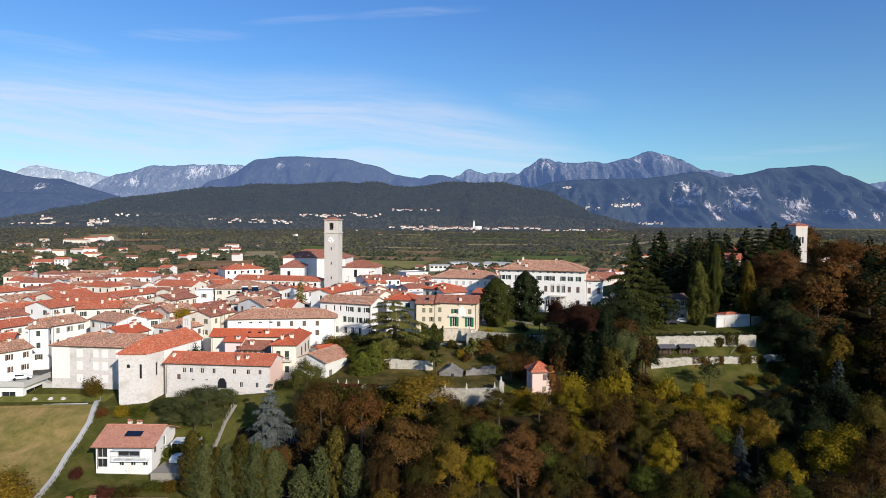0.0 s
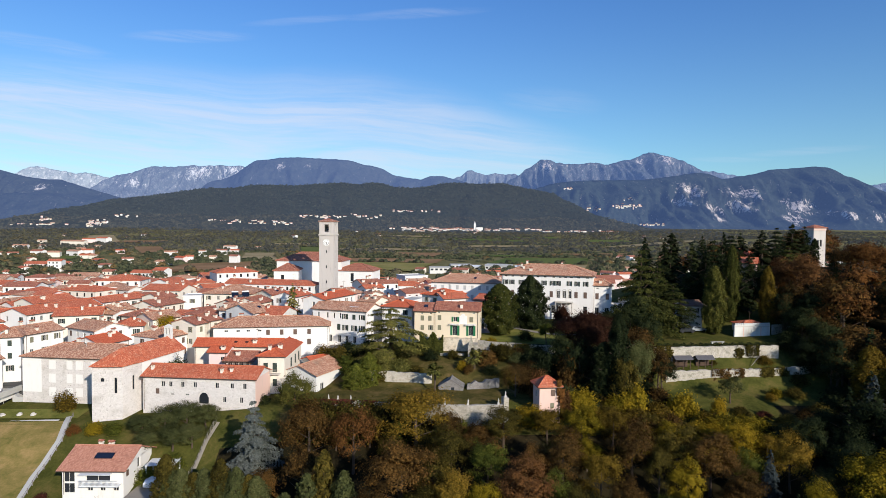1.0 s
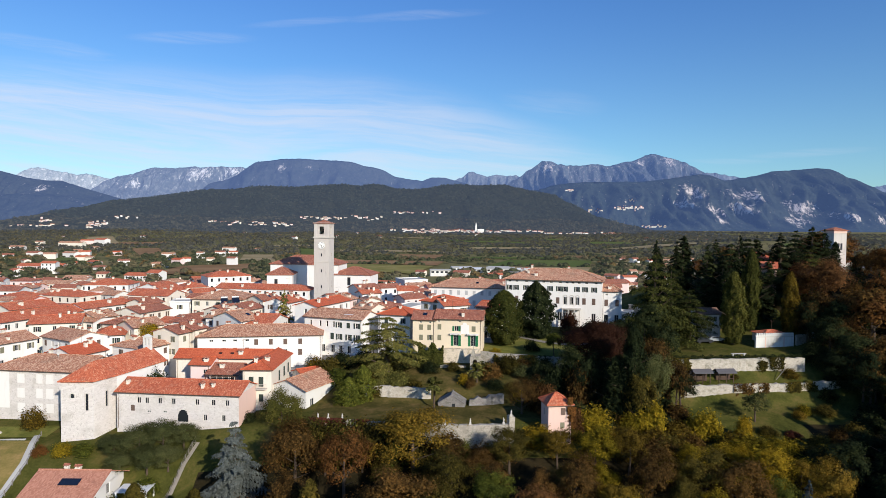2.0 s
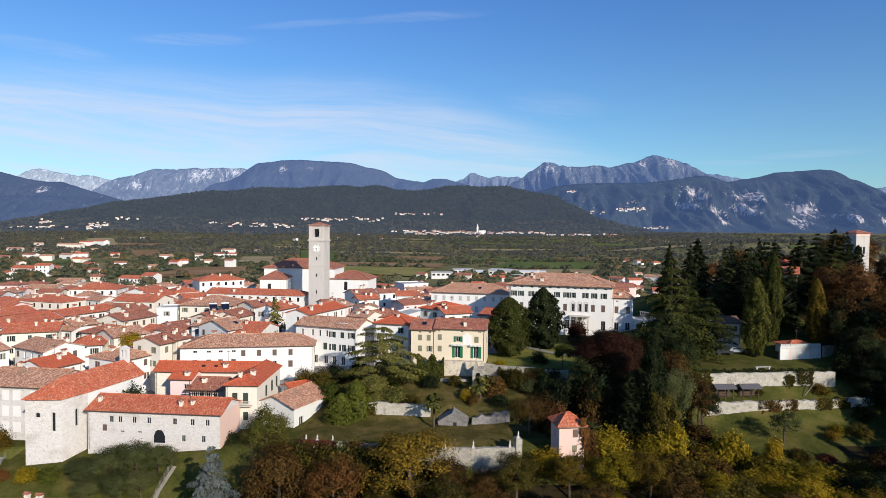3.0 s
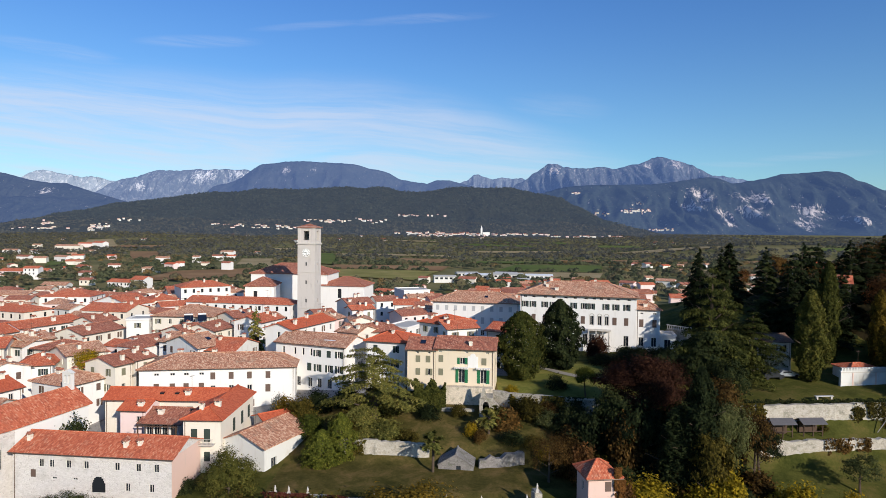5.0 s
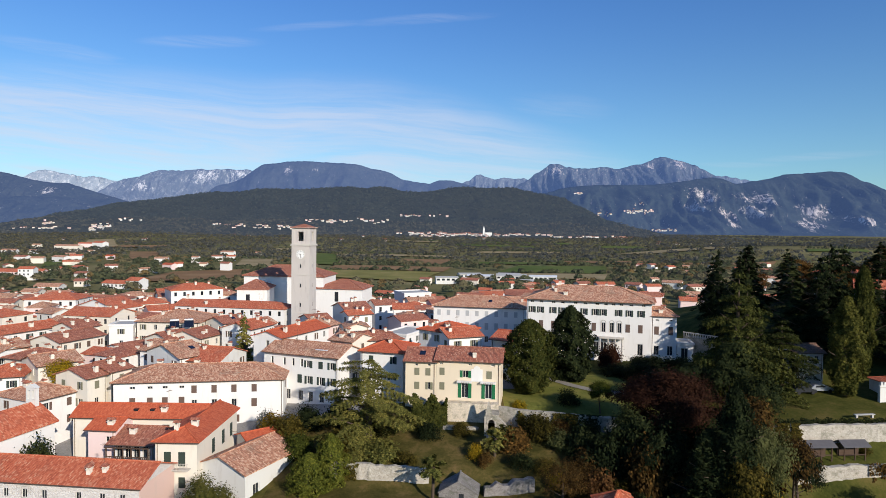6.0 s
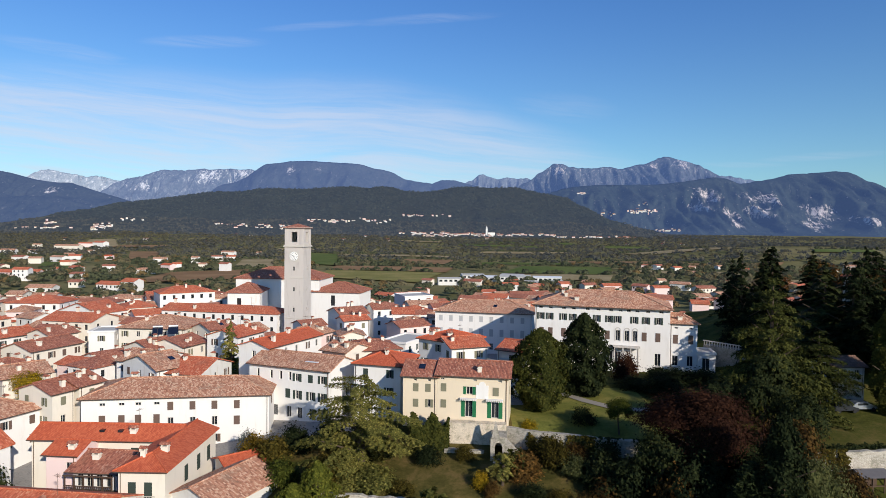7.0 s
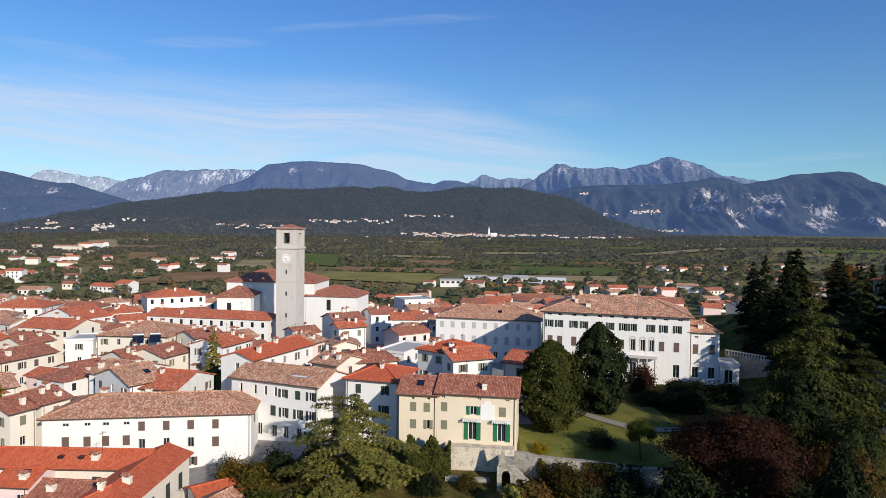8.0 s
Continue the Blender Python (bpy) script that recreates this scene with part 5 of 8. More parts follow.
# white villa below the town
vil = house("white villa with a low red roof and a balcony", -65.8, 116.2, 0.5, 10.6, 10.6, -13.9, -9.4, "g", WHITE, FADED, pitch=22, seed=122, chimneys=0, over=0.7,
            front=row((4.8, 7.0, 9.3), -12.9, 0.95, 0.8) + row((6.2,), -10.9, 4.2, 1.6, "plain") + row((1.2,), -10.8, 1.9, 1.9) + row((1.2,), -12.8, 1.9, 1.7), right=row((1.4,), -10.6, 0.8, 1.1, "closed", SHUT_BROWN) + row((5.6,), -10.2, 1.1, 2.0, "plain"), left=[], name="villa", category="villa")
bm = boxes((3.6, -1.4, -12.05, 10.3, -0.01, -11.85), (3.6, -1.4, -10.95, 10.3, -1.32, -10.88))
for k in range(33):
    box(bm, 3.65 + k * 0.205, -1.38, -11.85, 3.69 + k * 0.205, -1.34, -10.95)
part("balcony", bm, SHEET, vil, "white balcony railing")
part("awning", boxes((3.6, -1.5, -9.95, 9.0, -0.02, -9.85)), SHEET, vil, "folded white awning")
tilt = pose(6.0, 2.6, -9.4 + 2.6 * math.tan(radians(22)) + 0.3, 22, 0, 0)
part("solar_panel", boxes((-1.6, -0.7, 0.0, 1.6, 0.75, 0.06)), SOLAR, vil, "dark solar panel", tilt)
for x, y, wd in ((3.6, 6.0, 0.6), (5.7, 5.6, 0.75)):
    c = link("chimney", chimney_mesh(0.5, wd), vil, "", pose(x, y, -7.4))
    link("cap", chimney_cap_mesh(wd), c, "", pose(0, 0, 0.86))
pergola = boxes((0, 0, 0, 5.2, 3.6, 0.12))
for x in (0.1, 4.9):
    for y in (0.1, 3.3):
        box(pergola, x, y, -3.6, x + 0.2, y + 0.2, 0)
tagged(part("carport", pergola, SHEET, None, "", pose(-53.6, 120.6, -10.6, 0, 0, 4)), "white carport beside the villa", "carport")
tagged(part("driveway", boxes((-54.4, 114.0, -16, -47.5, 127.0, -13.8)), GRAVEL), "gravel driveway beside the villa", "driveway", kind="structure")

# ---- bell tower ----
tower = thing("bell_tower", "tall pale stone bell tower with a clock", "bell tower", pose(-45.6, 237.6, 0, 0, 0, -8.0))
W = 5.45
bm = bmesh.new()
X, Y = Vector((1, 0, 0)), Vector((0, 1, 0))
for o, along, inward, wins in ((Vector((0, 0, 0)), X, Y, 1), (Vector((W, 0, 0)), Y, -X, 1), (Vector((W, W, 0)), -X, -Y, 0), (Vector((0, W, 0)), -Y, X, 1)):
    wall_panel(bm, o, along, W, -3, 29.5, [(W / 2, z, 0.45, 1.1) for z in (23.6, 18.0, 12.4)] if wins else [], inward, 0.5)
part("shaft", bm, TOWER, tower)
for o, turn in (((W / 2, 0, 0), 0), ((W, W / 2, 0), 90)):
    for z in (23.6, 18.0, 12.4):
        window(tower, pose(o[0], o[1], z, 0, 0, turn), 0.45, 1.1, "far")
part("cornice", boxes((-0.3, -0.3, 29.5, W + 0.3, W + 0.3, 29.75), (-0.18, -0.18, 29.75, W + 0.18, W + 0.18, 30.0)), TRIM, tower)
for z in (21.0, 10.0):
    part("string_course", boxes((-0.09, -0.09, z, W + 0.09, W + 0.09, z + 0.22)), TRIM, tower)
bm = bmesh.new()
i0 = 0.12
for o, along, inward in ((Vector((i0, i0, 0)), X, Y), (Vector((W - i0, i0, 0)), Y, -X), (Vector((W - i0, W - i0, 0)), -X, -Y), (Vector((i0, W - i0, 0)), -Y, X)):
    wall_panel(bm, o, along, W - 2 * i0, 30.0, 34.6, [((W - 2 * i0) / 2, 32.2, 1.7, 2.7)], inward, 0.6)
part("belfry", bm, TOWER, tower)
for k in range(4):
    x, y = (0, W - 0.9)[k % 2], (0, W - 0.9)[k // 2]
    part("corner_pier", boxes((x + 0.02, y + 0.02, 30.0, x + 0.88, y + 0.88, 34.6)), TOWER, tower)
part("cornice", boxes((-0.3, -0.3, 34.6, W + 0.3, W + 0.3, 34.9)), TRIM, tower)
slopes, lines = roof_faces(W, W, 34.9, radians(19), "h", 0.4)
part("roof", slab_roof(slopes, 0.15), BROWN, tower)
part("finial", tube(tube(bmesh.new(), (W / 2, W / 2, 36), (W / 2, W / 2, 37.3), 0.06, 0.04, 6), (W / 2, W / 2, 36.1), (W / 2, W / 2, 36.4), 0.2, 0.12, 8), IRON, tower)
part("bell", tube(tube(bmesh.new(), (W / 2, W / 2, 31.4), (W / 2, W / 2, 32.3), 0.75, 0.5, 14), (W / 2, W / 2, 32.3), (W / 2, W / 2, 32.7), 0.5, 0.2, 14), IRON, tower, "dark bronze bell")
clock = part("clock", boxes((-1.45, -0.08, -1.5, 1.45, -0.005, 1.5)), TRIM, tower, "square stone clock panel", pose(W / 2, 0, 27.0))
part("dial", tube(bmesh.new(), (0, -0.12, 0), (0, -0.085, 0), 1.22, 1.22, 28), plain("clock_white", (0.80, 0.79, 0.76)), clock, "white clock dial")
for k in range(12):
    part("hour_mark", boxes((-0.06, -0.135, 0.82, 0.06, -0.122, 1.12)), IRON, clock, "", pose(0, 0, 0, 0, 30 * k, 0))
part("pointer", boxes((-0.06, -0.15, -0.15, 0.06, -0.138, 0.85)), IRON, clock, "", pose(0, 0, 0, 0, 170, 0))
part("pointer", boxes((-0.07, -0.165, -0.15, 0.07, -0.152, 0.6)), IRON, clock, "", pose(0, 0, 0, 0, -75, 0))

# ---- cathedral behind the tower ----
cath = thing("cathedral", "white cathedral with hipped brown tile roofs", "church")
for x, y, r, wd, d, base, e, wins in ((-65.6, 249.5, 6, 9.2, 12, 1, 15.6, [(3.3, 12.4, 1.2, 3.0, "far", None)]), (-44.0, 262.6, -7, 15.6, 13, 1, 14.9, [(7.0, 12.2, 1.3, 3.2, "far", None)]), (-68.5, 264.5, -4, 27.0, 16, 1, 18.7, [])):
    rt = house("white church block", x, y, r, wd, d, base, e, "h", WHITE, BROWN, pitch=21, front=wins, right=[], left=[], chimneys=0, name="church_block", gutter=False, over=0.5)
    for child in list(rt.children):
        m = rt.matrix_basis @ child.matrix_basis
        child.parent = cath
        child.matrix_basis = m
    bpy.data.objects.remove(rt)

# ---- castle keep on the wooded hill ----
keep = thing("castle_tower", "pale stone castle tower with twin arched openings", "tower", pose(124.5, 218.5, 0, 0, 0, 8))
bm = bmesh.new()
for o, along, inward in ((Vector((0, 0, 0)), X, Y), (Vector((4.5, 0, 0)), Y, -X), (Vector((4.5, 4.5, 0)), -X, -Y), (Vector((0, 4.5, 0)), -Y, X)):
    wall_panel(bm, o, along, 4.5, 12, 32.9, [(1.75, 28.6, 0.7, 2.2), (2.75, 28.6, 0.7, 2.2)], inward, 0.5)
part("shaft", bm, TOWER, keep)
for q in (1.75, 2.75):
    window(keep, pose(q, 0.3, 28.6), 0.7, 2.2, "far")
part("cornice", boxes((-0.1, -0.1, 32.904, 4.6, 4.6, 34.0)), SALMON, keep, "brick cornice band")
part("roof", slab_roof(roof_faces(4.5, 4.5, 34.05, radians(20), "h", 0.5)[0], 0.15), BROWN, keep)


# ---- lower houses filling the blocks between ----
def plot_corners(x, y, r, wd, d, edge=0.0):
    p = pose(x, y, 0, 0, 0, r)
    return [(p @ Vector((a, b, 0)))[:2] for a, b in ((-edge, -edge), (wd + edge, -edge), (wd + edge, d + edge), (-edge, d + edge))]


def apart(one, two):
    for p in (one, two):
        for (x0, y0), (x1, y1) in zip(p, p[1:] + p[:1]):
            nx, ny = y1 - y0, x0 - x1
            a, b = [nx * u + ny * v for u, v in one], [nx * u + ny * v for u, v in two]
            if max(a) <= min(b) or max(b) <= min(a):
                return True
    return False


taken = [plot_corners(*q[:5]) for q in PLOTS]
for q in ((-57.9, 165.8, 9.4, 26.3, 11), (-35.6, 179.1, -20.5, 16.5, 9), (-72, 236, 0, 52, 52), (-62, 138, 0, 38, 26), (8, 150, 0, 120, 72), (-32, 138, 0, 62, 27), (-6, 170, 0, 16, 12), (-47, 190, 0, 7, 11), (-5, 212, 0, 34, 40), (-17, 205, 0, 10, 18)):
    taken.append(plot_corners(*q))
rl = random.Random(3)
COVERS = {"old": "mottled old tile roof", "red": "red tile roof", "brown": "brown tile roof"}
WORDS = {"white": "white plastered", "cream": "cream plastered", "greyw": "grey plastered", "pink": "pale pink"}
built, tries = 0, 0
while built < 88 and tries < 4000:
    tries += 1
    y = rl.uniform(166, 300)
    x = rl.uniform(-0.72 * y, 16)
    if x > -20 and y < 178:
        continue
    wd, d = rl.choice((6, 7, 8, 9, 10, 12)), rl.choice((6, 7, 8))
    near = min(PLOTS, key=lambda q: (q[0] - x) ** 2 + (q[1] - y) ** 2)
    r = near[2] + rl.uniform(-6, 6)
    r = r - 90 if r > 70 else r
    spot = plot_corners(x, y, r, wd, d, 0.25)
    if not all(apart(spot, other) for other in taken):
        continue
    taken.append(plot_corners(x, y, r, wd, d))
    wall, rt = rl.choice(("white", "cream", "white", "greyw", "cream", "pink")), rl.choice(("old", "brown", "red", "old", "brown"))
    town(WORDS[wall], COVERS[rt], round(x, 1), round(y, 1), r, wd, d, -1.5, max(3.5, min(near[5], 11.0) - rl.uniform(0.8, 3.0)), rl.choice("gggh"), wall, rt, 1, True)
    PLOTS.pop()
    built += 1

# ---- vegetation ----
def leaf_mesh(name, centres, normals, sizes, mat, rng, long=1.5, sides=4):
    """Many small leaf sprays, each a bent quad or a triangle of its own."""
    n = len(centres)
    normals = normals / (np.linalg.norm(normals, axis=1, keepdims=True) + 1e-9)
    other = rng.normal(size=(n, 3))
    u = np.cross(normals, other)
    u /= np.linalg.norm(u, axis=1, keepdims=True) + 1e-9
    v = np.cross(normals, u)
    s = sizes[:, None] * 0.5
    if sides == 4:
        corners = [centres - u * s * long, centres - v * s + normals * s * 0.25, centres + u * s * long, centres + v * s + normals * s * 0.25]
    else:
        corners = [centres - u * s * long, centres + u * s * long * 0.6 - v * s, centres + u * s * long * 0.6 + v * s]
    corners = np.stack(corners, axis=1).reshape(-1, 3)
    me = bpy.data.meshes.new(name)
    me.vertices.add(sides * n)
    me.vertices.foreach_set("co", corners.astype(np.float32).ravel())
    me.loops.add(sides * n)
    me.loops.foreach_set("vertex_index", np.arange(sides * n, dtype=np.int32))
    me.polygons.add(n)
    me.polygons.foreach_set("loop_start", np.arange(0, sides * n, sides, dtype=np.int32))
    me.update(calc_edges=True)
    me.materials.append(mat)
    return me


def trunk_mesh(height, r, limbs, rng, spread_out=0.25, start=0.4):
    bm = bmesh.new()
    bend = rng.normal(size=2) * height * 0.02
    mid = (bend[0], bend[1], height * 0.5)
    tube(bm, (0, 0, -0.6), mid, r * 1.15, r * 0.75, 8)
    tube(bm, mid, (bend[0] * 1.5, bend[1] * 0.5, height), r * 0.75, r * 0.12, 8)
    bmesh.ops.remove_doubles(bm, verts=bm.verts[:], dist=r * 0.02)
    stem, known = bm.verts[:], set(bm.verts)
    for k in range(limbs):
        f = start + (0.92 - start) * k / max(1, limbs)
        a = k * 2.4 + rng.uniform(0, 0.8)
        out = height * spread_out * (1.15 - f) * rng.uniform(0.8, 1.4)
        tube(bm, (bend[0] * f, bend[1] * f, height * f), (bend[0] * f + out * math.cos(a), bend[1] * f + out * math.sin(a), height * f + out * 0.55), r * 0.4 * (1.2 - f), r * 0.08, 5)
        fresh = sorted((q for q in bm.verts if q not in known), key=lambda q: (q.co.x ** 2 + q.co.y ** 2))[:2]
        known.update(bm.verts)
        bm.faces.new((min(stem, key=lambda q: (q.co - fresh[0].co).length), *fresh))
    return mesh_of("trunk", bm, BARK)


def crown_broad(variant, mat, leaves_n=4500, squat=1.0, leaf=0.27, ragged=0.35):
    """Unit crown: 10 m tall tree, crown from 2.2 m to 10 m, about 8 m across."""
    rng = np.random.default_rng(100 + variant)
    clumps = 110
    d = rng.normal(size=(clumps, 3))
    d /= np.linalg.norm(d, axis=1, keepdims=True)
    d[:, 2] = np.where(d[:, 2] < -0.45, -d[:, 2], d[:, 2])
    lump = 1 + 1.5 * ragged * np.array([noise.noise(Vector((a * 1.4 + variant * 9, b * 1.4, c * 1.8))) for a, b, c in d])
    r = rng.uniform(0.5, 1.0, clumps) ** 0.5 * lump
    centre = np.stack([d[:, 0] * 3.8 * r, d[:, 1] * 3.8 * r, 5.9 + d[:, 2] * 3.8 * r * squat], axis=1)
    size = rng.uniform(0.7, 1.25, clumps)
    k = rng.integers(0, clumps, leaves_n)
    p = centre[k] + rng.normal(size=(leaves_n, 3)) * np.array((0.52, 0.52, 0.36)) * size[k][:, None]
    nrm = (p - np.array((0, 0, 5.4))) * 0.45 + (p - centre[k]) * 1.3 + rng.normal(size=(leaves_n, 3)) * 0.7 + np.array((0, 0, 0.4))
    return leaf_mesh("crown", p, nrm, rng.uniform(0.6, 1.35, leaves_n) * leaf, mat, rng, 1.5, 3)


def crown_fir(variant, mat, tiers=17, leaves_n=3400, wide=2.7, droop=0.28, bottom=0.9, leaf=0.34):
    """Unit conifer 10 m tall with whorls of drooping branches."""
    rng = np.random.default_rng(200 + variant)
    pts, nr = [], []
    branches = []
    for t in range(tiers):
        f = t / (tiers - 1.0)
        z = bottom + (9.8 - bottom) * f
        reach = wide * (1 - f) ** 0.75 * rng.uniform(0.85, 1.12) + 0.15
        for b in range(9 if f < 0.6 else 6):
            a = rng.uniform(0, 6.283)
            branches.append((z + rng.normal() * 0.15, a, reach * rng.uniform(0.6, 1.12)))
    weights = np.array([b[2] for b in branches])
    pick = rng.choice(len(branches), leaves_n, p=weights / weights.sum())
    for i in pick:
        z, a, reach = branches[i]
        f = rng.uniform(0.12, 1.0) ** 0.7
        side = rng.normal() * 0.16 * reach * (1.1 - f * 0.6) + rng.normal() * 0.05
        pts.append((math.cos(a) * f * reach - math.sin(a) * side, math.sin(a) * f * reach + math.cos(a) * side, z - droop * f * f * reach + rng.normal() * 0.07))
        nr.append((math.cos(a) * 0.5 + rng.normal() * 0.45, math.sin(a) * 0.5 + rng.normal() * 0.45, 1.0))
    return leaf_mesh("crown", np.array(pts), np.array(nr), rng.uniform(0.6, 1.3, leaves_n) * leaf, mat, rng, 1.9, 3)


def crown_cedar(variant, mat, pads=85, leaves_n=7500, leaf=0.27, taper=0.55, low=1.2, slim=1.0):
    """Unit cedar 10 m tall: long boughs with side twigs that droop towards their ends, in broken layers."""
    rng = np.random.default_rng(300 + variant)
    boughs = []
    for k in range(pads):
        f = (k + 0.5) / pads
        layer = round(f * 10) / 10.0 * 0.85 + f * 0.15
        reach = (5.6 * (1 - f) ** taper + 0.45) * rng.uniform(0.55, 1.06)
        boughs.append((low + (9.6 - low) * layer + rng.normal() * 0.06, k * 2.39996 + rng.uniform(-0.5, 0.5), reach))
    weight = np.array([b[2] for b in boughs]) ** 1.3
    i = rng.choice(pads, leaves_n, p=weight / weight.sum())
    z0, a, reach = (np.array([b[q] for b in boughs])[i] for q in range(3))
    twig = (rng.integers(1, 10, leaves_n) + rng.normal(size=leaves_n) * 0.10) / 9.5
    side = rng.choice((-1.0, 1.0), leaves_n)
    q = rng.uniform(0, 1, leaves_n) ** 0.8 * (0.36 * slim * reach * (1.05 - 0.7 * twig) + 0.12)
    along = np.clip(twig, 0.08, 1.0) * reach + q * 0.55
    lat = side * q * 0.85
    z = z0 + 0.14 * along - 0.24 * along ** 2 / np.maximum(reach, 0.8) - 0.34 * q + rng.normal(size=leaves_n) * 0.05
    p = np.stack([np.cos(a) * along - np.sin(a) * lat, np.sin(a) * along + np.cos(a) * lat, z], axis=1)
    p += rng.normal(size=(leaves_n, 3)) * 0.04
    nrm = np.stack([np.cos(a) * 0.4, np.sin(a) * 0.4, np.ones(leaves_n)], axis=1) + rng.normal(size=(leaves_n, 3)) * 0.42
    return leaf_mesh("crown", p, nrm, rng.uniform(0.6, 1.3, leaves_n) * leaf, mat, rng, 2.6, 3)


def crown_column(variant, mat, wide=1.1, leaves_n=2600, leaf=0.26, fat=0.55):
    """Unit column 10 m tall: cypress (narrow) or clipped thuja (wide)."""
    rng = np.random.default_rng(400 + variant)
    f = rng.uniform(0.0, 1.0, leaves_n)
    a = rng.uniform(0, 6.283, leaves_n)
    prof = np.sin(np.pi * np.clip(f * 0.86 + 0.14, 0, 1)) ** fat
    bump = 1 + 0.75 * np.array([noise.noise(Vector((math.cos(q) * 2.2, math.sin(q) * 2.2, g * 8.0 + variant * 5))) for q, g in zip(a, f)])
    r = wide * prof * bump * rng.uniform(0.62, 1.0, leaves_n) ** 0.4
    p = np.stack([np.cos(a) * r, np.sin(a) * r, 0.3 + 9.7 * f], axis=1) + rng.normal(size=(leaves_n, 3)) * 0.08
    nrm = np.stack([np.cos(a), np.sin(a), np.full(leaves_n, 0.35)], axis=1) + rng.normal(size=(leaves_n, 3)) * 0.55
    return leaf_mesh("crown", p, nrm, rng.uniform(0.6, 1.3, leaves_n) * leaf, mat, rng, 2.0, 3)


def crown_bush(variant, mat, leaves_n=2400, leaf=0.34):
    """Unit bush 10 m across a scale: 10 tall, so it is scaled down."""
    rng = np.random.default_rng(500 + variant)
    d = rng.normal(size=(26, 3))
    d /= np.linalg.norm(d, axis=1, keepdims=True)
    d[:, 2] = np.abs(d[:, 2])
    c = d * np.array((5.2, 5.2, 6.4)) * rng.uniform(0.6, 1.0, (26, 1)) + np.array((0, 0, 1.8))
    k = rng.integers(0, 26, leaves_n)
    p = c[k] + rng.normal(size=(leaves_n, 3)) * 1.15
    p[:, 2] = np.maximum(p[:, 2], 0.1)
    return leaf_mesh("crown", p, p * 0.3 + rng.normal(size=(leaves_n, 3)) * 1.5 + np.array((0, 0, 1.2)), rng.uniform(0.6, 1.3, leaves_n) * leaf * 2.3, mat, rng, 1.4, 3)


CROWNS = {"broad": crown_broad, "fir": crown_fir, "cedar": crown_cedar, "column": crown_column, "bush": crown_bush}
LEAF_WORDS = {"green_leaves": "green", "olive_leaves": "olive-green", "yellow_leaves": "golden yellow", "russet_leaves": "russet brown", "conifer_needles": "dark green", "cedar_needles": "green", "silver_needles": "silver-grey", "sage_leaves": "grey-green", "copper_leaves": "dark copper-red", "crimson_leaves": "crimson", "umber_leaves": "dark brown-green", "moss_leaves": "dark mossy green", "lime_leaves": "yellow-green", "ivy_leaves": "ivy-green", "grey_needles": "grey-green", "rust_leaves": "rust-orange", "spruce_needles": "blue-grey", "park_needles": "dark green"}
KIND_WORDS = {"broad": ("{} broadleaf tree with a rounded ragged crown", "broadleaf_tree"), "fir": ("tall {} conifer with drooping branches", "conifer"), "cedar": ("spreading {} cedar with layered flat branches", "cedar"), "column": ("dense {} columnar evergreen tree", "columnar_tree"), "bush": ("low rounded {} garden shrub", "shrub")}


def tree(kind, x, y, height, width, mat, variant=0, base=None, group="", **more):
    """A tree standing on the ground; height and crown width in metres."""
    name, top = KIND_WORDS[kind][1], None
    key = (kind, variant, mat.name, tuple(sorted(more.items())))
    crown = kept(key, lambda: CROWNS[kind](variant, mat, **more))
    unit = {"broad": 8.4, "fir": 5.2, "cedar": 11.5, "column": 2.2 * more.get("wide", 1.1) / 1.1, "bush": 12.0}[kind]
    z = ground_z(x, y) - 0.1 if base is None else base
    top = thing(name, KIND_WORDS[kind][0].format(LEAF_WORDS[mat.name]), "shrub" if kind == "bush" else "tree", pose(x, y, z, 0, 0, (variant * 77 + x * 31 + y * 17) % 360), group)
    sx, sz = width / unit, height / 10.0
    size = Matrix.Diagonal((sx, sx, sz, 1))
    if kind != "bush":
        trunk = kept(("trunk", kind, variant), lambda: trunk_mesh(9.2 if kind != "broad" else 7.6, 0.26 if kind != "cedar" else 0.34, 14 if kind in ("cedar", "fir") else 8, np.random.default_rng(variant), 0.42 if kind == "broad" else 0.3, 0.3))
        link("trunk", trunk, top, "", size)
    link("crown", crown, top, "", size)
    return top


rnd = random.Random(11)
# big single trees
tree("cedar", -12.2, 157.0, 15.6, 21.5, L_CEDAR, 1, -1.6, pads=50, leaves_n=44000, leaf=0.10, taper=0.33, low=1.2, slim=0.75)
tree("column", 15.2, 173.5, 13.2, 8.8, L_IVY, 1, 4.8, wide=3.4, leaves_n=20000, leaf=0.21)
tree("column", 24.6, 183.5, 15.0, 8.6, L_DARK, 2, 4.4, wide=3.0, leaves_n=16000, leaf=0.23, fat=0.7)
tree("broad", 26.0, 163.5, 5.6, 4.2, L_GREEN, 3, 4.0, leaves_n=12000, leaf=0.22, ragged=0.06, squat=0.85)
tree("broad", 32.2, 151.0, 14.0, 15.2, L_COPPER, 4, 0.0, leaves_n=34000, leaf=0.13)
tree("column", 36.2, 136.5, 19.5, 4.4, L_DARK, 2, -4.4, leaves_n=14000, leaf=0.13)
tree("broad", 40.5, 138.5, 14.5, 7.6, L_SAGE, 5, -4.4, leaves_n=16000, leaf=0.17, ragged=0.5)
tree("broad", 37.0, 134.5, 11.5, 6.0, L_MOSS, 9, -4.4, leaves_n=7000)
tree("column", 33.6, 138.0, 13.5, 4.8, L_DARK, 3, -4.2, leaves_n=10000, leaf=0.14)
tree("broad", 47.4, 142.2, 7.2, 6.4, L_DARK, 3, -1.8, leaves_n=12000, leaf=0.22, ragged=0.15)
tree("broad", 61.3, 140.5, 5.4, 5.6, L_SAGE, 8, -3.6, leaves_n=2600, leaf=0.30, ragged=0.5)
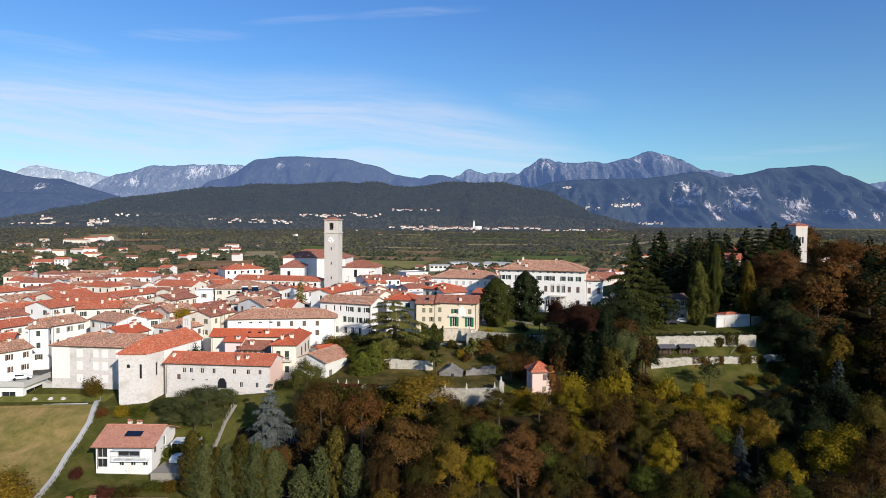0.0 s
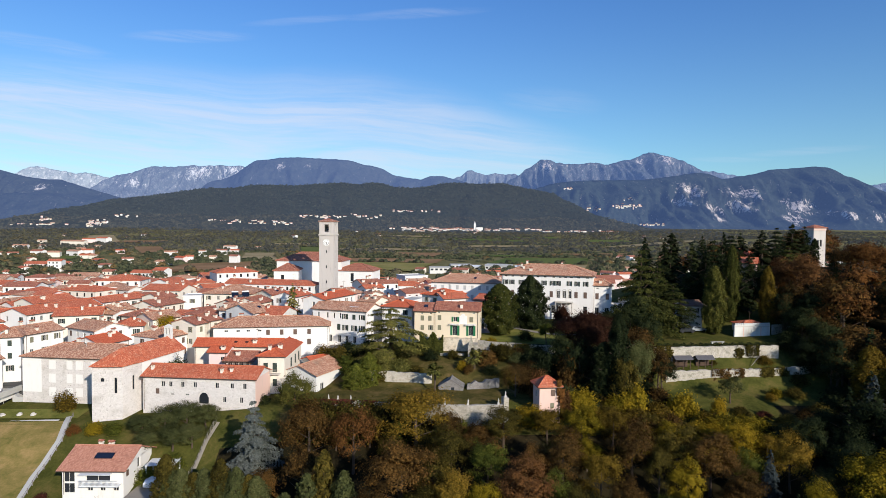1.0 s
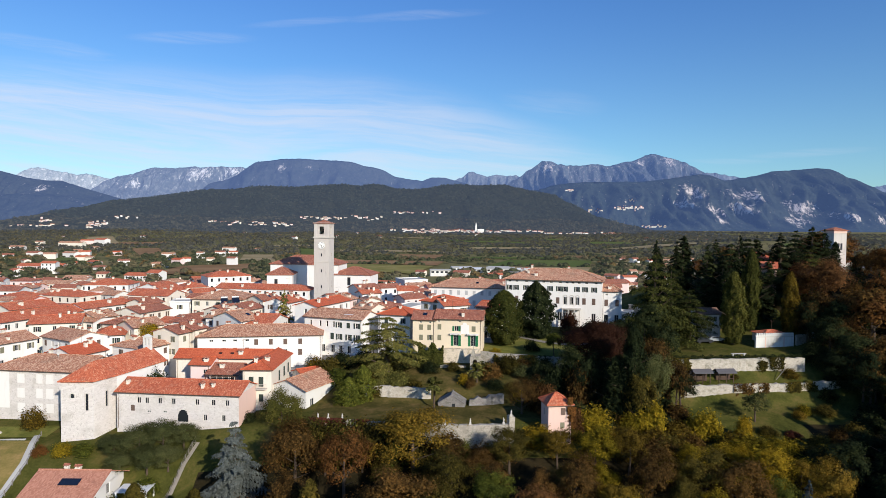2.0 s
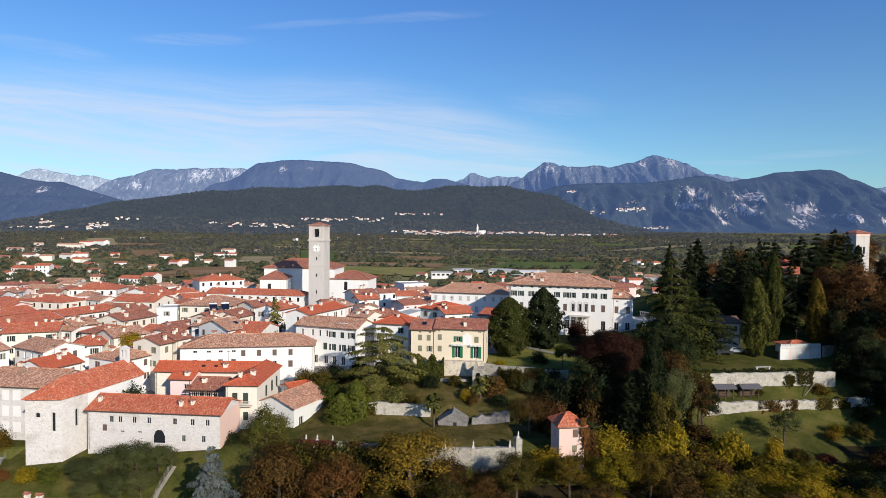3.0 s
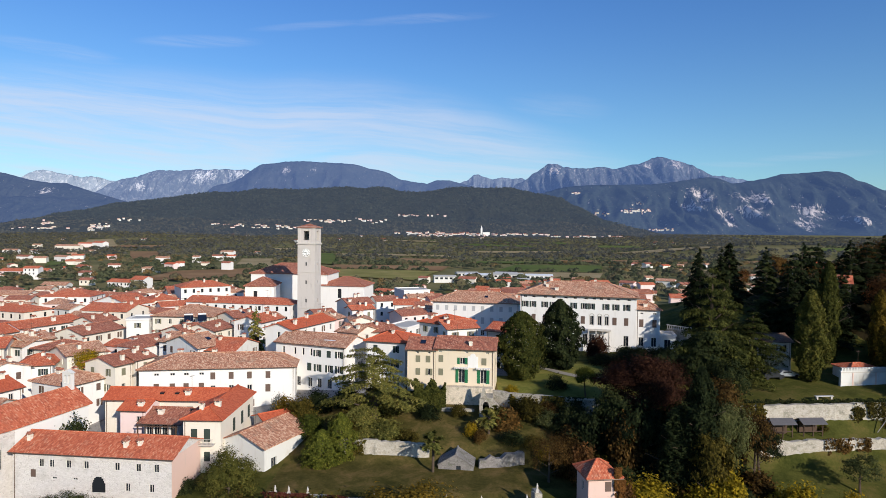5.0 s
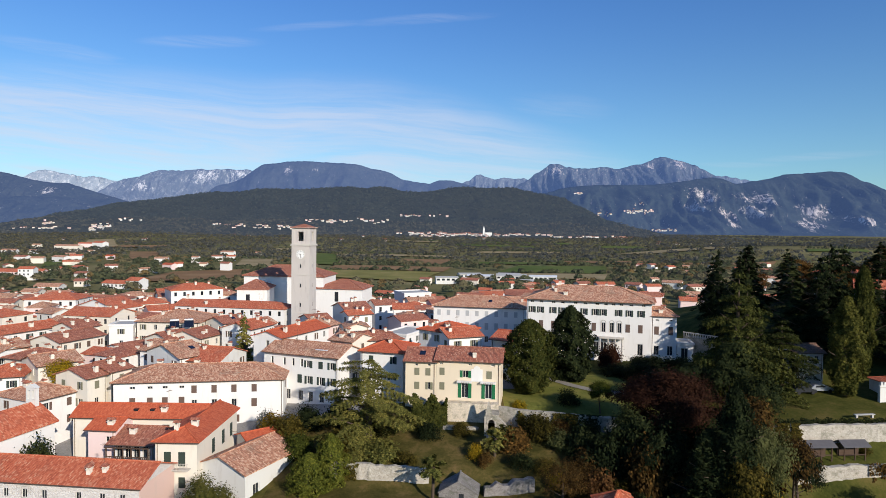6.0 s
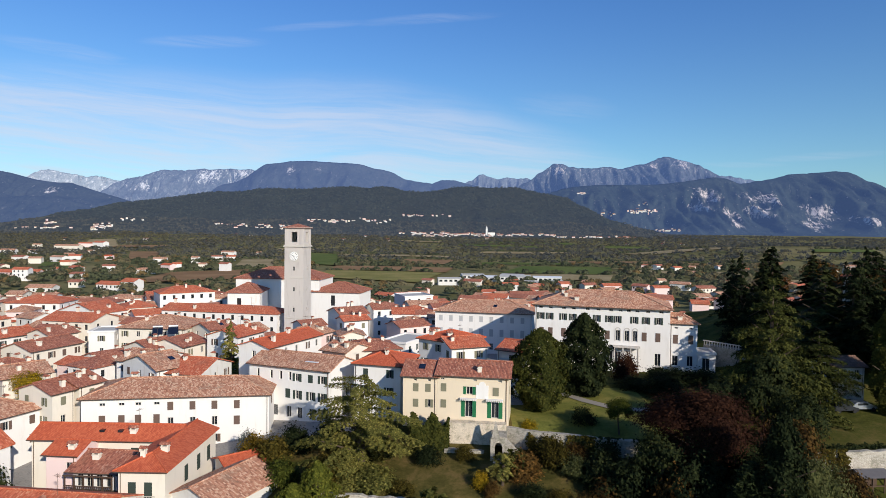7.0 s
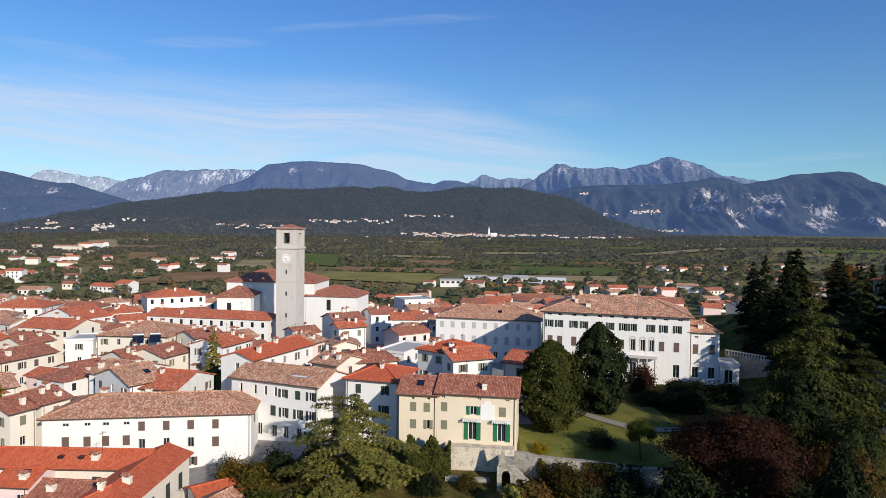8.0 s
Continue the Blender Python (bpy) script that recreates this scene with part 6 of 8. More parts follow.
tree("column", -18.9, 145.0, 6.6, 5.4, L_GREEN, 4, -3.6, wide=3.2, leaves_n=9000, leaf=0.24, fat=0.75)
tree("column", -16.3, 147.2, 8.6, 5.0, L_GREEN, 5, -3.6, wide=2.6, leaves_n=9000, leaf=0.22, fat=0.75)
tree("broad", -30.2, 136.2, 9.6, 8.2, L_IVY, 6, -7.2, leaves_n=12000, leaf=0.19, ragged=0.35)
tree("broad", 15.6, 140.0, 8.6, 6.6, L_UMBER, 2, -3.8, leaves_n=5200, leaf=0.15, ragged=0.3)
# conifers and ivy-clad trees of the park, front to back
PARK_A = (("cedar", 50.6, 167.5, 22.8, 19.5, L_PARK, 2), ("cedar", 62.0, 188, 17.0, 14.0, L_PARK, 6), ("cedar", 60.5, 172, 13.0, 16.0, L_PARK, 1), ("fir", 65.5, 211, 22.4, 9.5, L_DARK, 4), ("fir", 76.0, 222, 17.5, 10.0, L_DARK, 1), ("cedar", 75.6, 196, 19.2, 12.5, L_FIRGREY, 3), ("column", 69.5, 168, 17.1, 5.0, L_IVY, 1),
    ("column", 77.5, 176, 20.2, 4.0, L_IVY, 2), ("column", 84.1, 170, 16.0, 3.7, L_OLIVE, 3), ("fir", 85.9, 200, 17.3, 7.3, L_DARK, 5), ("fir", 74.9, 186, 17.0, 10.2, L_DARK, 1),
    ("fir", 89.6, 190, 13.4, 10.4, L_DARK, 2), ("fir", 98.2, 215, 14.4, 9.8, L_DARK, 3), ("fir", 100.2, 205, 14.8, 10.1, L_DARK, 4), ("cedar", 105.3, 206, 15.7, 11.3, L_DARK, 5),
    ("fir", 111.5, 208, 15.8, 11.4, L_DARK, 0), ("fir", 118.8, 214, 13.8, 8.6, L_DARK, 1), ("cedar", 100.4, 190, 14.6, 10.4, L_CEDAR, 1))
PARK_B = (("broad", 97.4, 180, 14.2, 13.2, L_BROWN, 4), ("broad", 119.2, 186, 14.5, 14.3, L_RUST, 5), ("fir", 126.9, 184, 14.8, 9.4, L_DARK, 2), ("cedar", 115.1, 192, 7.3, 8.8, L_DARK, 3),
    ("broad", 101.8, 172, 7.8, 11.0, L_UMBER, 2), ("broad", 105.4, 164, 7.2, 12.0, L_UMBER, 1), ("broad", 115.0, 166, 8.6, 10.6, L_UMBER, 3), ("broad", 85.5, 150, 8.1, 11.0, L_DARK, 6),
    ("broad", 88.7, 174, 5.3, 7.9, L_UMBER, 0), ("broad", 90.8, 166, 6.6, 7.6, L_DARK, 0), ("column", 87.7, 136, 13.5, 5.7, L_OLIVE, 4), ("broad", 98.0, 140, 10.7, 7.7, L_LIME, 2),
    ("broad", 90.2, 146, 7.8, 8.0, L_DARK, 5), ("cedar", 48.5, 168, 10.5, 11.0, L_PARK, 4))
for kind, x, y, h, wd, mat, v in PARK_A + PARK_B:
    more = {"cedar": {"pads": 70, "leaves_n": 26000, "leaf": 0.13, "taper": 0.7}, "column": {"wide": 1.4, "leaves_n": 15000, "leaf": 0.15}, "fir": {"leaves_n": 10000, "leaf": 0.2}, "broad": {"leaves_n": 9000, "leaf": 0.19, "ragged": 0.5}}[kind]
    tree(kind, x, y, h, wd, mat, v, group="park trees", **more)
tree("column", 122.5, 214.5, 9.5, 2.6, L_DARK, 5)
tree("fir", 118.5, 209.0, 7.5, 5.0, L_DARK, 2, leaves_n=4200, leaf=0.32)
tree("fir", 127.5, 212.0, 6.0, 4.5, L_DARK, 3, leaves_n=4200, leaf=0.32)
for x, y, h, wd, kind in ((73, 192, 19, 11, "fir"), (79, 191, 19, 14, "cedar"), (83, 184, 15, 10, "fir"), (78, 222, 19, 11, "fir"), (90, 204, 15, 12, "cedar"), (73, 232, 17, 10, "fir"), (84, 236, 16, 9, "fir"), (91, 228, 14, 9, "fir")):
    tree(kind, x, y, h, wd, L_DARK, int(x) % 6, group="park conifers")
# hill wood, lower where the castle tower shows
for k in range(215):
    x, y = rnd.uniform(88, 195), rnd.uniform(122, 258)
    side = x / y
    h = rnd.uniform(9, 16)
    room = 33.0 - (rnd.uniform(18, 70) if not 0.54 < side < 0.595 else rnd.uniform(66, 95)) / 1095.0 * y - ground_z(x, y)
    if y < 218 or side < 0.54 or side > 0.595:
        h = min(h, room)
    if h < 5 or x < 92 and y < 172 or math.hypot(x - 127, y - 221) < 6 or (76 < x < 96 and 186 < y < 202) or (side < 0.52 and y < 180 and y > 158):
        continue
    kind, mat = rnd.choice([("fir", L_DARK), ("fir", L_DARK), ("broad", L_DARK), ("broad", L_BROWN), ("broad", L_UMBER), ("fir", L_DARK), ("broad", L_UMBER), ("broad", L_RUST)])
    tree(kind, x, y, h, h * (0.5 if kind == "fir" else 0.9), mat, rnd.randrange(6), group="trees of the castle wood", **({"leaves_n": 3000, "leaf": 0.32} if kind == "broad" else {"leaves_n": 2200, "leaf": 0.42}))
# wood below the gardens: single trees that stand out, then the mass between them
WOOD_A = ((-24.1, 121.2, 10.4, 9.3, L_UMBER), (-4.7, 124.2, 10.0, 12.3, L_OLIVE), (-6.9, 108.5, 10.5, 10.7, L_UMBER), (1.7, 115.0, 9.0, 7.4, L_MOSS),
    (7.9, 111.8, 8.5, 6.7, L_GREEN), (13.3, 104.0, 10.0, 8.7, L_BROWN), (11.6, 123.8, 6.5, 7.2, L_MOSS), (20.7, 112.5, 8.9, 6.8, L_UMBER),
    (1.6, 104.5, 9.0, 6.7, L_OLIVE), (-3.5, 101.8, 8.5, 6.1, L_MOSS), (6.4, 103.0, 8.5, 5.3, L_LIME), (20.3, 100.2, 8.9, 7.3, L_MOSS),
    (32.5, 113.8, 9.0, 7.3, L_UMBER), (35.7, 110.2, 8.1, 4.8, L_MOSS))
WOOD_B = ((39.0, 106.8, 7.5, 4.9, L_LIME), (44.5, 111.0, 8.5, 7.9, L_UMBER), (57.6, 110.8, 8.0, 6.1, L_OLIVE), (56.1, 99.5, 8.1, 5.3, L_LIME),
    (64.5, 101.2, 10.9, 9.1, L_LIME), (25.9, 108.5, 8.5, 5.9, L_OLIVE), (-9.4, 100.8, 9.1, 5.5, L_UMBER), (28.9, 102.8, 8.0, 5.6, L_UMBER),
    (19.9, 124.8, 5.9, 5.7, L_OLIVE), (47.4, 104.8, 7.0, 5.7, L_UMBER), (26.0, 123.5, 6.6, 6.8, L_LIME), (31.6, 123.2, 6.6, 6.3, L_OLIVE),
    (67.5, 95.5, 11.0, 6.1, L_UMBER), (75.3, 107.0, 12.0, 6.8, L_MOSS))
GOLD = ((17.4, 129.8, 4.5, 5.5, L_YELLOW), (27.9, 133.8, 5.6, 6.1, L_LIME), (38.6, 133.8, 7.6, 5.6, L_LIME), (43.0, 131.8, 4.5, 4.8, L_OLIVE),
    (48.4, 133.5, 6.0, 5.6, L_LIME), (55.9, 133.8, 5.4, 2.9, L_YELLOW), (52.9, 127.8, 5.0, 7.7, L_LIME), (59.1, 126.0, 5.0, 6.4, L_LIME),
    (31.6, 129.8, 4.2, 5.2, L_OLIVE), (48.8, 125.0, 4.4, 5.7, L_YELLOW), (41.9, 123.5, 4.6, 5.0, L_LIME), (60.2, 120.0, 5.1, 5.5, L_LIME),
    (38.1, 130.0, 4.2, 5.2, L_OLIVE), (34.8, 133.8, 4.9, 4.9, L_LIME), (23.0, 133.0, 4.0, 4.9, L_MOSS), (53.2, 120.5, 4.6, 5.1, L_OLIVE))
WOOD_TREES = []
for x, y, h, wd, mat in WOOD_A + WOOD_B:
    WOOD_TREES.append((x, y))
    tree("broad", x, y, h * 1.08, wd * 1.06, mat, len(WOOD_TREES) % 9, group="trees of the lower wood", leaves_n=10500, leaf=0.20, ragged=0.5, squat=1.22)
for x, y, h, wd, mat in GOLD:
    tree("bush", x, y, h, wd * 1.1, mat, int(x) % 5, group="golden thicket", leaves_n=4600, leaf=0.27)
for _ in range(9000):
    if len(WOOD_TREES) >= 150:
        break
    x, y = rnd.uniform(-40, 118), rnd.uniform(86, 125)
    if (x > 62 and y < 97) or (x < -24 and y > 112) or (14 < x < 28 and y > 118) or (-52 < x < -8 and y < 109) or (x > 80 and y > 119) or any(math.hypot(x - p, y - q) < 5.4 for p, q in WOOD_TREES) or math.hypot(x + 15.6, y - 119) < 6 or math.hypot(x + 15.6, y - 111) < 5:
        continue
    WOOD_TREES.append((x, y))
    mat = rnd.choice([L_OLIVE, L_MOSS, L_UMBER, L_GREEN, L_UMBER, L_MOSS, L_UMBER])
    # near-black leaves here stand in for the shadow over this corner
    if x > 58 and y > 103:
        mat = L_DARK
    elif 25 < x < 62 and y > 115:
        mat = rnd.choice([L_LIME, L_YELLOW, L_OLIVE, L_LIME])
    h = rnd.uniform(4.5, 6.5) if y > 117 else rnd.uniform(6.5, 9.5)
    tree("broad", x, y, h * (1.3 if x > 70 else 1), max(5.6, h * rnd.uniform(0.72, 0.98)), mat, rnd.randrange(9), group="trees of the lower wood", leaves_n=7000, leaf=0.22, ragged=0.5, squat=1.22)
for k in range(70):
    x, y = rnd.uniform(25, 66), rnd.uniform(118, 133)
    h = rnd.uniform(2.6, 5.0) if y < 129 else rnd.uniform(1.6, 3.0)
    tree("bush", x, y, h, h * rnd.uniform(0.9, 1.3), rnd.choice([L_YELLOW, L_LIME, L_OLIVE, L_LIME, L_UMBER, L_MOSS, L_OLIVE]), k % 5, None, group="golden thicket", leaves_n=2800, leaf=0.28)
for x, y, h, wd, mat in ((52.5, 107.5, 9.6, 3.9, L_SPRUCE), (80.5, 124.5, 13.5, 6.2, L_SPRUCE), (51.5, 98.0, 9.0, 4.6, L_DARK), (55.0, 96.5, 8.5, 4.4, L_DARK), (94, 120, 10, 6, L_DARK), (104, 128, 10, 6, L_DARK), (100, 112, 10, 6, L_DARK), (112, 120, 11, 6, L_DARK), (72.5, 119, 13, 7, L_DARK), (69, 114, 11, 6, L_DARK), (74, 112.5, 12, 6, L_DARK), (77, 119, 13, 6, L_DARK), (83, 129, 12, 6, L_DARK)):
    tree("fir", x, y, h, wd, mat, int(x) % 5, leaves_n=4200, leaf=0.32)
# russet tree, silver cedar, evergreen screen
tree("broad", -15.6, 119.0, 11.6, 8.6, L_RUST, 7, None, leaves_n=4600, leaf=0.21, ragged=0.3)
tree("cedar", -34.0, 121.0, 14.0, 12.5, L_SILVER, 6, None, pads=70, leaves_n=22000, leaf=0.15, taper=0.8, low=0.8)
for k in range(11):
    tree("column", -45.0 + k * 1.6 + rnd.uniform(-0.3, 0.3), 109.5 - 0.25 * k + rnd.uniform(-0.8, 0.8), rnd.uniform(8.6, 11.8), rnd.uniform(3.2, 4.4), L_SAGE if k % 3 else L_MOSS, k % 7, None, wide=1.5, leaves_n=11000, leaf=0.15, group="evergreen screen")
for x, y, h in ((-18.5, 107, 12.5), (-21.0, 106, 9.5), (-15.0, 105, 10.5), (-24, 104, 8)):
    tree("column", x, y, h, 3.6, L_SAGE if h < 12 else L_MOSS, int(h), None, wide=1.6, leaves_n=2600, leaf=0.32)
tree("bush", -76.0, 106.0, 7.0, 9.0, L_OLIVE, 3, None, leaves_n=5000, leaf=0.2)
# olive grove under the farm range
for x, y, h, wd in ((-58.5, 130.0, 4.6, 6.0), (-54.5, 131.0, 5.4, 6.5), (-50.5, 131.5, 6.0, 6.5), (-46.8, 131.8, 5.2, 5.5), (-56.0, 127.0, 4.6, 5.5), (-51.5, 127.5, 5.2, 6.0), (-48.0, 128.0, 4.8, 5.5), (-60.5, 132.2, 3.2, 4.0)):
    tree("broad", x, y, h, wd, L_SAGE, int(-x) % 3, None, group="olive grove", leaves_n=15000, leaf=0.17, ragged=0.5)
# garden shrubs: x, y, height, width, leaf, base
GARDEN_LOW = ((-6.0, 150.5, 2.2, 3.5, L_MOSS, None), (-2.5, 157.5, 3.0, 4.0, L_DARK, None), (2.5, 158.5, 2.4, 3.0, L_MOSS, None), (4.5, 151.5, 2.6, 2.4, L_YELLOW, None), (6.0, 149.5, 2.4, 2.4, L_UMBER, None), (-9.5, 152.0, 3.0, 6.0, L_CEDAR, None), (-16.5, 153.5, 3.6, 6.5, L_MOSS, None), (11.0, 148.8, 2.6, 4.0, L_DARK, None), (14.5, 148.5, 2.4, 3.4, L_MOSS, None), (16.0, 146.0, 3.4, 3.2, L_LIME, None), (13.5, 158.5, 3.4, 4.5, L_MOSS, None), (18.0, 157.0, 3.0, 4.5, L_UMBER, None), (22.0, 155.0, 3.6, 5.0, L_DARK, None), (23.5, 148.0, 7.5, 5.5, L_DARK, None), (27.5, 144.0, 9.5, 6.0, L_UMBER, None), (20.5, 151.5, 5.2, 4.6, L_DARK, None))
GARDEN = ((-22.5, 152.8, 4.4, 4.6, L_GREEN, None), (-25.5, 158.5, 5.2, 5.5, L_MOSS, None), (-28.5, 161.0, 4.6, 4.5, L_OLIVE, None), (-30.5, 163.0, 4.2, 3.2, L_SILVER, None), (-23.0, 162.5, 4.4, 5.0, L_DARK, None), (-18.0, 164.0, 4.2, 5.5, L_DARK, None),
          (10.2, 154.0, 4.0, 5.8, L_UMBER, None), (15.0, 156.2, 4.4, 4.6, L_MOSS, None), (17.4, 154.0, 3.2, 4.0, L_SAGE, None), (19.0, 143.5, 6.0, 6.0, L_UMBER, None), (20.5, 140.5, 6.6, 4.4, L_BROWN, None), (24.5, 132.0, 6.2, 3.0, L_BROWN, -4.5))
MEADOW_SIDE = ((-73.0, 131.5, 2.4, 2.6, L_RUST, None), (-68.6, 131.5, 2.6, 4.0, L_LIME, None), (-65.0, 131.5, 2.4, 4.0, L_GREEN, None), (-69.0, 115.0, 2.2, 2.6, L_CRIMSON, -15.2), (-60.5, 109.5, 2.6, 3.8, L_CRIMSON, -16.6), (-60.0, 117.4, 1.4, 2.0, L_CRIMSON, -14.8), (-50.0, 124.5, 3.2, 4.0, L_GREEN, None),
          (-53.0, 112.0, 2.0, 3.6, L_GREEN, -16.2), (-49.5, 112.0, 2.6, 4.0, L_OLIVE, -16.4), (-53.6, 121.2, 3.4, 4.2, L_GREEN, -14.2), (-64.0, 109.5, 2.0, 5.0, L_GREEN, -16.8), (-57.0, 110.0, 2.2, 5.0, L_MOSS, -16.8))
# dark shrubs: some real planting, some standing in for shade on the court
FORECOURT = ((36.5, 199.0, 5.6, 5.0, L_COPPER, None), (42.5, 197.5, 2.8, 4.5, L_DARK, None), (42.0, 190.0, 3.4, 8.0, L_DARK, None), (48.5, 190.0, 3.6, 8.0, L_DARK, None), (35.5, 189.0, 2.4, 6.5, L_DARK, None), (39.0, 184.0, 3.2, 7.0, L_DARK, None), (45.0, 195.5, 2.6, 6.0, L_DARK, None), (21.0, 166.0, 3.2, 3.8, L_DARK, None), (12.6, 165.0, 1.6, 2.4, L_LIME, None))
TERRACES = ((50.0, 149.5, 2.6, 3.5, L_MOSS, -1.6), (70.5, 141.5, 2.0, 2.6, L_OLIVE, -3.6), (72.5, 143.5, 2.6, 3.2, L_LIME, -3.4), (76.5, 143.0, 2.4, 4.0, L_MOSS, -3.2), (66.0, 135.5, 1.3, 3.2, L_CRIMSON, -5.2), (61.5, 136.0, 2.2, 4.0, L_MOSS, -5.2), (68.5, 131.5, 3.0, 4.5, L_MOSS, None), (73.0, 132.5, 3.4, 5.0, L_UMBER, None), (77.0, 134.5, 3.2, 5.0, L_MOSS, None), (81.0, 136.5, 4.0, 5.5, L_DARK, None), (70.5, 128.0, 3.6, 5.0, L_UMBER, None), (75.5, 129.0, 4.2, 5.5, L_DARK, None), (84.5, 141.0, 4.0, 6.0, L_DARK, None), (80.0, 148.0, 3.2, 4.5, L_MOSS, -2.0), (84.0, 151.0, 4.0, 6.0, L_DARK, 0.0), (83.0, 157.0, 5.0, 6.0, L_DARK, 4.5), (74.5, 152.6, 2.6, 4.0, L_OLIVE, 1.8), (62.5, 151.6, 1.2, 2.0, L_MOSS, 1.8))
YARDS = ((-60.0, 148.8, 7.2, 5.0, L_DARK, -3.6), (-50.5, 147.6, 3.2, 3.0, L_GREEN, -3.8), (-37.0, 138.6, 3.0, 3.6, L_DARK, -5.2), (-25.0, 136.2, 2.6, 3.4, L_MOSS, -5.4), (-24.0, 133.6, 3.0, 3.0, L_OLIVE, -6.4), (-80.0, 140.0, 5.0, 4.4, L_OLIVE, -6.8), (35.5, 196.0, 4.6, 4.0, L_COPPER, 3.2))
for i, (x, y, h, wd, mat, b) in enumerate(GARDEN + GARDEN_LOW + FORECOURT + MEADOW_SIDE + TERRACES + YARDS):
    tree("bush", x, y, h, wd, mat, i % 5, b, group="garden shrubs", leaves_n=2600 if wd < 4.6 else 3600, leaf=0.28)
for k in range(46):
    x, y = rnd.uniform(21, 48), rnd.uniform(131, 160)
    if 15 < x < 27 and 127 < y < 137 or (x < 22 and y > 156):
        continue
    h = rnd.uniform(2.0, 4.8)
    tree("bush", x, y, h, h * 1.25, rnd.choice([L_MOSS, L_DARK, L_DARK, L_UMBER, L_DARK]), k % 5, None, group="garden shrubs", leaves_n=2600)
for k in range(26):
    x = -26 + k * 1.5 + rnd.uniform(-0.5, 0.5)
    h = rnd.uniform(7.0, 8.8) if x < -4 else rnd.uniform(3.6, 5.2)
    tree("bush", x, 128.6 - 0.04 * (x + 24) + rnd.uniform(-0.7, 0.5), h, h * 0.85, rnd.choice([L_MOSS, L_GREEN, L_UMBER, L_CRIMSON if x < -12 else L_UMBER, L_MOSS]), k % 5, -8.2, group="thicket under the parapet", leaves_n=2800, leaf=0.28)
for k in range(16):
    x, y = rnd.uniform(86, 92), rnd.uniform(140, 168)
    tree("broad", x, y, rnd.uniform(7, 12), rnd.uniform(6, 9), rnd.choice([L_DARK, L_UMBER]), k % 6, None, group="trees of the castle wood")
for x, y in ((39, 142), (43, 145), (46, 141), (44, 149), (38, 147), (48, 154), (45, 159), (41, 163), (49, 165), (30, 144), (27, 148)):
    tree("broad", x, y, rnd.uniform(8, 12), rnd.uniform(6.5, 9), rnd.choice([L_DARK, L_DARK, L_UMBER]), int(x) % 6, None, group="park trees")
# town trees between the roofs
tree("fir", -45.2, 196.0, 15.0, 6.5, L_CEDAR, 3, 0.5)
tree("broad", -75.5, 178.5, 8.0, 6.0, L_YELLOW, 2, 0.6)
tree("broad", -91.0, 290.0, 9.0, 7.0, L_DARK, 3)
# ivy-grown screen beside the yellow house
hedge = thing("ivy_hedge", "tall ivy-grown hedge on the terrace", "hedge")
g = np.random.default_rng(9)
p = np.stack([g.uniform(-5.5, 0.2, 5200), 161.5 + g.uniform(-0.8, 0.8, 5200), g.uniform(0.2, 7.2, 5200)], axis=1)
p[:, 2] = 0.2 + (p[:, 2] - 0.2) * (0.86 + 0.14 * np.sin(p[:, 0] * 2.1))
link("foliage", leaf_mesh("foliage", p, np.stack([g.normal(size=5200) * 0.5, np.full(5200, -1.0), g.normal(size=5200) * 0.6 + 0.4], axis=1), g.uniform(0.2, 0.42, 5200), L_IVY, g), hedge)


def palm(x, y, h):
    top = thing("palm", "small fan palm with a shaggy trunk", "palm", pose(x, y, ground_z(x, y)))
    part("trunk", tube(bmesh.new(), (0, 0, -0.3), (0.1, 0, h * 0.75), 0.22, 0.18, 8), BARK, top)
    rng = np.random.default_rng(int(abs(x) * 10) + 5)
    pts, nr = [], []
    for k in range(34):
        a, el = rng.uniform(0, 6.283), rng.uniform(-0.7, 1.3)
        for i in range(26):
            f = rng.uniform(0.3, 1.0)
            r = 1.9 * f
            pts.append((math.cos(a) * math.cos(el) * r + rng.normal() * 0.12, math.sin(a) * math.cos(el) * r + rng.normal() * 0.12, h * 0.75 + math.sin(el) * r - 0.35 * f * f))
            nr.append((math.cos(a) * 0.4, math.sin(a) * 0.4, 1.0))
    link("fronds", leaf_mesh("fronds", np.array(pts), np.array(nr) + rng.normal(size=(len(pts), 3)) * 0.3, rng.uniform(0.2, 0.4, len(pts)), L_CEDAR, rng, 2.2), top)


palm(-1.5, 142.6, 6.2)
palm(7.5, 152.0, 3.6)
palm(9.2, 153.5, 3.2)

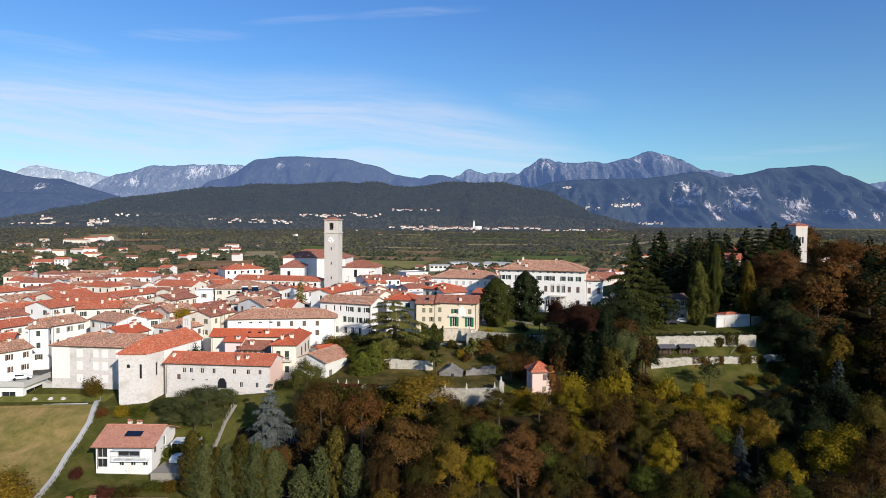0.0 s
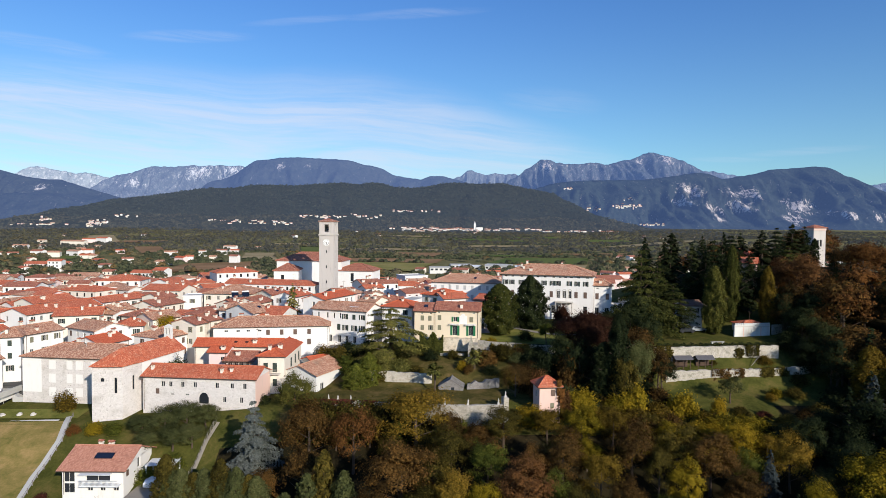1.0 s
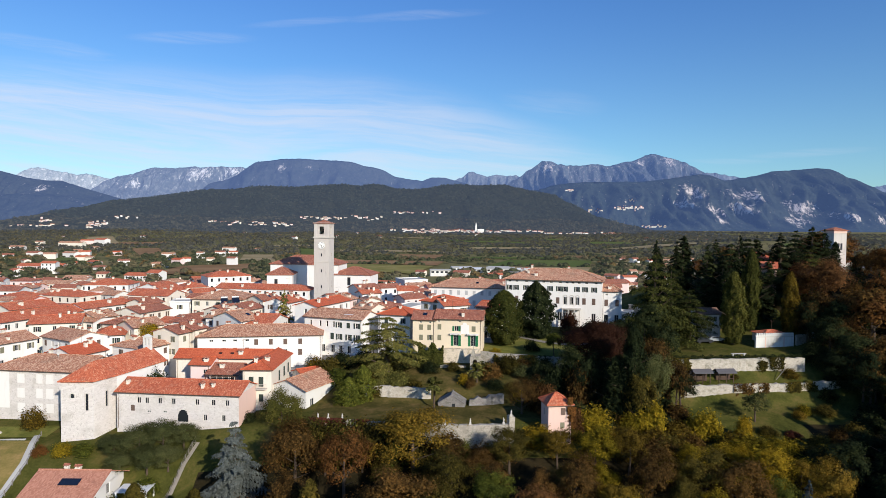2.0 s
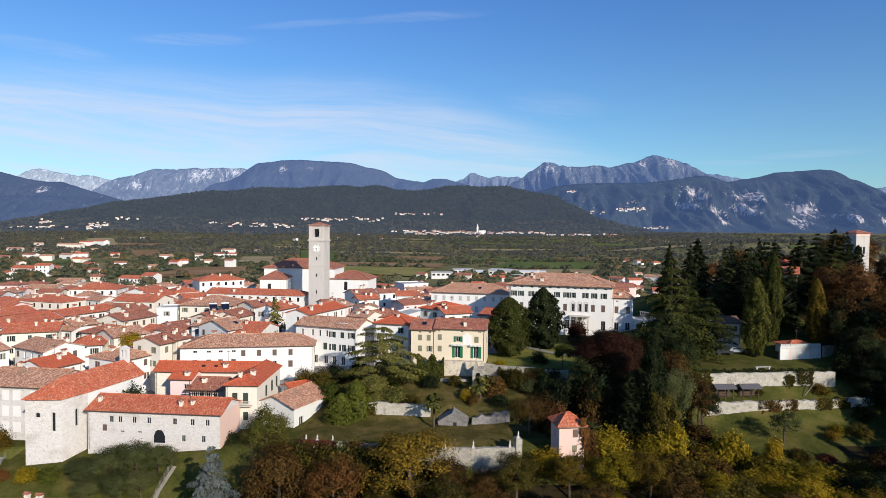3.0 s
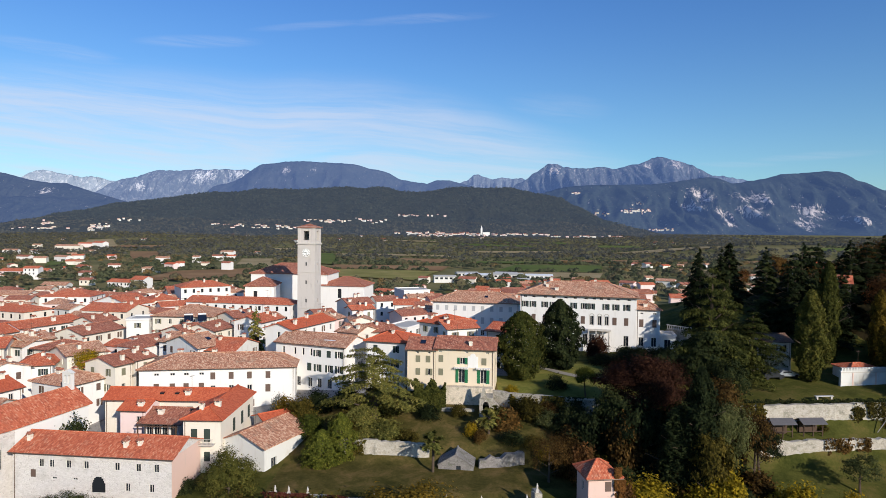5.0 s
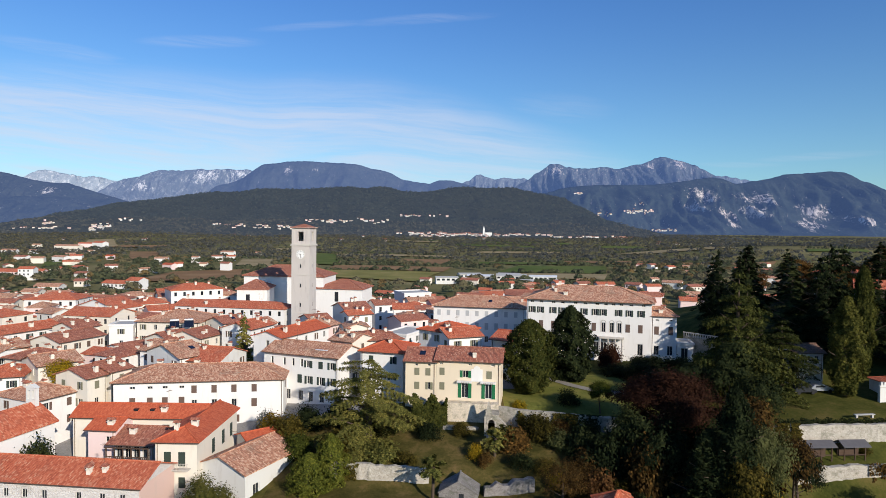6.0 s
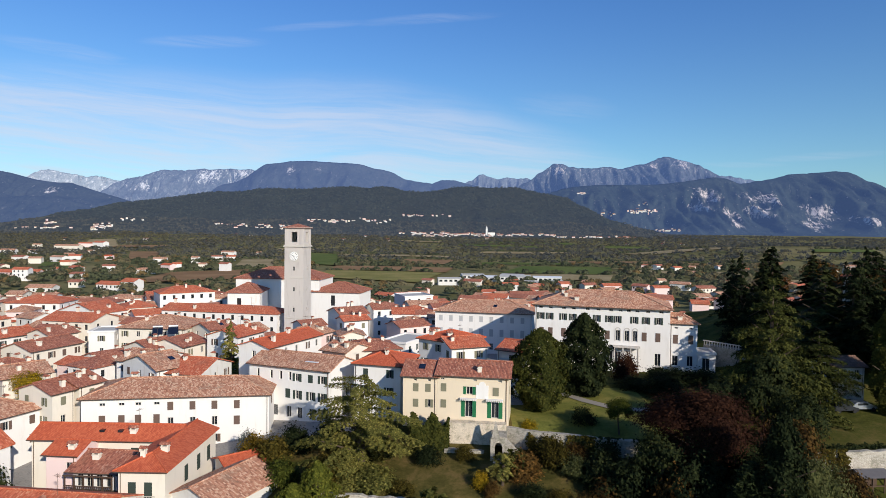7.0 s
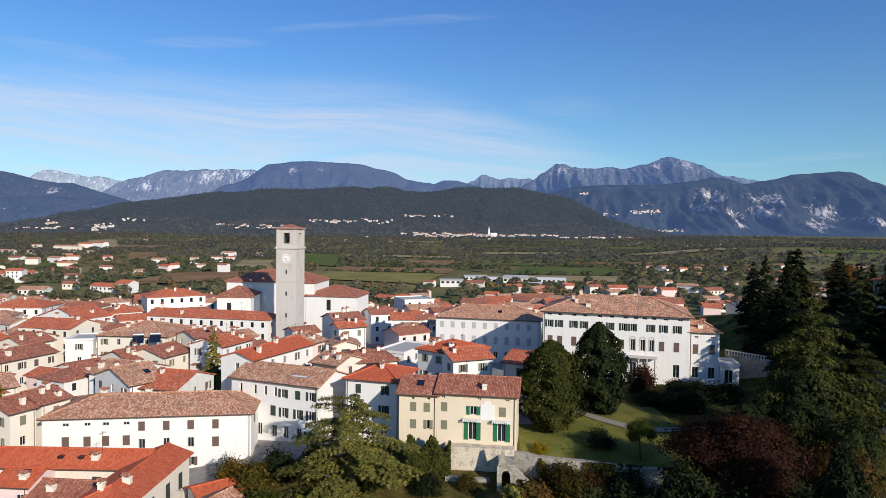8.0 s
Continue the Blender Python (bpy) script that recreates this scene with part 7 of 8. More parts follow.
# ---- terraces, walls and garden ----
def wall_run(name, label, points, bottom, top, thick, mat, rough=0.12, seed=0, cap=None):
    """A free-standing wall along points, with an uneven top and faces."""
    rng = random.Random(seed)
    dense = []
    for (x0, y0), (x1, y1) in zip(points[:-1], points[1:]):
        n = max(1, int(math.hypot(x1 - x0, y1 - y0) / 0.7))
        dense += [(x0 + (x1 - x0) * k / n, y0 + (y1 - y0) * k / n) for k in range(n)]
    dense.append(points[-1])
    bm = bmesh.new()
    rings = []
    for i, (x, y) in enumerate(dense):
        a, b = dense[max(0, i - 1)], dense[min(len(dense) - 1, i + 1)]
        q = Vector((a[1] - b[1], b[0] - a[0], 0)).normalized() * thick / 2
        f = i / max(1, len(dense) - 1)
        lo = bottom if not isinstance(bottom, tuple) else bottom[0] + (bottom[1] - bottom[0]) * f
        hi = (top if not isinstance(top, tuple) else top[0] + (top[1] - top[0]) * f) + rng.uniform(-rough, rough)
        mid = (lo + hi) / 2
        bulge = Vector((rng.uniform(-rough, rough) * 0.5, rng.uniform(-rough, rough) * 0.5, 0))
        c = Vector((x, y, 0))
        rings.append([bm.verts.new(p) for p in (c - q * 1.15 + Vector((0, 0, lo)), c - q + bulge + Vector((0, 0, mid)), c - q * 0.92 + Vector((0, 0, hi)), c + q * 0.92 + Vector((0, 0, hi)), c + q + Vector((0, 0, mid)), c + q * 1.15 + Vector((0, 0, lo)))])
    for r0, r1 in zip(rings[:-1], rings[1:]):
        for k in range(5):
            bm.faces.new((r0[k], r1[k], r1[k + 1], r0[k + 1]))
    bm.faces.new(rings[0]), bm.faces.new(rings[-1][::-1])
    return tagged(part(name, bm, mat), label, "wall", kind="structure")


PALE = stone("pale_terrace_stone", (0.54, 0.49, 0.42), (0.38, 0.34, 0.28), (0.25, 0.22, 0.18), 0.36, 0.4)
# old grey stone, darkened in colour for the shade on hut and ruin
SHADED_STONE = stone("shaded_old_stone", (0.27, 0.25, 0.235), (0.17, 0.155, 0.145), (0.10, 0.092, 0.085), 0.4, 0.45)
LIMED = stone("limewashed_stone", (0.70, 0.60, 0.47), (0.54, 0.46, 0.36), (0.33, 0.28, 0.22), 0.3, 0.4)
wall_run("terrace_wall", "pale dry-stone terrace wall", [(47.5, 152.2), (56, 152.9), (78.5, 154.2)], 1.6, (5.7, 6.1), 0.8, PALE, 0.12, 1)
wall_run("lower_terrace_wall", "pale dry-stone lower terrace wall", [(50, 147.6), (60, 148.2), (72, 149.0), (82, 150.2), (92, 152.4)], -2.6, (1.3, 2.2), 0.8, PALE, 0.16, 2)
wall_run("garden_wall", "old rubble garden wall behind the lawn", [(-19.5, 148.4), (-10, 147.8), (-2.2, 147.2)], -3.2, (0.9, 0.2), 0.7, PALE, 0.2, 3)
wall_run("ruined_wall", "broken rubble wall beside the garden hut", [(5.6, 144.6), (9.0, 145.2), (12.6, 146.2)], -3.4, (-0.9, -0.5), 0.9, SHADED_STONE, 0.4, 4)
wall_run("parapet_wall", "rubble parapet wall below the lawn", [(-23.5, 132.4), (-14, 131.4), (-4, 130.4), (5, 129.9), (12, 130.6)], (-7.5, -8.0), (-1.5, -1.6), 0.8, TERRACE, 0.08, 5)
wall_run("pier_wall", "stepped end pier of the parapet", [(12, 130.6), (13.0, 131.2), (12.6, 133.6)], -8, (-0.2, -0.9), 0.8, TERRACE, 0.25, 6)
wall_run("retaining_wall", "tall pale retaining wall under the yellow house", [(-0.6, 163.4), (8.8, 162.2)], -0.6, 5.6, 1.6, LIMED, 0.06, 7)
wall_run("park_wall", "grey retaining wall of the palace park", [(8.8, 162.2), (11.5, 161.0), (22, 158.8), (33, 157.5)], -0.6, (5.2, 4.6), 0.9, TERRACE, 0.06, 8)
wall_run("footing_wall", "low ledge wall below the retaining wall", [(-0.4, 160.8), (5.4, 160.2)], -0.6, 2.2, 0.9, TERRACE, 0.1, 9)
gate = thing("stair_gate", "ruined stone stair with an arched doorway", "stair", pose(6.2, 158.0, 0, 0, 0, -6))
bm = bmesh.new()
wall_panel(bm, Vector((0, 0, 0)), Vector((1, 0, 0)), 2.3, -1.5, 4.8, [(1.15, 3.0, 1.1, 2.5)], Vector((0, 1, 0)), 0.6)
boxes_in = ((0, 0.604, -1.5, 0.3, 4.0, 4.8), (2.0, 0.604, -1.5, 2.3, 4.0, 4.8), (0.304, 3.7, -1.5, 1.996, 4.0, 4.8), (0.304, 0.604, 4.4, 1.996, 3.69, 4.8))
for q in boxes_in:
    box(bm, *q)
part("gatehouse", bm, TERRACE, gate)
arch = bmesh.new()
for k in range(9):
    u = math.pi * k / 8
    box(arch, 1.15 + 0.62 * math.cos(u) - 0.12, -0.06, 3.7 + 0.62 * math.sin(u) - 0.12, 1.15 + 0.62 * math.cos(u) + 0.12, 0.1, 3.7 + 0.62 * math.sin(u) + 0.12)
part("arch_stones", arch, PALE, gate)
for k in range(12):
    part("step", boxes((0.4, -0.3 - 0.32 * k, -1.5, 1.9, 0.02 - 0.32 * k, 1.7 - 0.2 * k)), PALE, gate)
bm = bmesh.new()
v = [bm.verts.new(p) for p in ((2.2, 0.1, -1.5), (7.4, -0.2, -1.5), (7.4, -0.2, -0.2), (2.2, 0.1, 4.6), (2.2, 1.0, -1.5), (7.4, 0.7, -1.5), (7.4, 0.7, -0.2), (2.2, 1.0, 4.6))]
for q in ((0, 1, 2, 3), (7, 6, 5, 4), (3, 2, 6, 7), (1, 5, 6, 2)):
    bm.faces.new([v[i] for i in q])
part("stair_wall", bm, TERRACE, gate)
bm = bmesh.new()
v = [bm.verts.new(p) for p in ((0.1, 0, 4.7), (1.3, 0, 4.7), (0.7, 0, 7.2), (0.1, 0.7, 4.7), (1.3, 0.7, 4.7), (0.7, 0.7, 7.2))]
for q in ((0, 1, 2), (5, 4, 3), (0, 2, 5, 3), (1, 4, 5, 2)):
    bm.faces.new([v[i] for i in q])
part("broken_gable", bm, TERRACE, gate)
house("small grey stone garden hut with a stone-slab roof", -0.7, 143.8, -6, 5.4, 3.4, -3.0, -1.7, "x", SHADED_STONE, SHADED_STONE, pitch=31, over=0.12, seed=130, chimneys=0, front=row((3.1,), -2.3, 0.7, 1.2, "far"), right=[], left=[], name="garden_hut", category="hut", gutter=False)


def statue(x, y, z):
    bm = boxes((-0.32, -0.32, 0, 0.32, 0.32, 0.5), (-0.22, -0.22, 0.5, 0.22, 0.22, 0.62))
    tube(bm, (0, 0, 0.62), (0.03, 0, 1.15), 0.20, 0.24, 8)
    tube(bm, (0.03, 0, 1.15), (0, 0, 1.4), 0.24, 0.09, 8)
    bmesh.ops.create_icosphere(bm, subdivisions=1, radius=0.13, matrix=Matrix.Translation((0, 0, 1.5)))
    tagged(part("garden_statue", bm, TRIM, None, "", pose(x, y, z) @ Matrix.Diagonal((0.62, 0.62, 0.75, 1))), "weathered pale stone figure on a pedestal", "statue", "parapet statues")


for x, y in ((-22.5, 132.3), (-20.6, 132.1), (-18.0, 131.9), (-9.0, 130.9), (-4.3, 130.4), (0.6, 130.15), (5.2, 129.9), (11.2, 130.5), (12.6, 131.0)):
    statue(x, y, -1.6 if x < 12 else -0.3)


def strip(name, label, points, width, mat, lift=0.06, category="path"):
    bm = bmesh.new()
    dense = []
    for (x0, y0), (x1, y1) in zip(points[:-1], points[1:]):
        n = max(1, int(math.hypot(x1 - x0, y1 - y0) / 1.0))
        dense += [(x0 + (x1 - x0) * k / n, y0 + (y1 - y0) * k / n) for k in range(n)]
    dense.append(points[-1])
    last = None
    for i, (x, y) in enumerate(dense):
        a, b = dense[max(0, i - 1)], dense[min(len(dense) - 1, i + 1)]
        q = Vector((a[1] - b[1], b[0] - a[0], 0)).normalized() * width / 2
        pair = [bm.verts.new((x + s * q.x, y + s * q.y, ground_z(x + s * q.x, y + s * q.y) + lift)) for s in (-1, 1)]
        if last:
            bm.faces.new((last[0], pair[0], pair[1], last[1]))
        last = pair
    return tagged(part(name, bm, mat), label, category, kind="structure")


strip("park_path", "pale gravel path across the park lawn", [(19.5, 186), (21.6, 182), (23.8, 178.6), (27.3, 175.1), (31.5, 173.6), (38, 174.5)], 2.0, GRAVEL, 0.12)
strip("field_path", "pale path along the meadow edge", [(-77.6, 138), (-74.6, 129.5), (-74, 121), (-72.6, 113.5), (-71.8, 108), (-71, 98)], 1.2, CONCRETE, 0.2)
RAIL = plain("weathered_rail", (0.22, 0.20, 0.175), 0.9)
fence = thing("field_fence", "weathered wooden fence along the meadow path", "fence")
way = [(-76.9, 138.0), (-73.9, 129.5), (-73.3, 121.0), (-71.9, 113.5), (-71.1, 108.0), (-70.3, 98.0)]
posts = []
for (x0, y0), (x1, y1) in zip(way[:-1], way[1:]):
    for k in range(4):
        f = k / 4.0
        posts.append((x0 + (x1 - x0) * f, y0 + (y1 - y0) * f))
for (x, y), (p, q) in zip(posts, posts[1:] + [way[-1]]):
    part("post", boxes((x - 0.06, y - 0.06, ground_z(x, y) - 0.3, x + 0.06, y + 0.06, ground_z(x, y) + 1.0)), RAIL, fence)
    for up in (0.45, 0.85):
        part("rail", tube(bmesh.new(), (x, y, ground_z(x, y) + up), (p, q, ground_z(p, q) + up), 0.035, 0.035, 5), RAIL, fence)
slope_fence = thing("orchard_fence", "grey post and wire fence down the slope", "fence")
line = [(-45.2 - 1.6 * k / 12.0, 133.0 - 14.0 * k / 12.0) for k in range(13)]
for (x, y), (p, q) in zip(line, line[1:]):
    part("post", boxes((x - 0.05, y - 0.05, ground_z(x, y) - 0.3, x + 0.05, y + 0.05, ground_z(x, y) + 1.3)), RAIL, slope_fence)
    for up in (0.4, 0.8, 1.2):
        part("wire", tube(bmesh.new(), (x, y, ground_z(x, y) + up), (p, q, ground_z(p, q) + up), 0.025, 0.025, 4), RAIL, slope_fence)
strip("slope_path", "narrow worn path beside the orchard fence", [(-44.7, 133.0), (-45.6, 129), (-46.2, 124), (-46.3, 118)], 0.7, GRAVEL, 0.1)
# mown meadow, a sheet laid on the slope
bm = bmesh.new()
gy = np.arange(86, 136.1, 2.5)
grid = []
for y in gy:
    right = float(np.interp(y, (86, 98, 108, 113.5, 121, 129.5, 138), (-71, -71.5, -72.3, -73.1, -74.5, -75.1, -78.2)))
    grid.append([bm.verts.new((-150 + (right + 150) * k / 32, y, ground_z(-150 + (right + 150) * k / 32, y) + 0.12)) for k in range(33)])
for r0, r1 in zip(grid[:-1], grid[1:]):
    for k in range(32):
        bm.faces.new((r0[k], r0[k + 1], r1[k + 1], r1[k]))
tagged(part("meadow", bm, MEADOW), "mown dry meadow on the slope", "meadow", kind="structure")
strip("convent_lawn", "green lawn in front of the convent", [(-128, 140.4), (-100, 140.2), (-75.5, 139.6)], 4.6, TURF, 0.14, "lawn")
wall_run("meadow_kerb", "low pale kerb above the meadow", [(-150, 138.6), (-100, 137.2), (-79, 136.6)], (-12, -8.5), (-10.3, -7.3), 0.4, CONCRETE, 0.03, 22)
for x, y in ((-92.5, 139.2), (-89.0, 139.3), (-86.0, 139.2)):
    tagged(part("boulder", tube(tube(bmesh.new(), (0, 0, -0.3), (0, 0, 0.35), 0.7, 0.55, 7), (0, 0, 0.35), (0.1, 0, 0.6), 0.55, 0.2, 7), TRIM, None, "", pose(x, y, ground_z(x, y), 0, 0, x * 50)), "pale rock on the convent lawn", "rock", "lawn rocks")

# car park and garage building by the convent
tagged(part("car_park", boxes((-128, 150.2, -12, -95.5, 170, -4.1)), ASPHALT), "asphalt car park", "car park", kind="structure")
gar = thing("garage_building", "low white garage building with a parking deck", "garage", pose(-118, 141.2, 0, 0, 0, 0))
bm = bmesh.new()
wall_panel(bm, Vector((0, 0, 0)), Vector((1, 0, 0)), 21.5, -11, -5.0, [(6, -7.2, 3.4, 2.0), (12, -7.2, 3.4, 2.0), (18, -7.2, 3.4, 2.0)], Vector((0, 1, 0)), 0.5)
wall_panel(bm, Vector((21.5, 0, 0)), Vector((0, 1, 0)), 8.8, -11, -5.0, [(4.4, -7.4, 6.6, 2.6)], Vector((-1, 0, 0)), 0.5)
part("wall", bm, WHITE, gar)
part("deck", boxes((-0.5, -0.6, -5.0, 22.2, 8.95, -4.55), (-0.5, -0.6, -4.55, 22.2, -0.3, -3.7), (21.9, -0.29, -4.55, 22.2, 8.9, -3.7)), CONCRETE, gar, "concrete parking deck with a parapet")
for x in (6, 12, 18):
    window(gar, pose(x, 0.2, -7.2), 3.4, 2.0, "plain")
window(gar, pose(21.3, 4.4, -7.4, 0, 0, 90), 6.6, 2.6, "plain")
bm = bmesh.new()
for k in range(9):
    box(bm, 22.4 + k * 0.42, 5.6, -5.2 - k * 0.19 - 0.5, 22.82 + k * 0.42, 7.2, -5.2 - k * 0.19)
box(bm, 22.4, 5.45, -8, 26.4, 5.59, -5.6)
part("outside_stair", bm, CONCRETE, gar, "concrete outside stair")


def car(x, y, z, turn, paint, word):
    top = thing("car", f"{word} car parked on the asphalt", "car", pose(x, y, z, 0, 0, turn), "parked cars")
    bm = bmesh.new()
    side = [(-2.1, 0.35), (2.1, 0.35), (2.15, 0.75), (1.2, 0.92), (0.55, 1.42), (-1.35, 1.45), (-2.0, 0.95)]
    l, r = [bm.verts.new((a, -0.85, b)) for a, b in side], [bm.verts.new((a, 0.85, b)) for a, b in side]
    bm.faces.new(l), bm.faces.new(r[::-1])
    for k in range(len(side)):
        j = (k + 1) % len(side)
        bm.faces.new((l[j], l[k], r[k], r[j]))
    bmesh.ops.bevel(bm, geom=bm.edges[:], offset=0.06, segments=1, affect="EDGES")
    part("body", bm, paint, top)
    part("window_band", boxes((-1.25, -0.865, 0.98, 0.5, 0.865, 1.32)), PANE, top, "dark side windows")
    for a in (-1.35, 1.35):
        for b in (-0.82, 0.82):
            part("wheel", tube(bmesh.new(), (a, b - 0.1, 0.33), (a, b + 0.1, 0.33), 0.33, 0.33, 12), IRON, top)


CAR_WHITE, CAR_GREY, CAR_RED, CAR_BLUE = plain("white_car_paint", (0.75, 0.75, 0.76), 0.25), plain("dark_car_paint", (0.03, 0.032, 0.036), 0.25), plain("red_car_paint", (0.20, 0.02, 0.02), 0.25), plain("silver_car_paint", (0.40, 0.42, 0.45), 0.3, 0.5)
for x, y, z, turn, p, word in ((-104.5, 145.8, -4.5, 20, CAR_WHITE, "white"), (-100.0, 146.0, -4.5, 25, CAR_WHITE, "white"), (-108.8, 146.0, -4.5, 20, CAR_GREY, "dark"), (-103, 158.5, -4.05, 12, CAR_GREY, "dark"), (-107.5, 161.5, -4.05, 10, CAR_WHITE, "white"), (-103.0, 162.2, -4.05, 10, CAR_BLUE, "silver"), (-98.6, 162.9, -4.05, 10, CAR_RED, "dark red"), (-112.5, 160.8, -4.05, 10, CAR_GREY, "dark"), (-51.6, 120.0, -13.75, 80, CAR_WHITE, "white")):
    car(x, y, z, turn, p, word)
for x, y, turn, p, word in ((66.0, 169.5, 5, CAR_BLUE, "silver"), (62.8, 169.0, 8, CAR_GREY, "dark"), (78.5, 170.5, 5, CAR_WHITE, "white"), (90.0, 168.5, 15, CAR_WHITE, "white"), (-58.5, 160.0, 70, CAR_GREY, "dark")):
    car(x, y, ground_z(x, y) + 0.1, turn, p, word)

# crenellated garden wall and timber shelters on the right terrace
cren = bmesh.new()
outline = [(0.0, 4.6), (9.6, 4.6), (9.6, 9.0)]
for k in range(16):
    x = 9.55 - k * 0.6
    outline += [(x, 9.0), (x, 9.55), (x - 0.32, 9.55), (x - 0.32, 9.0)]
outline.append((0.0, 9.0))
front, back = ([cren.verts.new((x, y, z)) for x, z in outline] for y in (0.0, 0.4))
for k in range(len(outline)):
    q = (k + 1) % len(outline)
    cren.faces.new((front[k], front[q], back[q], back[k]))
cren.faces.new(front[::-1]), cren.faces.new(back)
bmesh.ops.triangulate(cren, faces=[f for f in cren.faces if len(f.verts) > 4])
bmesh.ops.recalc_face_normals(cren, faces=cren.faces[:])
cren_wall = tagged(part("crenellated_wall", cren, GREYW, None, "", pose(73.2, 164.6, 0, 0, 0, 7)), "white crenellated garden wall with narrow merlons", "wall", kind="structure")
part("ledge", boxes((0.02, -0.1, 8.62, 9.58, -0.003, 8.78)), TRIM, cren_wall)
for k in range(5):
    part("pilaster", boxes((0.02 + k * 2.33, -0.08, 4.6, 0.25 + k * 2.33, -0.003, 8.6)), SALMON if k % 2 else GREYW, cren_wall)
house("low garden store behind the crenellated wall with red tiles", 75.9, 165.9, 7, 6.2, 4.6, 4.6, 8.9, "h", GREYW, RED, pitch=17, over=0.2, seed=140, chimneys=0, front=[], right=[], left=[], name="garden_store", category="shed", gutter=False)
wall_run("park_wall_end", "grey garden wall beside the white wall", [(83.5, 166.2), (88, 168)], 4, 9, 0.5, TERRACE, 0.05, 30)
SHED_ROOF = plain("grey_boards", (0.115, 0.108, 0.115), 0.9, 0.0, 0.4, 1.5)
for x, y in ((53.1, 149.6), (58.2, 150.0)):
    sh = thing("timber_shelter", "open timber shelter with a grey board roof", "shelter", pose(x, y, 2.0, 0, 0, 5))
    for a in (0.1, 1.7, 3.3):
        for b in (0.0, 1.5):
            part("post", boxes((a, b, -1.1, a + 0.14, b + 0.14, 1.6)), WOOD, sh)
    part("roof", slab_roof([[(-0.3, -0.5, 1.55), (3.9, -0.5, 1.55), (3.9, 0.85, 2.25), (-0.3, 0.85, 2.25)], [(3.9, 2.1, 1.55), (-0.3, 2.1, 1.55), (-0.3, 0.85, 2.25), (3.9, 0.85, 2.25)]], 0.08), SHED_ROOF, sh)
    part("back_wall", boxes((0.25, 1.3, -0.9, 3.3, 1.42, 1.4)), WOOD, sh)
    part("rail", boxes((0.24, -0.02, 0.2, 3.3, 0.08, 0.32)), WOOD, sh)
for x, y, z, long in ((71.0, 151.2, 1.9, 3.0),):
    tagged(part("timber_beam", tube(bmesh.new(), (0, 0, 0), (long * 0.8, 1.0, 2.2), 0.07, 0.06, 6), RAIL, None, "", pose(x, y, z)), "grey timber beam leaning on the terrace wall", "timber")
def ivy(label, x0, x1, y0, y1, z0, z1, mat, n, seed):
    """A ragged curtain of leaves on the front of a wall."""
    g = np.random.default_rng(seed)
    knots = 9
    cf, cz, spread_f, spread_z = g.uniform(0.02, 0.98, knots), g.uniform(0.35, 1.0, knots), g.uniform(0.02, 0.07, knots), g.uniform(0.08, 0.3, knots)
    k = g.integers(0, knots, n)
    f = cf[k] + g.normal(size=n) * spread_f[k]
    z = np.minimum(z0 + (z1 - z0) * (cz[k] + g.normal(size=n) * spread_z[k]), z1 + 0.15)
    p = np.stack([x0 + (x1 - x0) * f, y0 + (y1 - y0) * f + g.normal(size=n) * 0.1, np.maximum(z, z0)], axis=1)
    top_ob = thing("ivy", label, "climber")
    link("foliage", leaf_mesh("foliage", p, np.stack([g.normal(size=n) * 0.5, np.full(n, -1.0), g.normal(size=n) * 0.5 + 0.4], axis=1), g.uniform(0.18, 0.36, n), mat, g), top_ob)


ivy("brown creeper on the lower terrace wall", 60.0, 68.0, 147.6, 148.2, -1.8, 1.7, L_UMBER, 700, 1)
ivy("green creeper on the lower terrace wall", 72.0, 80.0, 148.4, 149.4, -1.8, 1.9, L_MOSS, 1300, 2)
ivy("green creeper on the upper terrace wall", 68.0, 75.0, 153.0, 153.4, 2.0, 6.0, L_MOSS, 700, 3)
ivy("green creeper over the upper terrace wall", 47.5, 53.0, 151.6, 152.1, 1.9, 5.9, L_MOSS, 900, 4)
# near-black leaves added here in place of a tree's shadow on the wall
ivy("dark leaf layer standing in for shade on the park wall", 19.0, 33.0, 158.7, 156.9, 0.0, 4.9, L_DARK, 3200, 9)
ivy("rust-red creeper on the corner of the tower house", 22.7, 23.5, 130.5, 130.65, -2.6, 3.0, L_RUST, 800, 10)
ivy("crimson creeper on the parapet wall", -23.0, -12.0, 131.7, 130.6, -6.5, -1.4, L_CRIMSON, 3200, 5)
ivy("green creeper on the parapet wall", -12.0, -4.0, 130.7, 129.8, -6.5, -1.5, L_MOSS, 2400, 6)
ivy("ivy on the park retaining wall", 12.0, 22.0, 160.2, 158.2, 0.6, 4.8, L_MOSS, 2400, 7)
ivy("thin creeper on the garden wall", -19.0, -13.0, 147.8, 147.4, -2.4, 0.8, L_MOSS, 700, 8)
ivy("creeper on the salmon tower house", 23.0, 24.3, 131.0, 131.4, -4.8, 1.0, L_RUST, 900, 9)
low_hedge = thing("low_hedge", "low clipped dark hedge above the terrace wall", "hedge")
g = np.random.default_rng(31)
f = g.uniform(0, 1, 2600)
p = np.stack([50 + 28 * f, 153.4 + 1.3 * f + g.normal(size=2600) * 0.22, 5.75 + 0.3 * f + g.uniform(-0.2, 0.75, 2600) * (0.75 + 0.25 * np.sin(f * 90))], axis=1)
link("foliage", leaf_mesh("foliage", p, g.normal(size=(2600, 3)) * 0.6 + np.array((0, -0.5, 0.8)), g.uniform(0.16, 0.3, 2600), L_DARK, g, 1.4, 3), low_hedge)
bench = thing("stone_bench", "long pale stone bench on the lawn", "bench", pose(64.0, 156.5, 5.9, 0, 0, 8))
part("seat", boxes((0, 0, 0.3, 3.4, 0.5, 0.42)), CONCRETE, bench)
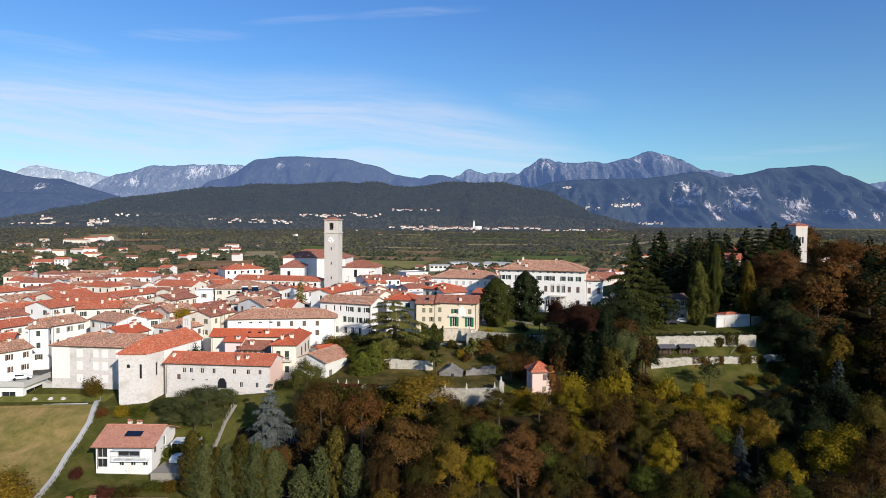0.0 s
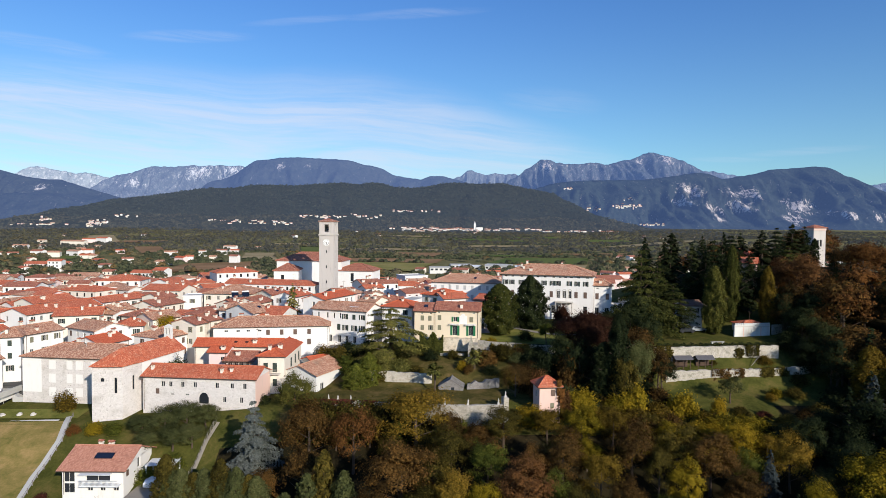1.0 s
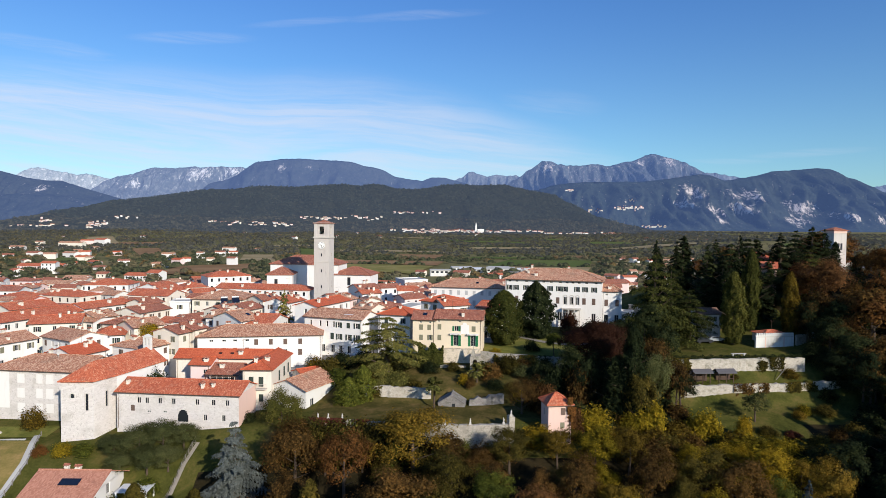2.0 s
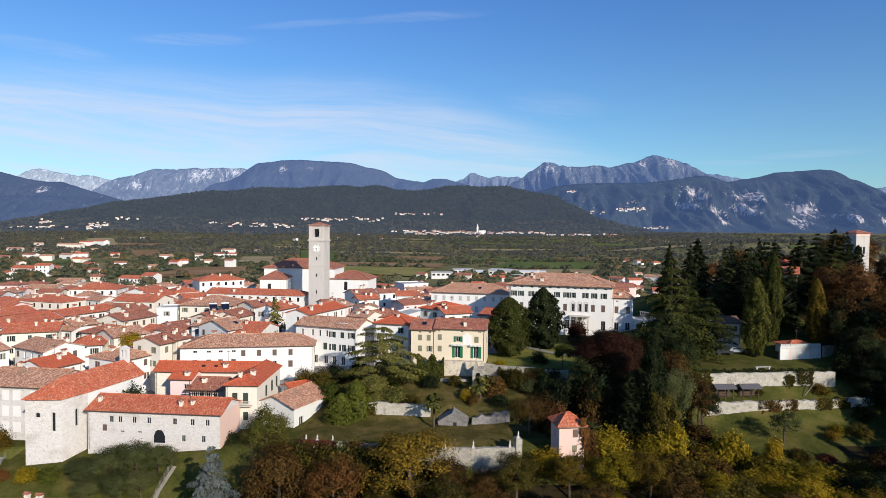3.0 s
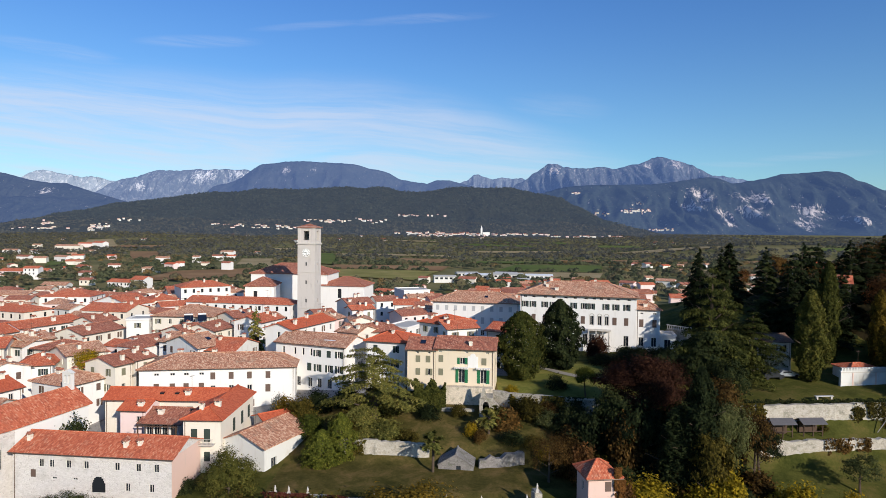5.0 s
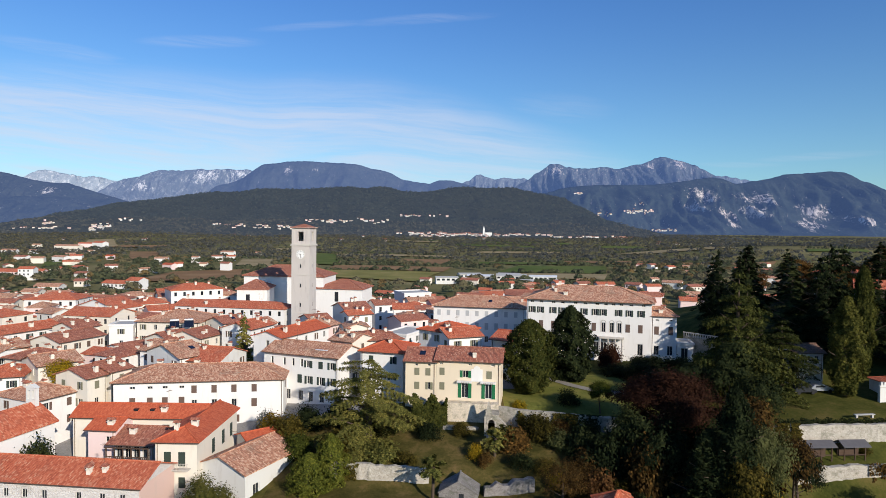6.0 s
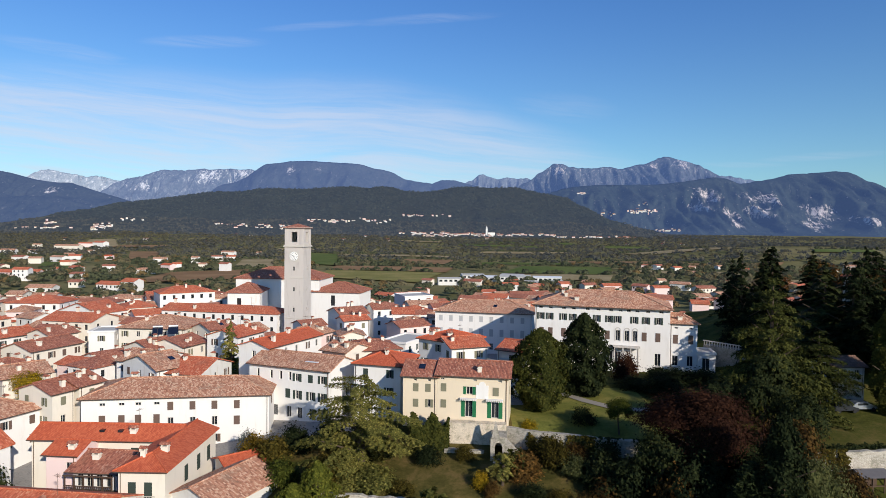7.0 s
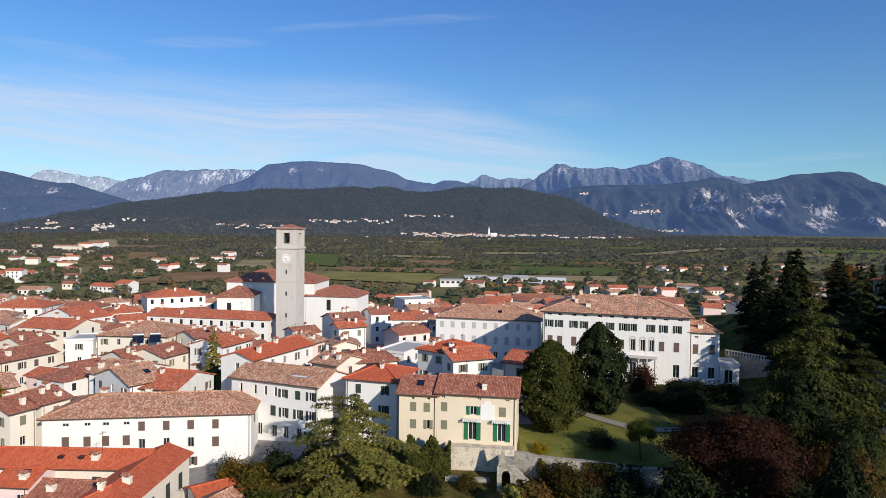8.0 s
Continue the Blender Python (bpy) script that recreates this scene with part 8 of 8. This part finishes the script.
for a in (0.2, 2.9):
    part("support", boxes((a, 0.08, -0.2, a + 0.3, 0.42, 0.3)), TRIM, bench)
house("pink villa with a red gable between conifers", 86.4, 192.0, -30, 5.0, 7.0, 8, 23.2, "g", SALMON, RED, pitch=22, seed=140, chimneys=1, front=[], right=[], left=[])
# low roofs at the foot of the wood
house("low farm shed with a grey-brown tile roof", 66.5, 88.0, 4, 16, 7, -16, -10.5, "g", GREYW, OLD, pitch=17, seed=131, chimneys=0, front=[], right=[], left=[], name="farm_shed", category="shed")
house("low house with a grey tile roof among thujas", -65.5, 99.5, 2, 17, 7, -19.5, -15.5, "g", WHITE, OLD, pitch=17, seed=132, chimneys=2, front=[], right=[], left=[])

# ---- the plain: fields, far houses, hedgerows and woods ----
FIELDS = []


def field(points, mat, label):
    FIELDS.append(points)
    bm = bmesh.new()
    (x0, y0), (x1, y1), (x2, y2), (x3, y3) = points
    n = 10
    g = [[None] * (n + 1) for _ in range(n + 1)]
    for j in range(n + 1):
        for i in range(n + 1):
            a, b = i / n, j / n
            x = (x0 * (1 - a) + x1 * a) * (1 - b) + (x3 * (1 - a) + x2 * a) * b
            y = (y0 * (1 - a) + y1 * a) * (1 - b) + (y3 * (1 - a) + y2 * a) * b
            g[j][i] = bm.verts.new((x, y, ground_z(x, y) + 0.7 + 0.0006 * y))
    for j in range(n):
        for i in range(n):
            bm.faces.new((g[j][i], g[j][i + 1], g[j + 1][i + 1], g[j + 1][i]))
    tagged(part("field", bm, mat), label, "field", kind="structure")


field([(-121, 600), (-30, 570), (-10, 690), (-128, 690)], FIELD_OLIVE, "fallow green field")
field([(-128, 696), (-8, 696), (0, 775), (-135, 775)], FIELD_BROWN, "brown stubble field")
field([(-243, 753), (-188, 707), (-248, 922), (-289, 911)], FIELD_TAN, "yellow stubble field")
field([(-246, 518), (-183, 568), (-191, 697), (-260, 636)], FIELD_BROWN, "ploughed field with vine rows")
field([(47, 696), (158, 694), (193, 830), (84, 828)], FIELD_GREEN, "green crop field")
field([(61, 622), (138, 617), (159, 690), (63, 688)], FIELD_TAN, "pale striped stubble field")
field([(147, 900), (274, 930), (290, 985), (160, 960)], FIELD_BROWN, "brown ploughed field")
field([(298, 900), (440, 915), (470, 960), (310, 945)], FIELD_BROWN, "pale stubble field")
field([(-420, 859), (-386, 868), (-514, 1138), (-557, 1122)], FIELD_BROWN, "brown ploughed field")
field([(-351, 2050), (-262, 2050), (-300, 2300), (-400, 2300)], FIELD_BROWN, "far brown field")
field([(30, 849), (140, 870), (160, 910), (40, 910)], FIELD_GREEN, "green crop field")
field([(-723, 1248), (-659, 1276), (-866, 1632), (-914, 1603)], FIELD_TAN, "dry field")
field([(-183, 812), (-129, 780), (-198, 1119), (-269, 1172)], FIELD_GREEN, "green meadow")
field([(-413, 676), (-374, 667), (-436, 774), (-469, 766)], FIELD_GREEN, "green meadow")
field([(-75, 839), (-5, 856), (2, 976), (-72, 972)], FIELD_BROWN, "brown ploughed field")
field([(560, 1040), (650, 1030), (670, 1070), (580, 1080)], FIELD_GREEN, "dry meadow on a knoll")
field([(-300, 395), (-235, 400), (-240, 440), (-310, 430)], FIELD_TAN, "dry meadow behind the town")

rq = random.Random(21)
laid = 0
while laid < 15:
    y = rq.uniform(540, 1700)
    x = y * rq.uniform(-0.75, 0.75)
    wide, deep, lean = rq.uniform(50, 150) * (y / 800.0), rq.uniform(30, 70) * (y / 800.0), rq.uniform(-0.4, 0.4)
    corners = [(x, y), (x + wide, y + lean * 40), (x + wide + lean * 60, y + deep + lean * 40), (x + lean * 60, y + deep)]
    if any(abs(x + wide / 2 - sum(c[0] for c in q) / 4) < wide * 0.9 + 45 and abs(y + deep / 2 - sum(c[1] for c in q) / 4) < deep * 0.9 + 60 for q in FIELDS):
        continue
    mat, words = rq.choice(((FIELD_TAN, "pale stubble field"), (FIELD_BROWN, "brown ploughed field"), (FIELD_GREEN, "green crop field"), (FIELD_TAN, "dry meadow")))
    field(corners, mat, words)
    laid += 1

FAR_WALLS = [WHITE, GREYW, CREAM, CREAM, PINK]


def far_mesh(w, d, h, wall):
    def build():
        bm = bmesh.new()
        o = [bm.verts.new(p) for p in ((0, 0, -3), (w, 0, -3), (w, d, -3), (0, d, -3), (0, 0, h), (w, 0, h), (w, d, h), (0, d, h), (0, d / 2, h + d * 0.18), (w, d / 2, h + d * 0.18))]
        for q in ((0, 1, 5, 4), (1, 2, 6, 9, 5), (2, 3, 7, 6), (3, 0, 4, 8, 7)):
            bm.faces.new([o[i] for i in q])
        return mesh_of("wall", bm, wall)
    return kept(("farwall", w, d, h, wall.name), build)


def far_roof_mesh(w, d, h, mat):
    return kept(("farroof", w, d, h, mat.name), lambda: mesh_of("roof", slab_roof([[(x, y, z + 0.25) for x, y, z in s] for s in roof_faces(w, d, h, math.atan(0.36), "g", 0.5)[0]], 0.25), mat))


def far_house(x, y, size, rng, windows=True, label="small white far house with a red tile roof", turn=None, wall=None, roof=None):
    w, d, h = size
    wall = wall or rng.choice(FAR_WALLS)
    top = thing("farmhouse", label, "house", pose(x, y, ground_z(x, y), 0, 0, rng.uniform(-40, 40) if turn is None else turn), "houses of the plain")
    link("wall", far_mesh(w, d, h, wall), top)
    link("roof", far_roof_mesh(w, d, h, roof or rng.choice([RED, BROWN, OLD, BROWN, OLD])), top)
    if windows:
        for k in range(int(w / 3)):
            for z in ((h - 1.5, h - 4.3) if h > 5 else (h - 1.5,)):
                window(top, pose(1.5 + k * 3.0, -0.16, z), 1.0, 1.4, "far")


rf = random.Random(5)
SIZES = ((8, 6.5, 5), (11, 7, 5), (7, 7, 3.6), (14, 8, 5), (9, 6.5, 3.2))
# suburb on the left slope: x, y, width, depth, height, turn, wall, roof
SUBURB = ((-692, 1126, 44, 12, 9, -4, CREAM, OLD), (-728, 1254, 32, 12, 9, 12, PINK, RED), (-691, 1238, 26, 14, 12, -18, WHITE, RED), (-659, 954, 20, 10, 6, 5, WHITE, OLD), (-514, 778, 16, 9, 6, -10, WHITE, BROWN), (-472, 746, 13, 8, 6, 15, CREAM, OLD), (-474, 786, 20, 9, 6, -20, WHITE, OLD),
          (-397, 702, 7, 6, 5, 0, CREAM, OLD), (-364, 546, 26, 10, 6, -6, PINK, RED), (-336, 534, 11, 8, 9, 8, WHITE, RED), (-446, 850, 9, 7, 5, 0, PINK, NEW), (-289, 622, 17, 7, 4, 4, WHITE, OLD))
SUBURB_B = ((-338, 758, 14, 8, 7, 12, WHITE, OLD), (-291, 678, 13, 8, 5, -25, PINK, NEW), (-314, 802, 8, 7, 7, 0, WHITE, OLD), (-313, 862, 13, 8, 6, 10, WHITE, BROWN), (-348, 986, 20, 9, 8, -8, WHITE, OLD), (-295, 866, 11, 8, 6, 15, WHITE, RED), (-255, 682, 7, 6, 6, 5, CREAM, OLD),
            (-225, 658, 9, 7, 8, -12, WHITE, BROWN), (-808, 1238, 15, 9, 6, 0, CREAM, OLD), (-320, 1062, 8, 7, 5, 0, WHITE, OLD), (-279, 678, 8, 7, 6, 20, WHITE, RED), (-572, 1022, 9, 7, 5, 0, CREAM, OLD), (-229, 462, 17, 9, 5.5, -10, WHITE, RED), (-212, 460, 9, 10, 7.5, -10, WHITE, RED), (-258, 438, 15, 9, 5, 4, GREYW, OLD), (-355, 566, 16, 8, 5, 10, PINK, RED), (-265, 490, 8, 7, 4, 6, CREAM, BROWN))
for x, y, wd, d, h, turn, wall, roof in SUBURB + SUBURB_B:
    far_house(x, y, (wd, d, h), rf, y < 560, "pale house with a tile roof among trees", turn, wall, roof)
for k in range(22):
    y = rf.uniform(430, 1000)
    far_house(-rf.uniform(0.48, 0.80) * y, y, rf.choice(SIZES), rf, False)
for k in range(20):
    y = rf.uniform(480, 620)
    far_house(rf.uniform(70, 330) + (y - 480) * 0.3, y, rf.choice(SIZES), rf, y < 540)
for k in range(26):
    y = rf.uniform(620, 900)
    far_house(rf.uniform(230, 620), y, rf.choice(SIZES), rf, False)
for k in range(34):
    y = rf.uniform(320, 470)
    far_house(y * rf.uniform(0.30, 0.52), y, rf.choice(((8, 6, 4), (10, 7, 4.5), (7, 7, 3.5))), rf, False)
for k in range(30):
    y = rf.uniform(305, 430)
    far_house(y * rf.uniform(-0.02, 0.30), y, rf.choice(((9, 7, 6), (12, 8, 7), (8, 8, 5))), rf, False, "small house with a tile roof behind the palace")
for k in range(34):
    y = rf.uniform(400, 560)
    far_house(rf.uniform(-45, 150), y, rf.choice(((8, 6, 4.5), (11, 7, 5), (14, 8, 4))), rf, False, "small house with a tile roof behind the palace", None, rf.choice((CREAM, GREYW, PINK)), rf.choice((BROWN, OLD, RED)))
# workshops behind the town
for x, y, wd, d, h, r in ((14, 596, 22, 14, 6, -8), (40, 604, 26, 16, 6, -6), (70, 612, 24, 12, 5, -5), (8, 628, 20, 12, 5, 10), (44, 640, 20, 10, 5, -12), (-12, 560, 18, 9, 7, 6), (52, 570, 16, 10, 4.5, -8), (78, 585, 14, 8, 4, -4)):
    sh = thing("workshop", "low grey workshop with a shallow pale roof", "workshop", pose(x, y, ground_z(x, y) - 0.3, 0, 0, r), "workshops behind the town")
    part("wall", boxes((0, 0, -2, wd, d, h - 1.2)), GREYW, sh)
    part("roof", slab_roof(roof_faces(wd, d, h - 1.2, radians(9), "g", 0.5)[0], 0.2), SHEET if x in (14, 70) else CONCRETE, sh)
    for k in range(int(wd / 4)):
        window(sh, pose(2 + k * 4, -0.16, h - 3.0), 2.4, 1.6, "far")
for k in range(30):
    y = rf.uniform(300, 345)
    far_house(rf.uniform(-120, 80), y, rf.choice(SIZES[:3]), rf, True, "town house with a red tile roof")
# houses of the far villages: bearings from and to, rise from and to, count
VILLAGES = ((-0.088, 0.155, -0.004, -0.0085, 100), (0.15, 0.296, -0.0075, -0.0105, 34), (-0.083, 0.004, 0.0236, 0.0208, 15), (-0.238, -0.092, 0.0150, 0.0095, 34), (-0.352, -0.229, 0.0055, -0.001, 28), (-0.655, -0.632, 0.0064, 0.0015, 10), (-0.577, -0.545, 0.0060, -0.0065, 22), (-0.531, -0.494, 0.0125, 0.0100, 7), (-0.38, -0.348, 0.007, 0.003, 6), (-0.724, -0.60, -0.002, -0.005, 12), (-0.06, 0.02, -0.009, -0.012, 10))
HAMLET_SPOTS = []


def far_spot(bearing, rise):
    """Where a sight line from over the wood meets the far slopes."""
    for y in range(1500, 2880, 12):
        x, z = bearing * y, 33.9 + rise * y
        if max(ground_z(x, y), hill_z(x, y)) >= z:
            return x, y, max(ground_z(x, y), hill_z(x, y))
    return None


for s0, s1, k0, k1, count in VILLAGES:
    for k in range(count):
        f = rf.random()
        spot = far_spot(s0 + (s1 - s0) * f, k0 + (k1 - k0) * min(1.0, max(0.0, rf.gauss(0.5, 0.25))))
        if spot:
            HAMLET_SPOTS.append(spot)


def tiny_houses(name, label, spots, sizes, rng):
    """Very far houses, a few strokes each, joined because they cannot be told apart."""
    verts, faces, mats = [], [], []
    for x, y, z in spots:
        w, d, h = rng.choice(sizes)
        a, kind, base = rng.uniform(-0.7, 0.7), rng.choice((0, 0, 1, 2)), len(verts)
        for px, py, pz in ((0, 0, -3), (w, 0, -3), (w, d, -3), (0, d, -3), (0, 0, h), (w, 0, h), (w, d, h), (0, d, h), (0, d / 2, h + d * 0.2), (w, d / 2, h + d * 0.2), (-0.5, -0.5, h), (w + 0.5, -0.5, h), (w + 0.5, d / 2, h + d * 0.24), (-0.5, d / 2, h + d * 0.24), (w + 0.5, d + 0.5, h), (-0.5, d + 0.5, h)):
            verts.append((x + px * math.cos(a) - py * math.sin(a), y + px * math.sin(a) + py * math.cos(a), z + pz))
        for q, m in (((0, 1, 5, 4), kind), ((1, 2, 6, 9, 5), kind), ((2, 3, 7, 6), kind), ((3, 0, 4, 8, 7), kind), ((10, 11, 12, 13), 3), ((13, 12, 14, 15), 3)):
            faces.append([base + i for i in q]), mats.append(m)
    me = bpy.data.meshes.new(name)
    me.from_pydata(verts, [], faces)
    for mat in (GREYW, CREAM, PINK, BROWN):
        me.materials.append(mat)
    me.polygons.foreach_set("material_index", mats)
    tagged(new(name, me), label, "houses", kind="stuff")


tiny_houses("village_houses", "tiny white houses of the hillside villages", HAMLET_SPOTS, ((7.5, 5, 3.4), (10, 5, 3.6), (6, 5, 3.0), (7, 5, 4.2), (13, 6, 3.8)), rf)
high_spots = []
for s0, s1, k0, many in ((0.272, 0.318, 0.0345, 34), (0.227, 0.254, 0.029, 12), (0.190, 0.204, 0.0615, 9), (0.318, 0.355, 0.0040, 18), (0.278, 0.296, 0.0055, 8), (0.291, 0.309, 0.0455, 9)):
    for k in range(many):
        a, b = rf.uniform(s0, s1), k0 + rf.gauss(0, 0.0011)
        way_to = np.abs(SCARRED[:, 0] / (SCARRED[:, 1] - 30) - a) + np.abs((SCARRED[:, 2] - 34) / (SCARRED[:, 1] - 30) - b)
        high_spots.append(tuple(SCARRED[int(np.argmin(way_to))]))
tiny_houses("mountain_hamlets", "tiny white houses of hamlets on the mountain", [(x, y - 6, z) for x, y, z in high_spots], ((12, 8, 5), (16, 8, 6), (9, 8, 5)), rf)
# forest on the hill behind, heaped crowns
def hill_forest():
    g = np.random.default_rng(77)
    spots = np.array(HAMLET_SPOTS)
    P, N, S, low = [], [], [], []
    for k in range(24000):
        y = 2900 - 900 * g.uniform() ** 1.15
        x = g.uniform(-0.75 * y, 1000)
        z = hill_z(x, y)
        if z < ground_z(x, y) - 6:
            continue
        near = (np.abs(spots[:, 0] - x) < 12) & (y - spots[:, 1] < 8) & (y - spots[:, 1] > -45)
        if near.any():
            continue
        wd = g.uniform(5.5, 10.5)
        d = g.normal(size=(5, 3))
        d /= np.linalg.norm(d, axis=1, keepdims=True)
        d[:, 2] = np.abs(d[:, 2])
        P.append(np.array((x, y, z)) + d * np.array((wd * 0.5, wd * 0.5, wd * 0.5)))
        N.append(d + g.normal(size=(5, 3)) * 0.3)
        S.append(g.uniform(0.4, 0.7, 5) * wd)
        low.append(z + 22.0 * noise.noise((x / 160.0, z / 60.0, 1.0)) < 66)
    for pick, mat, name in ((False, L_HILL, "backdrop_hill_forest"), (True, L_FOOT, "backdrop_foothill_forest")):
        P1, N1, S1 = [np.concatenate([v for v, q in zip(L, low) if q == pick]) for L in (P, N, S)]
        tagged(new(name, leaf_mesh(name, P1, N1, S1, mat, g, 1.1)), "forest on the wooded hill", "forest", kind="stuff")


hill_forest()
spots = [(rf.uniform(-0.62, 0.45), rf.uniform(1500, 2300)) for k in range(34)]
tiny_houses("farm_houses", "tiny farmhouses scattered over the far plain", [(s * y, y, ground_z(s * y, y)) for s, y in spots], SIZES, rf)
cx, cy, cz = far_spot(0.0555, -0.0075)
spire = thing("village_church", "tiny white village church with a spire", "church", pose(cx, cy - 14, cz))
part("nave", boxes((-8, 0, -3, 14, 12, 12)), WHITE, spire)
part("steeple", tube(boxes((-16, 2, -3, -10, 8, 22)), (-13, 5, 22), (-13, 5, 34), 3.4, 0.3, 6), WHITE, spire)


def clump_cloud(name, label, places, mat, seed, quads=64, small=0.62):
    """Far trees, each a heap of leaf sprays, joined because nobody could count them."""
    g = np.random.default_rng(seed)
    P, N, S = [], [], []
    for x, y, h, wd in places:
        z = ground_z(x, y)
        d = g.normal(size=(quads, 3))
        d /= np.linalg.norm(d, axis=1, keepdims=True)
        d[:, 2] = np.abs(d[:, 2]) * 0.9 - 0.1
        r = g.uniform(0.6, 1.0, (quads, 1))
        P.append(np.array((x, y, z + h * 0.42)) + d * r * np.array((wd / 2, wd / 2, h * 0.56)))
        N.append(d + g.normal(size=(quads, 3)) * 0.35 + np.array((0, 0, 0.3)))
        S.append(g.uniform(0.30, 0.55, quads) * wd * small)
    link_ob = new(name, leaf_mesh(name, np.concatenate(P), np.concatenate(N), np.concatenate(S), mat, g, 1.3, 3))
    tagged(link_ob, label, "trees", kind="stuff")


def on_field(x, y):
    """Inside a field, or in front of one and near it."""
    for corners in FIELDS:
        for back in (0.0, 14.0):
            inside = True
            for (x0, y0), (x1, y1) in zip(corners, corners[1:] + corners[:1]):
                if (x1 - x0) * (y + back - y0) - (y1 - y0) * (x - x0) < 0:
                    inside = False
                    break
            if inside:
                return True
    return False


def scatter(n, y0, y1, lo, hi, size, rng, rows=0.35):
    out = []
    while len(out) < n:
        y = y0 + (y1 - y0) * rng.random() ** 0.8
        x = y * rng.uniform(lo, hi)
        if on_field(x, y) or (-20 < x < 150 and y < 490 and rng.random() < 0.7) or (-140 < x < 0 and 540 < y < 780) or (0 < x < 110 and 590 < y < 700):
            continue
        if noise.noise((x / 130.0, y / 130.0, 4.0)) + rng.uniform(-0.5, 0.5) < -0.12:
            continue
        h = rng.uniform(*size)
        out.append((x, y, h, h * rng.uniform(0.9, 1.5)))
    return out


rt = random.Random(8)
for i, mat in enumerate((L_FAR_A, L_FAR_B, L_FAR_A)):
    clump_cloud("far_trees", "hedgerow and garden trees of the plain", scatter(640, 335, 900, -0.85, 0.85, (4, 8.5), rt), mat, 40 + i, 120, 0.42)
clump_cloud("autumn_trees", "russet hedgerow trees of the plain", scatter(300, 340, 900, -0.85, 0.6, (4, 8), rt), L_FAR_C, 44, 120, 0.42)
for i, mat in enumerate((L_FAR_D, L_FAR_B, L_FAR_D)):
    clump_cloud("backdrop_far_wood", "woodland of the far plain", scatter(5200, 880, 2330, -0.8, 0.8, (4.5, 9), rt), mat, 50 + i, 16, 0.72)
# rows of trees along the field edges
edge = []
for corners in FIELDS:
    (x0, y0), (x1, y1) = corners[3], corners[2]
    n = int(math.hypot(x1 - x0, y1 - y0) / 4.5)
    for k in range(n):
        f = k / n
        if rt.random() < 0.8:
            h = rt.uniform(2.5, 7)
            edge.append((x0 + (x1 - x0) * f, y0 + (y1 - y0) * f + rt.uniform(2, 9), h, h * 1.3))
clump_cloud("field_hedges", "hedges along the fields", edge, L_FAR_A, 60)

# ---- solar collectors on the town roofs ----
STEEL = plain("pale_steel", (0.45, 0.46, 0.47), 0.4, 0.7)
for x, y, z, turn, tilt in ((-67.6, 211.0, 9.6, 24, 32), (-64.6, 212.4, 9.6, 24, 32)):
    rack = thing("solar_collector", "dark solar water heater panel on a steel rack", "solar panel", pose(x, y, z, 0, 0, turn), "roof collectors")
    part("panel", boxes((-1.1, -1.2, 0.0, 1.1, 1.2, 0.09)), SOLAR, rack, "", pose(0, 0, 0.75, tilt, 0, 0))
    part("tank", tube(bmesh.new(), (-1.0, 1.25, 1.65), (1.0, 1.25, 1.65), 0.28, 0.28, 10), STEEL, rack, "pale steel water tank")
    for a in (-0.9, 0.9):
        part("leg", tube(bmesh.new(), (a, 1.1, -1.6), (a, 1.1, 1.5), 0.04, 0.04, 5), STEEL, rack)
        part("leg", tube(bmesh.new(), (a, -0.9, -1.6), (a, -0.9, 0.3), 0.04, 0.04, 5), STEEL, rack)
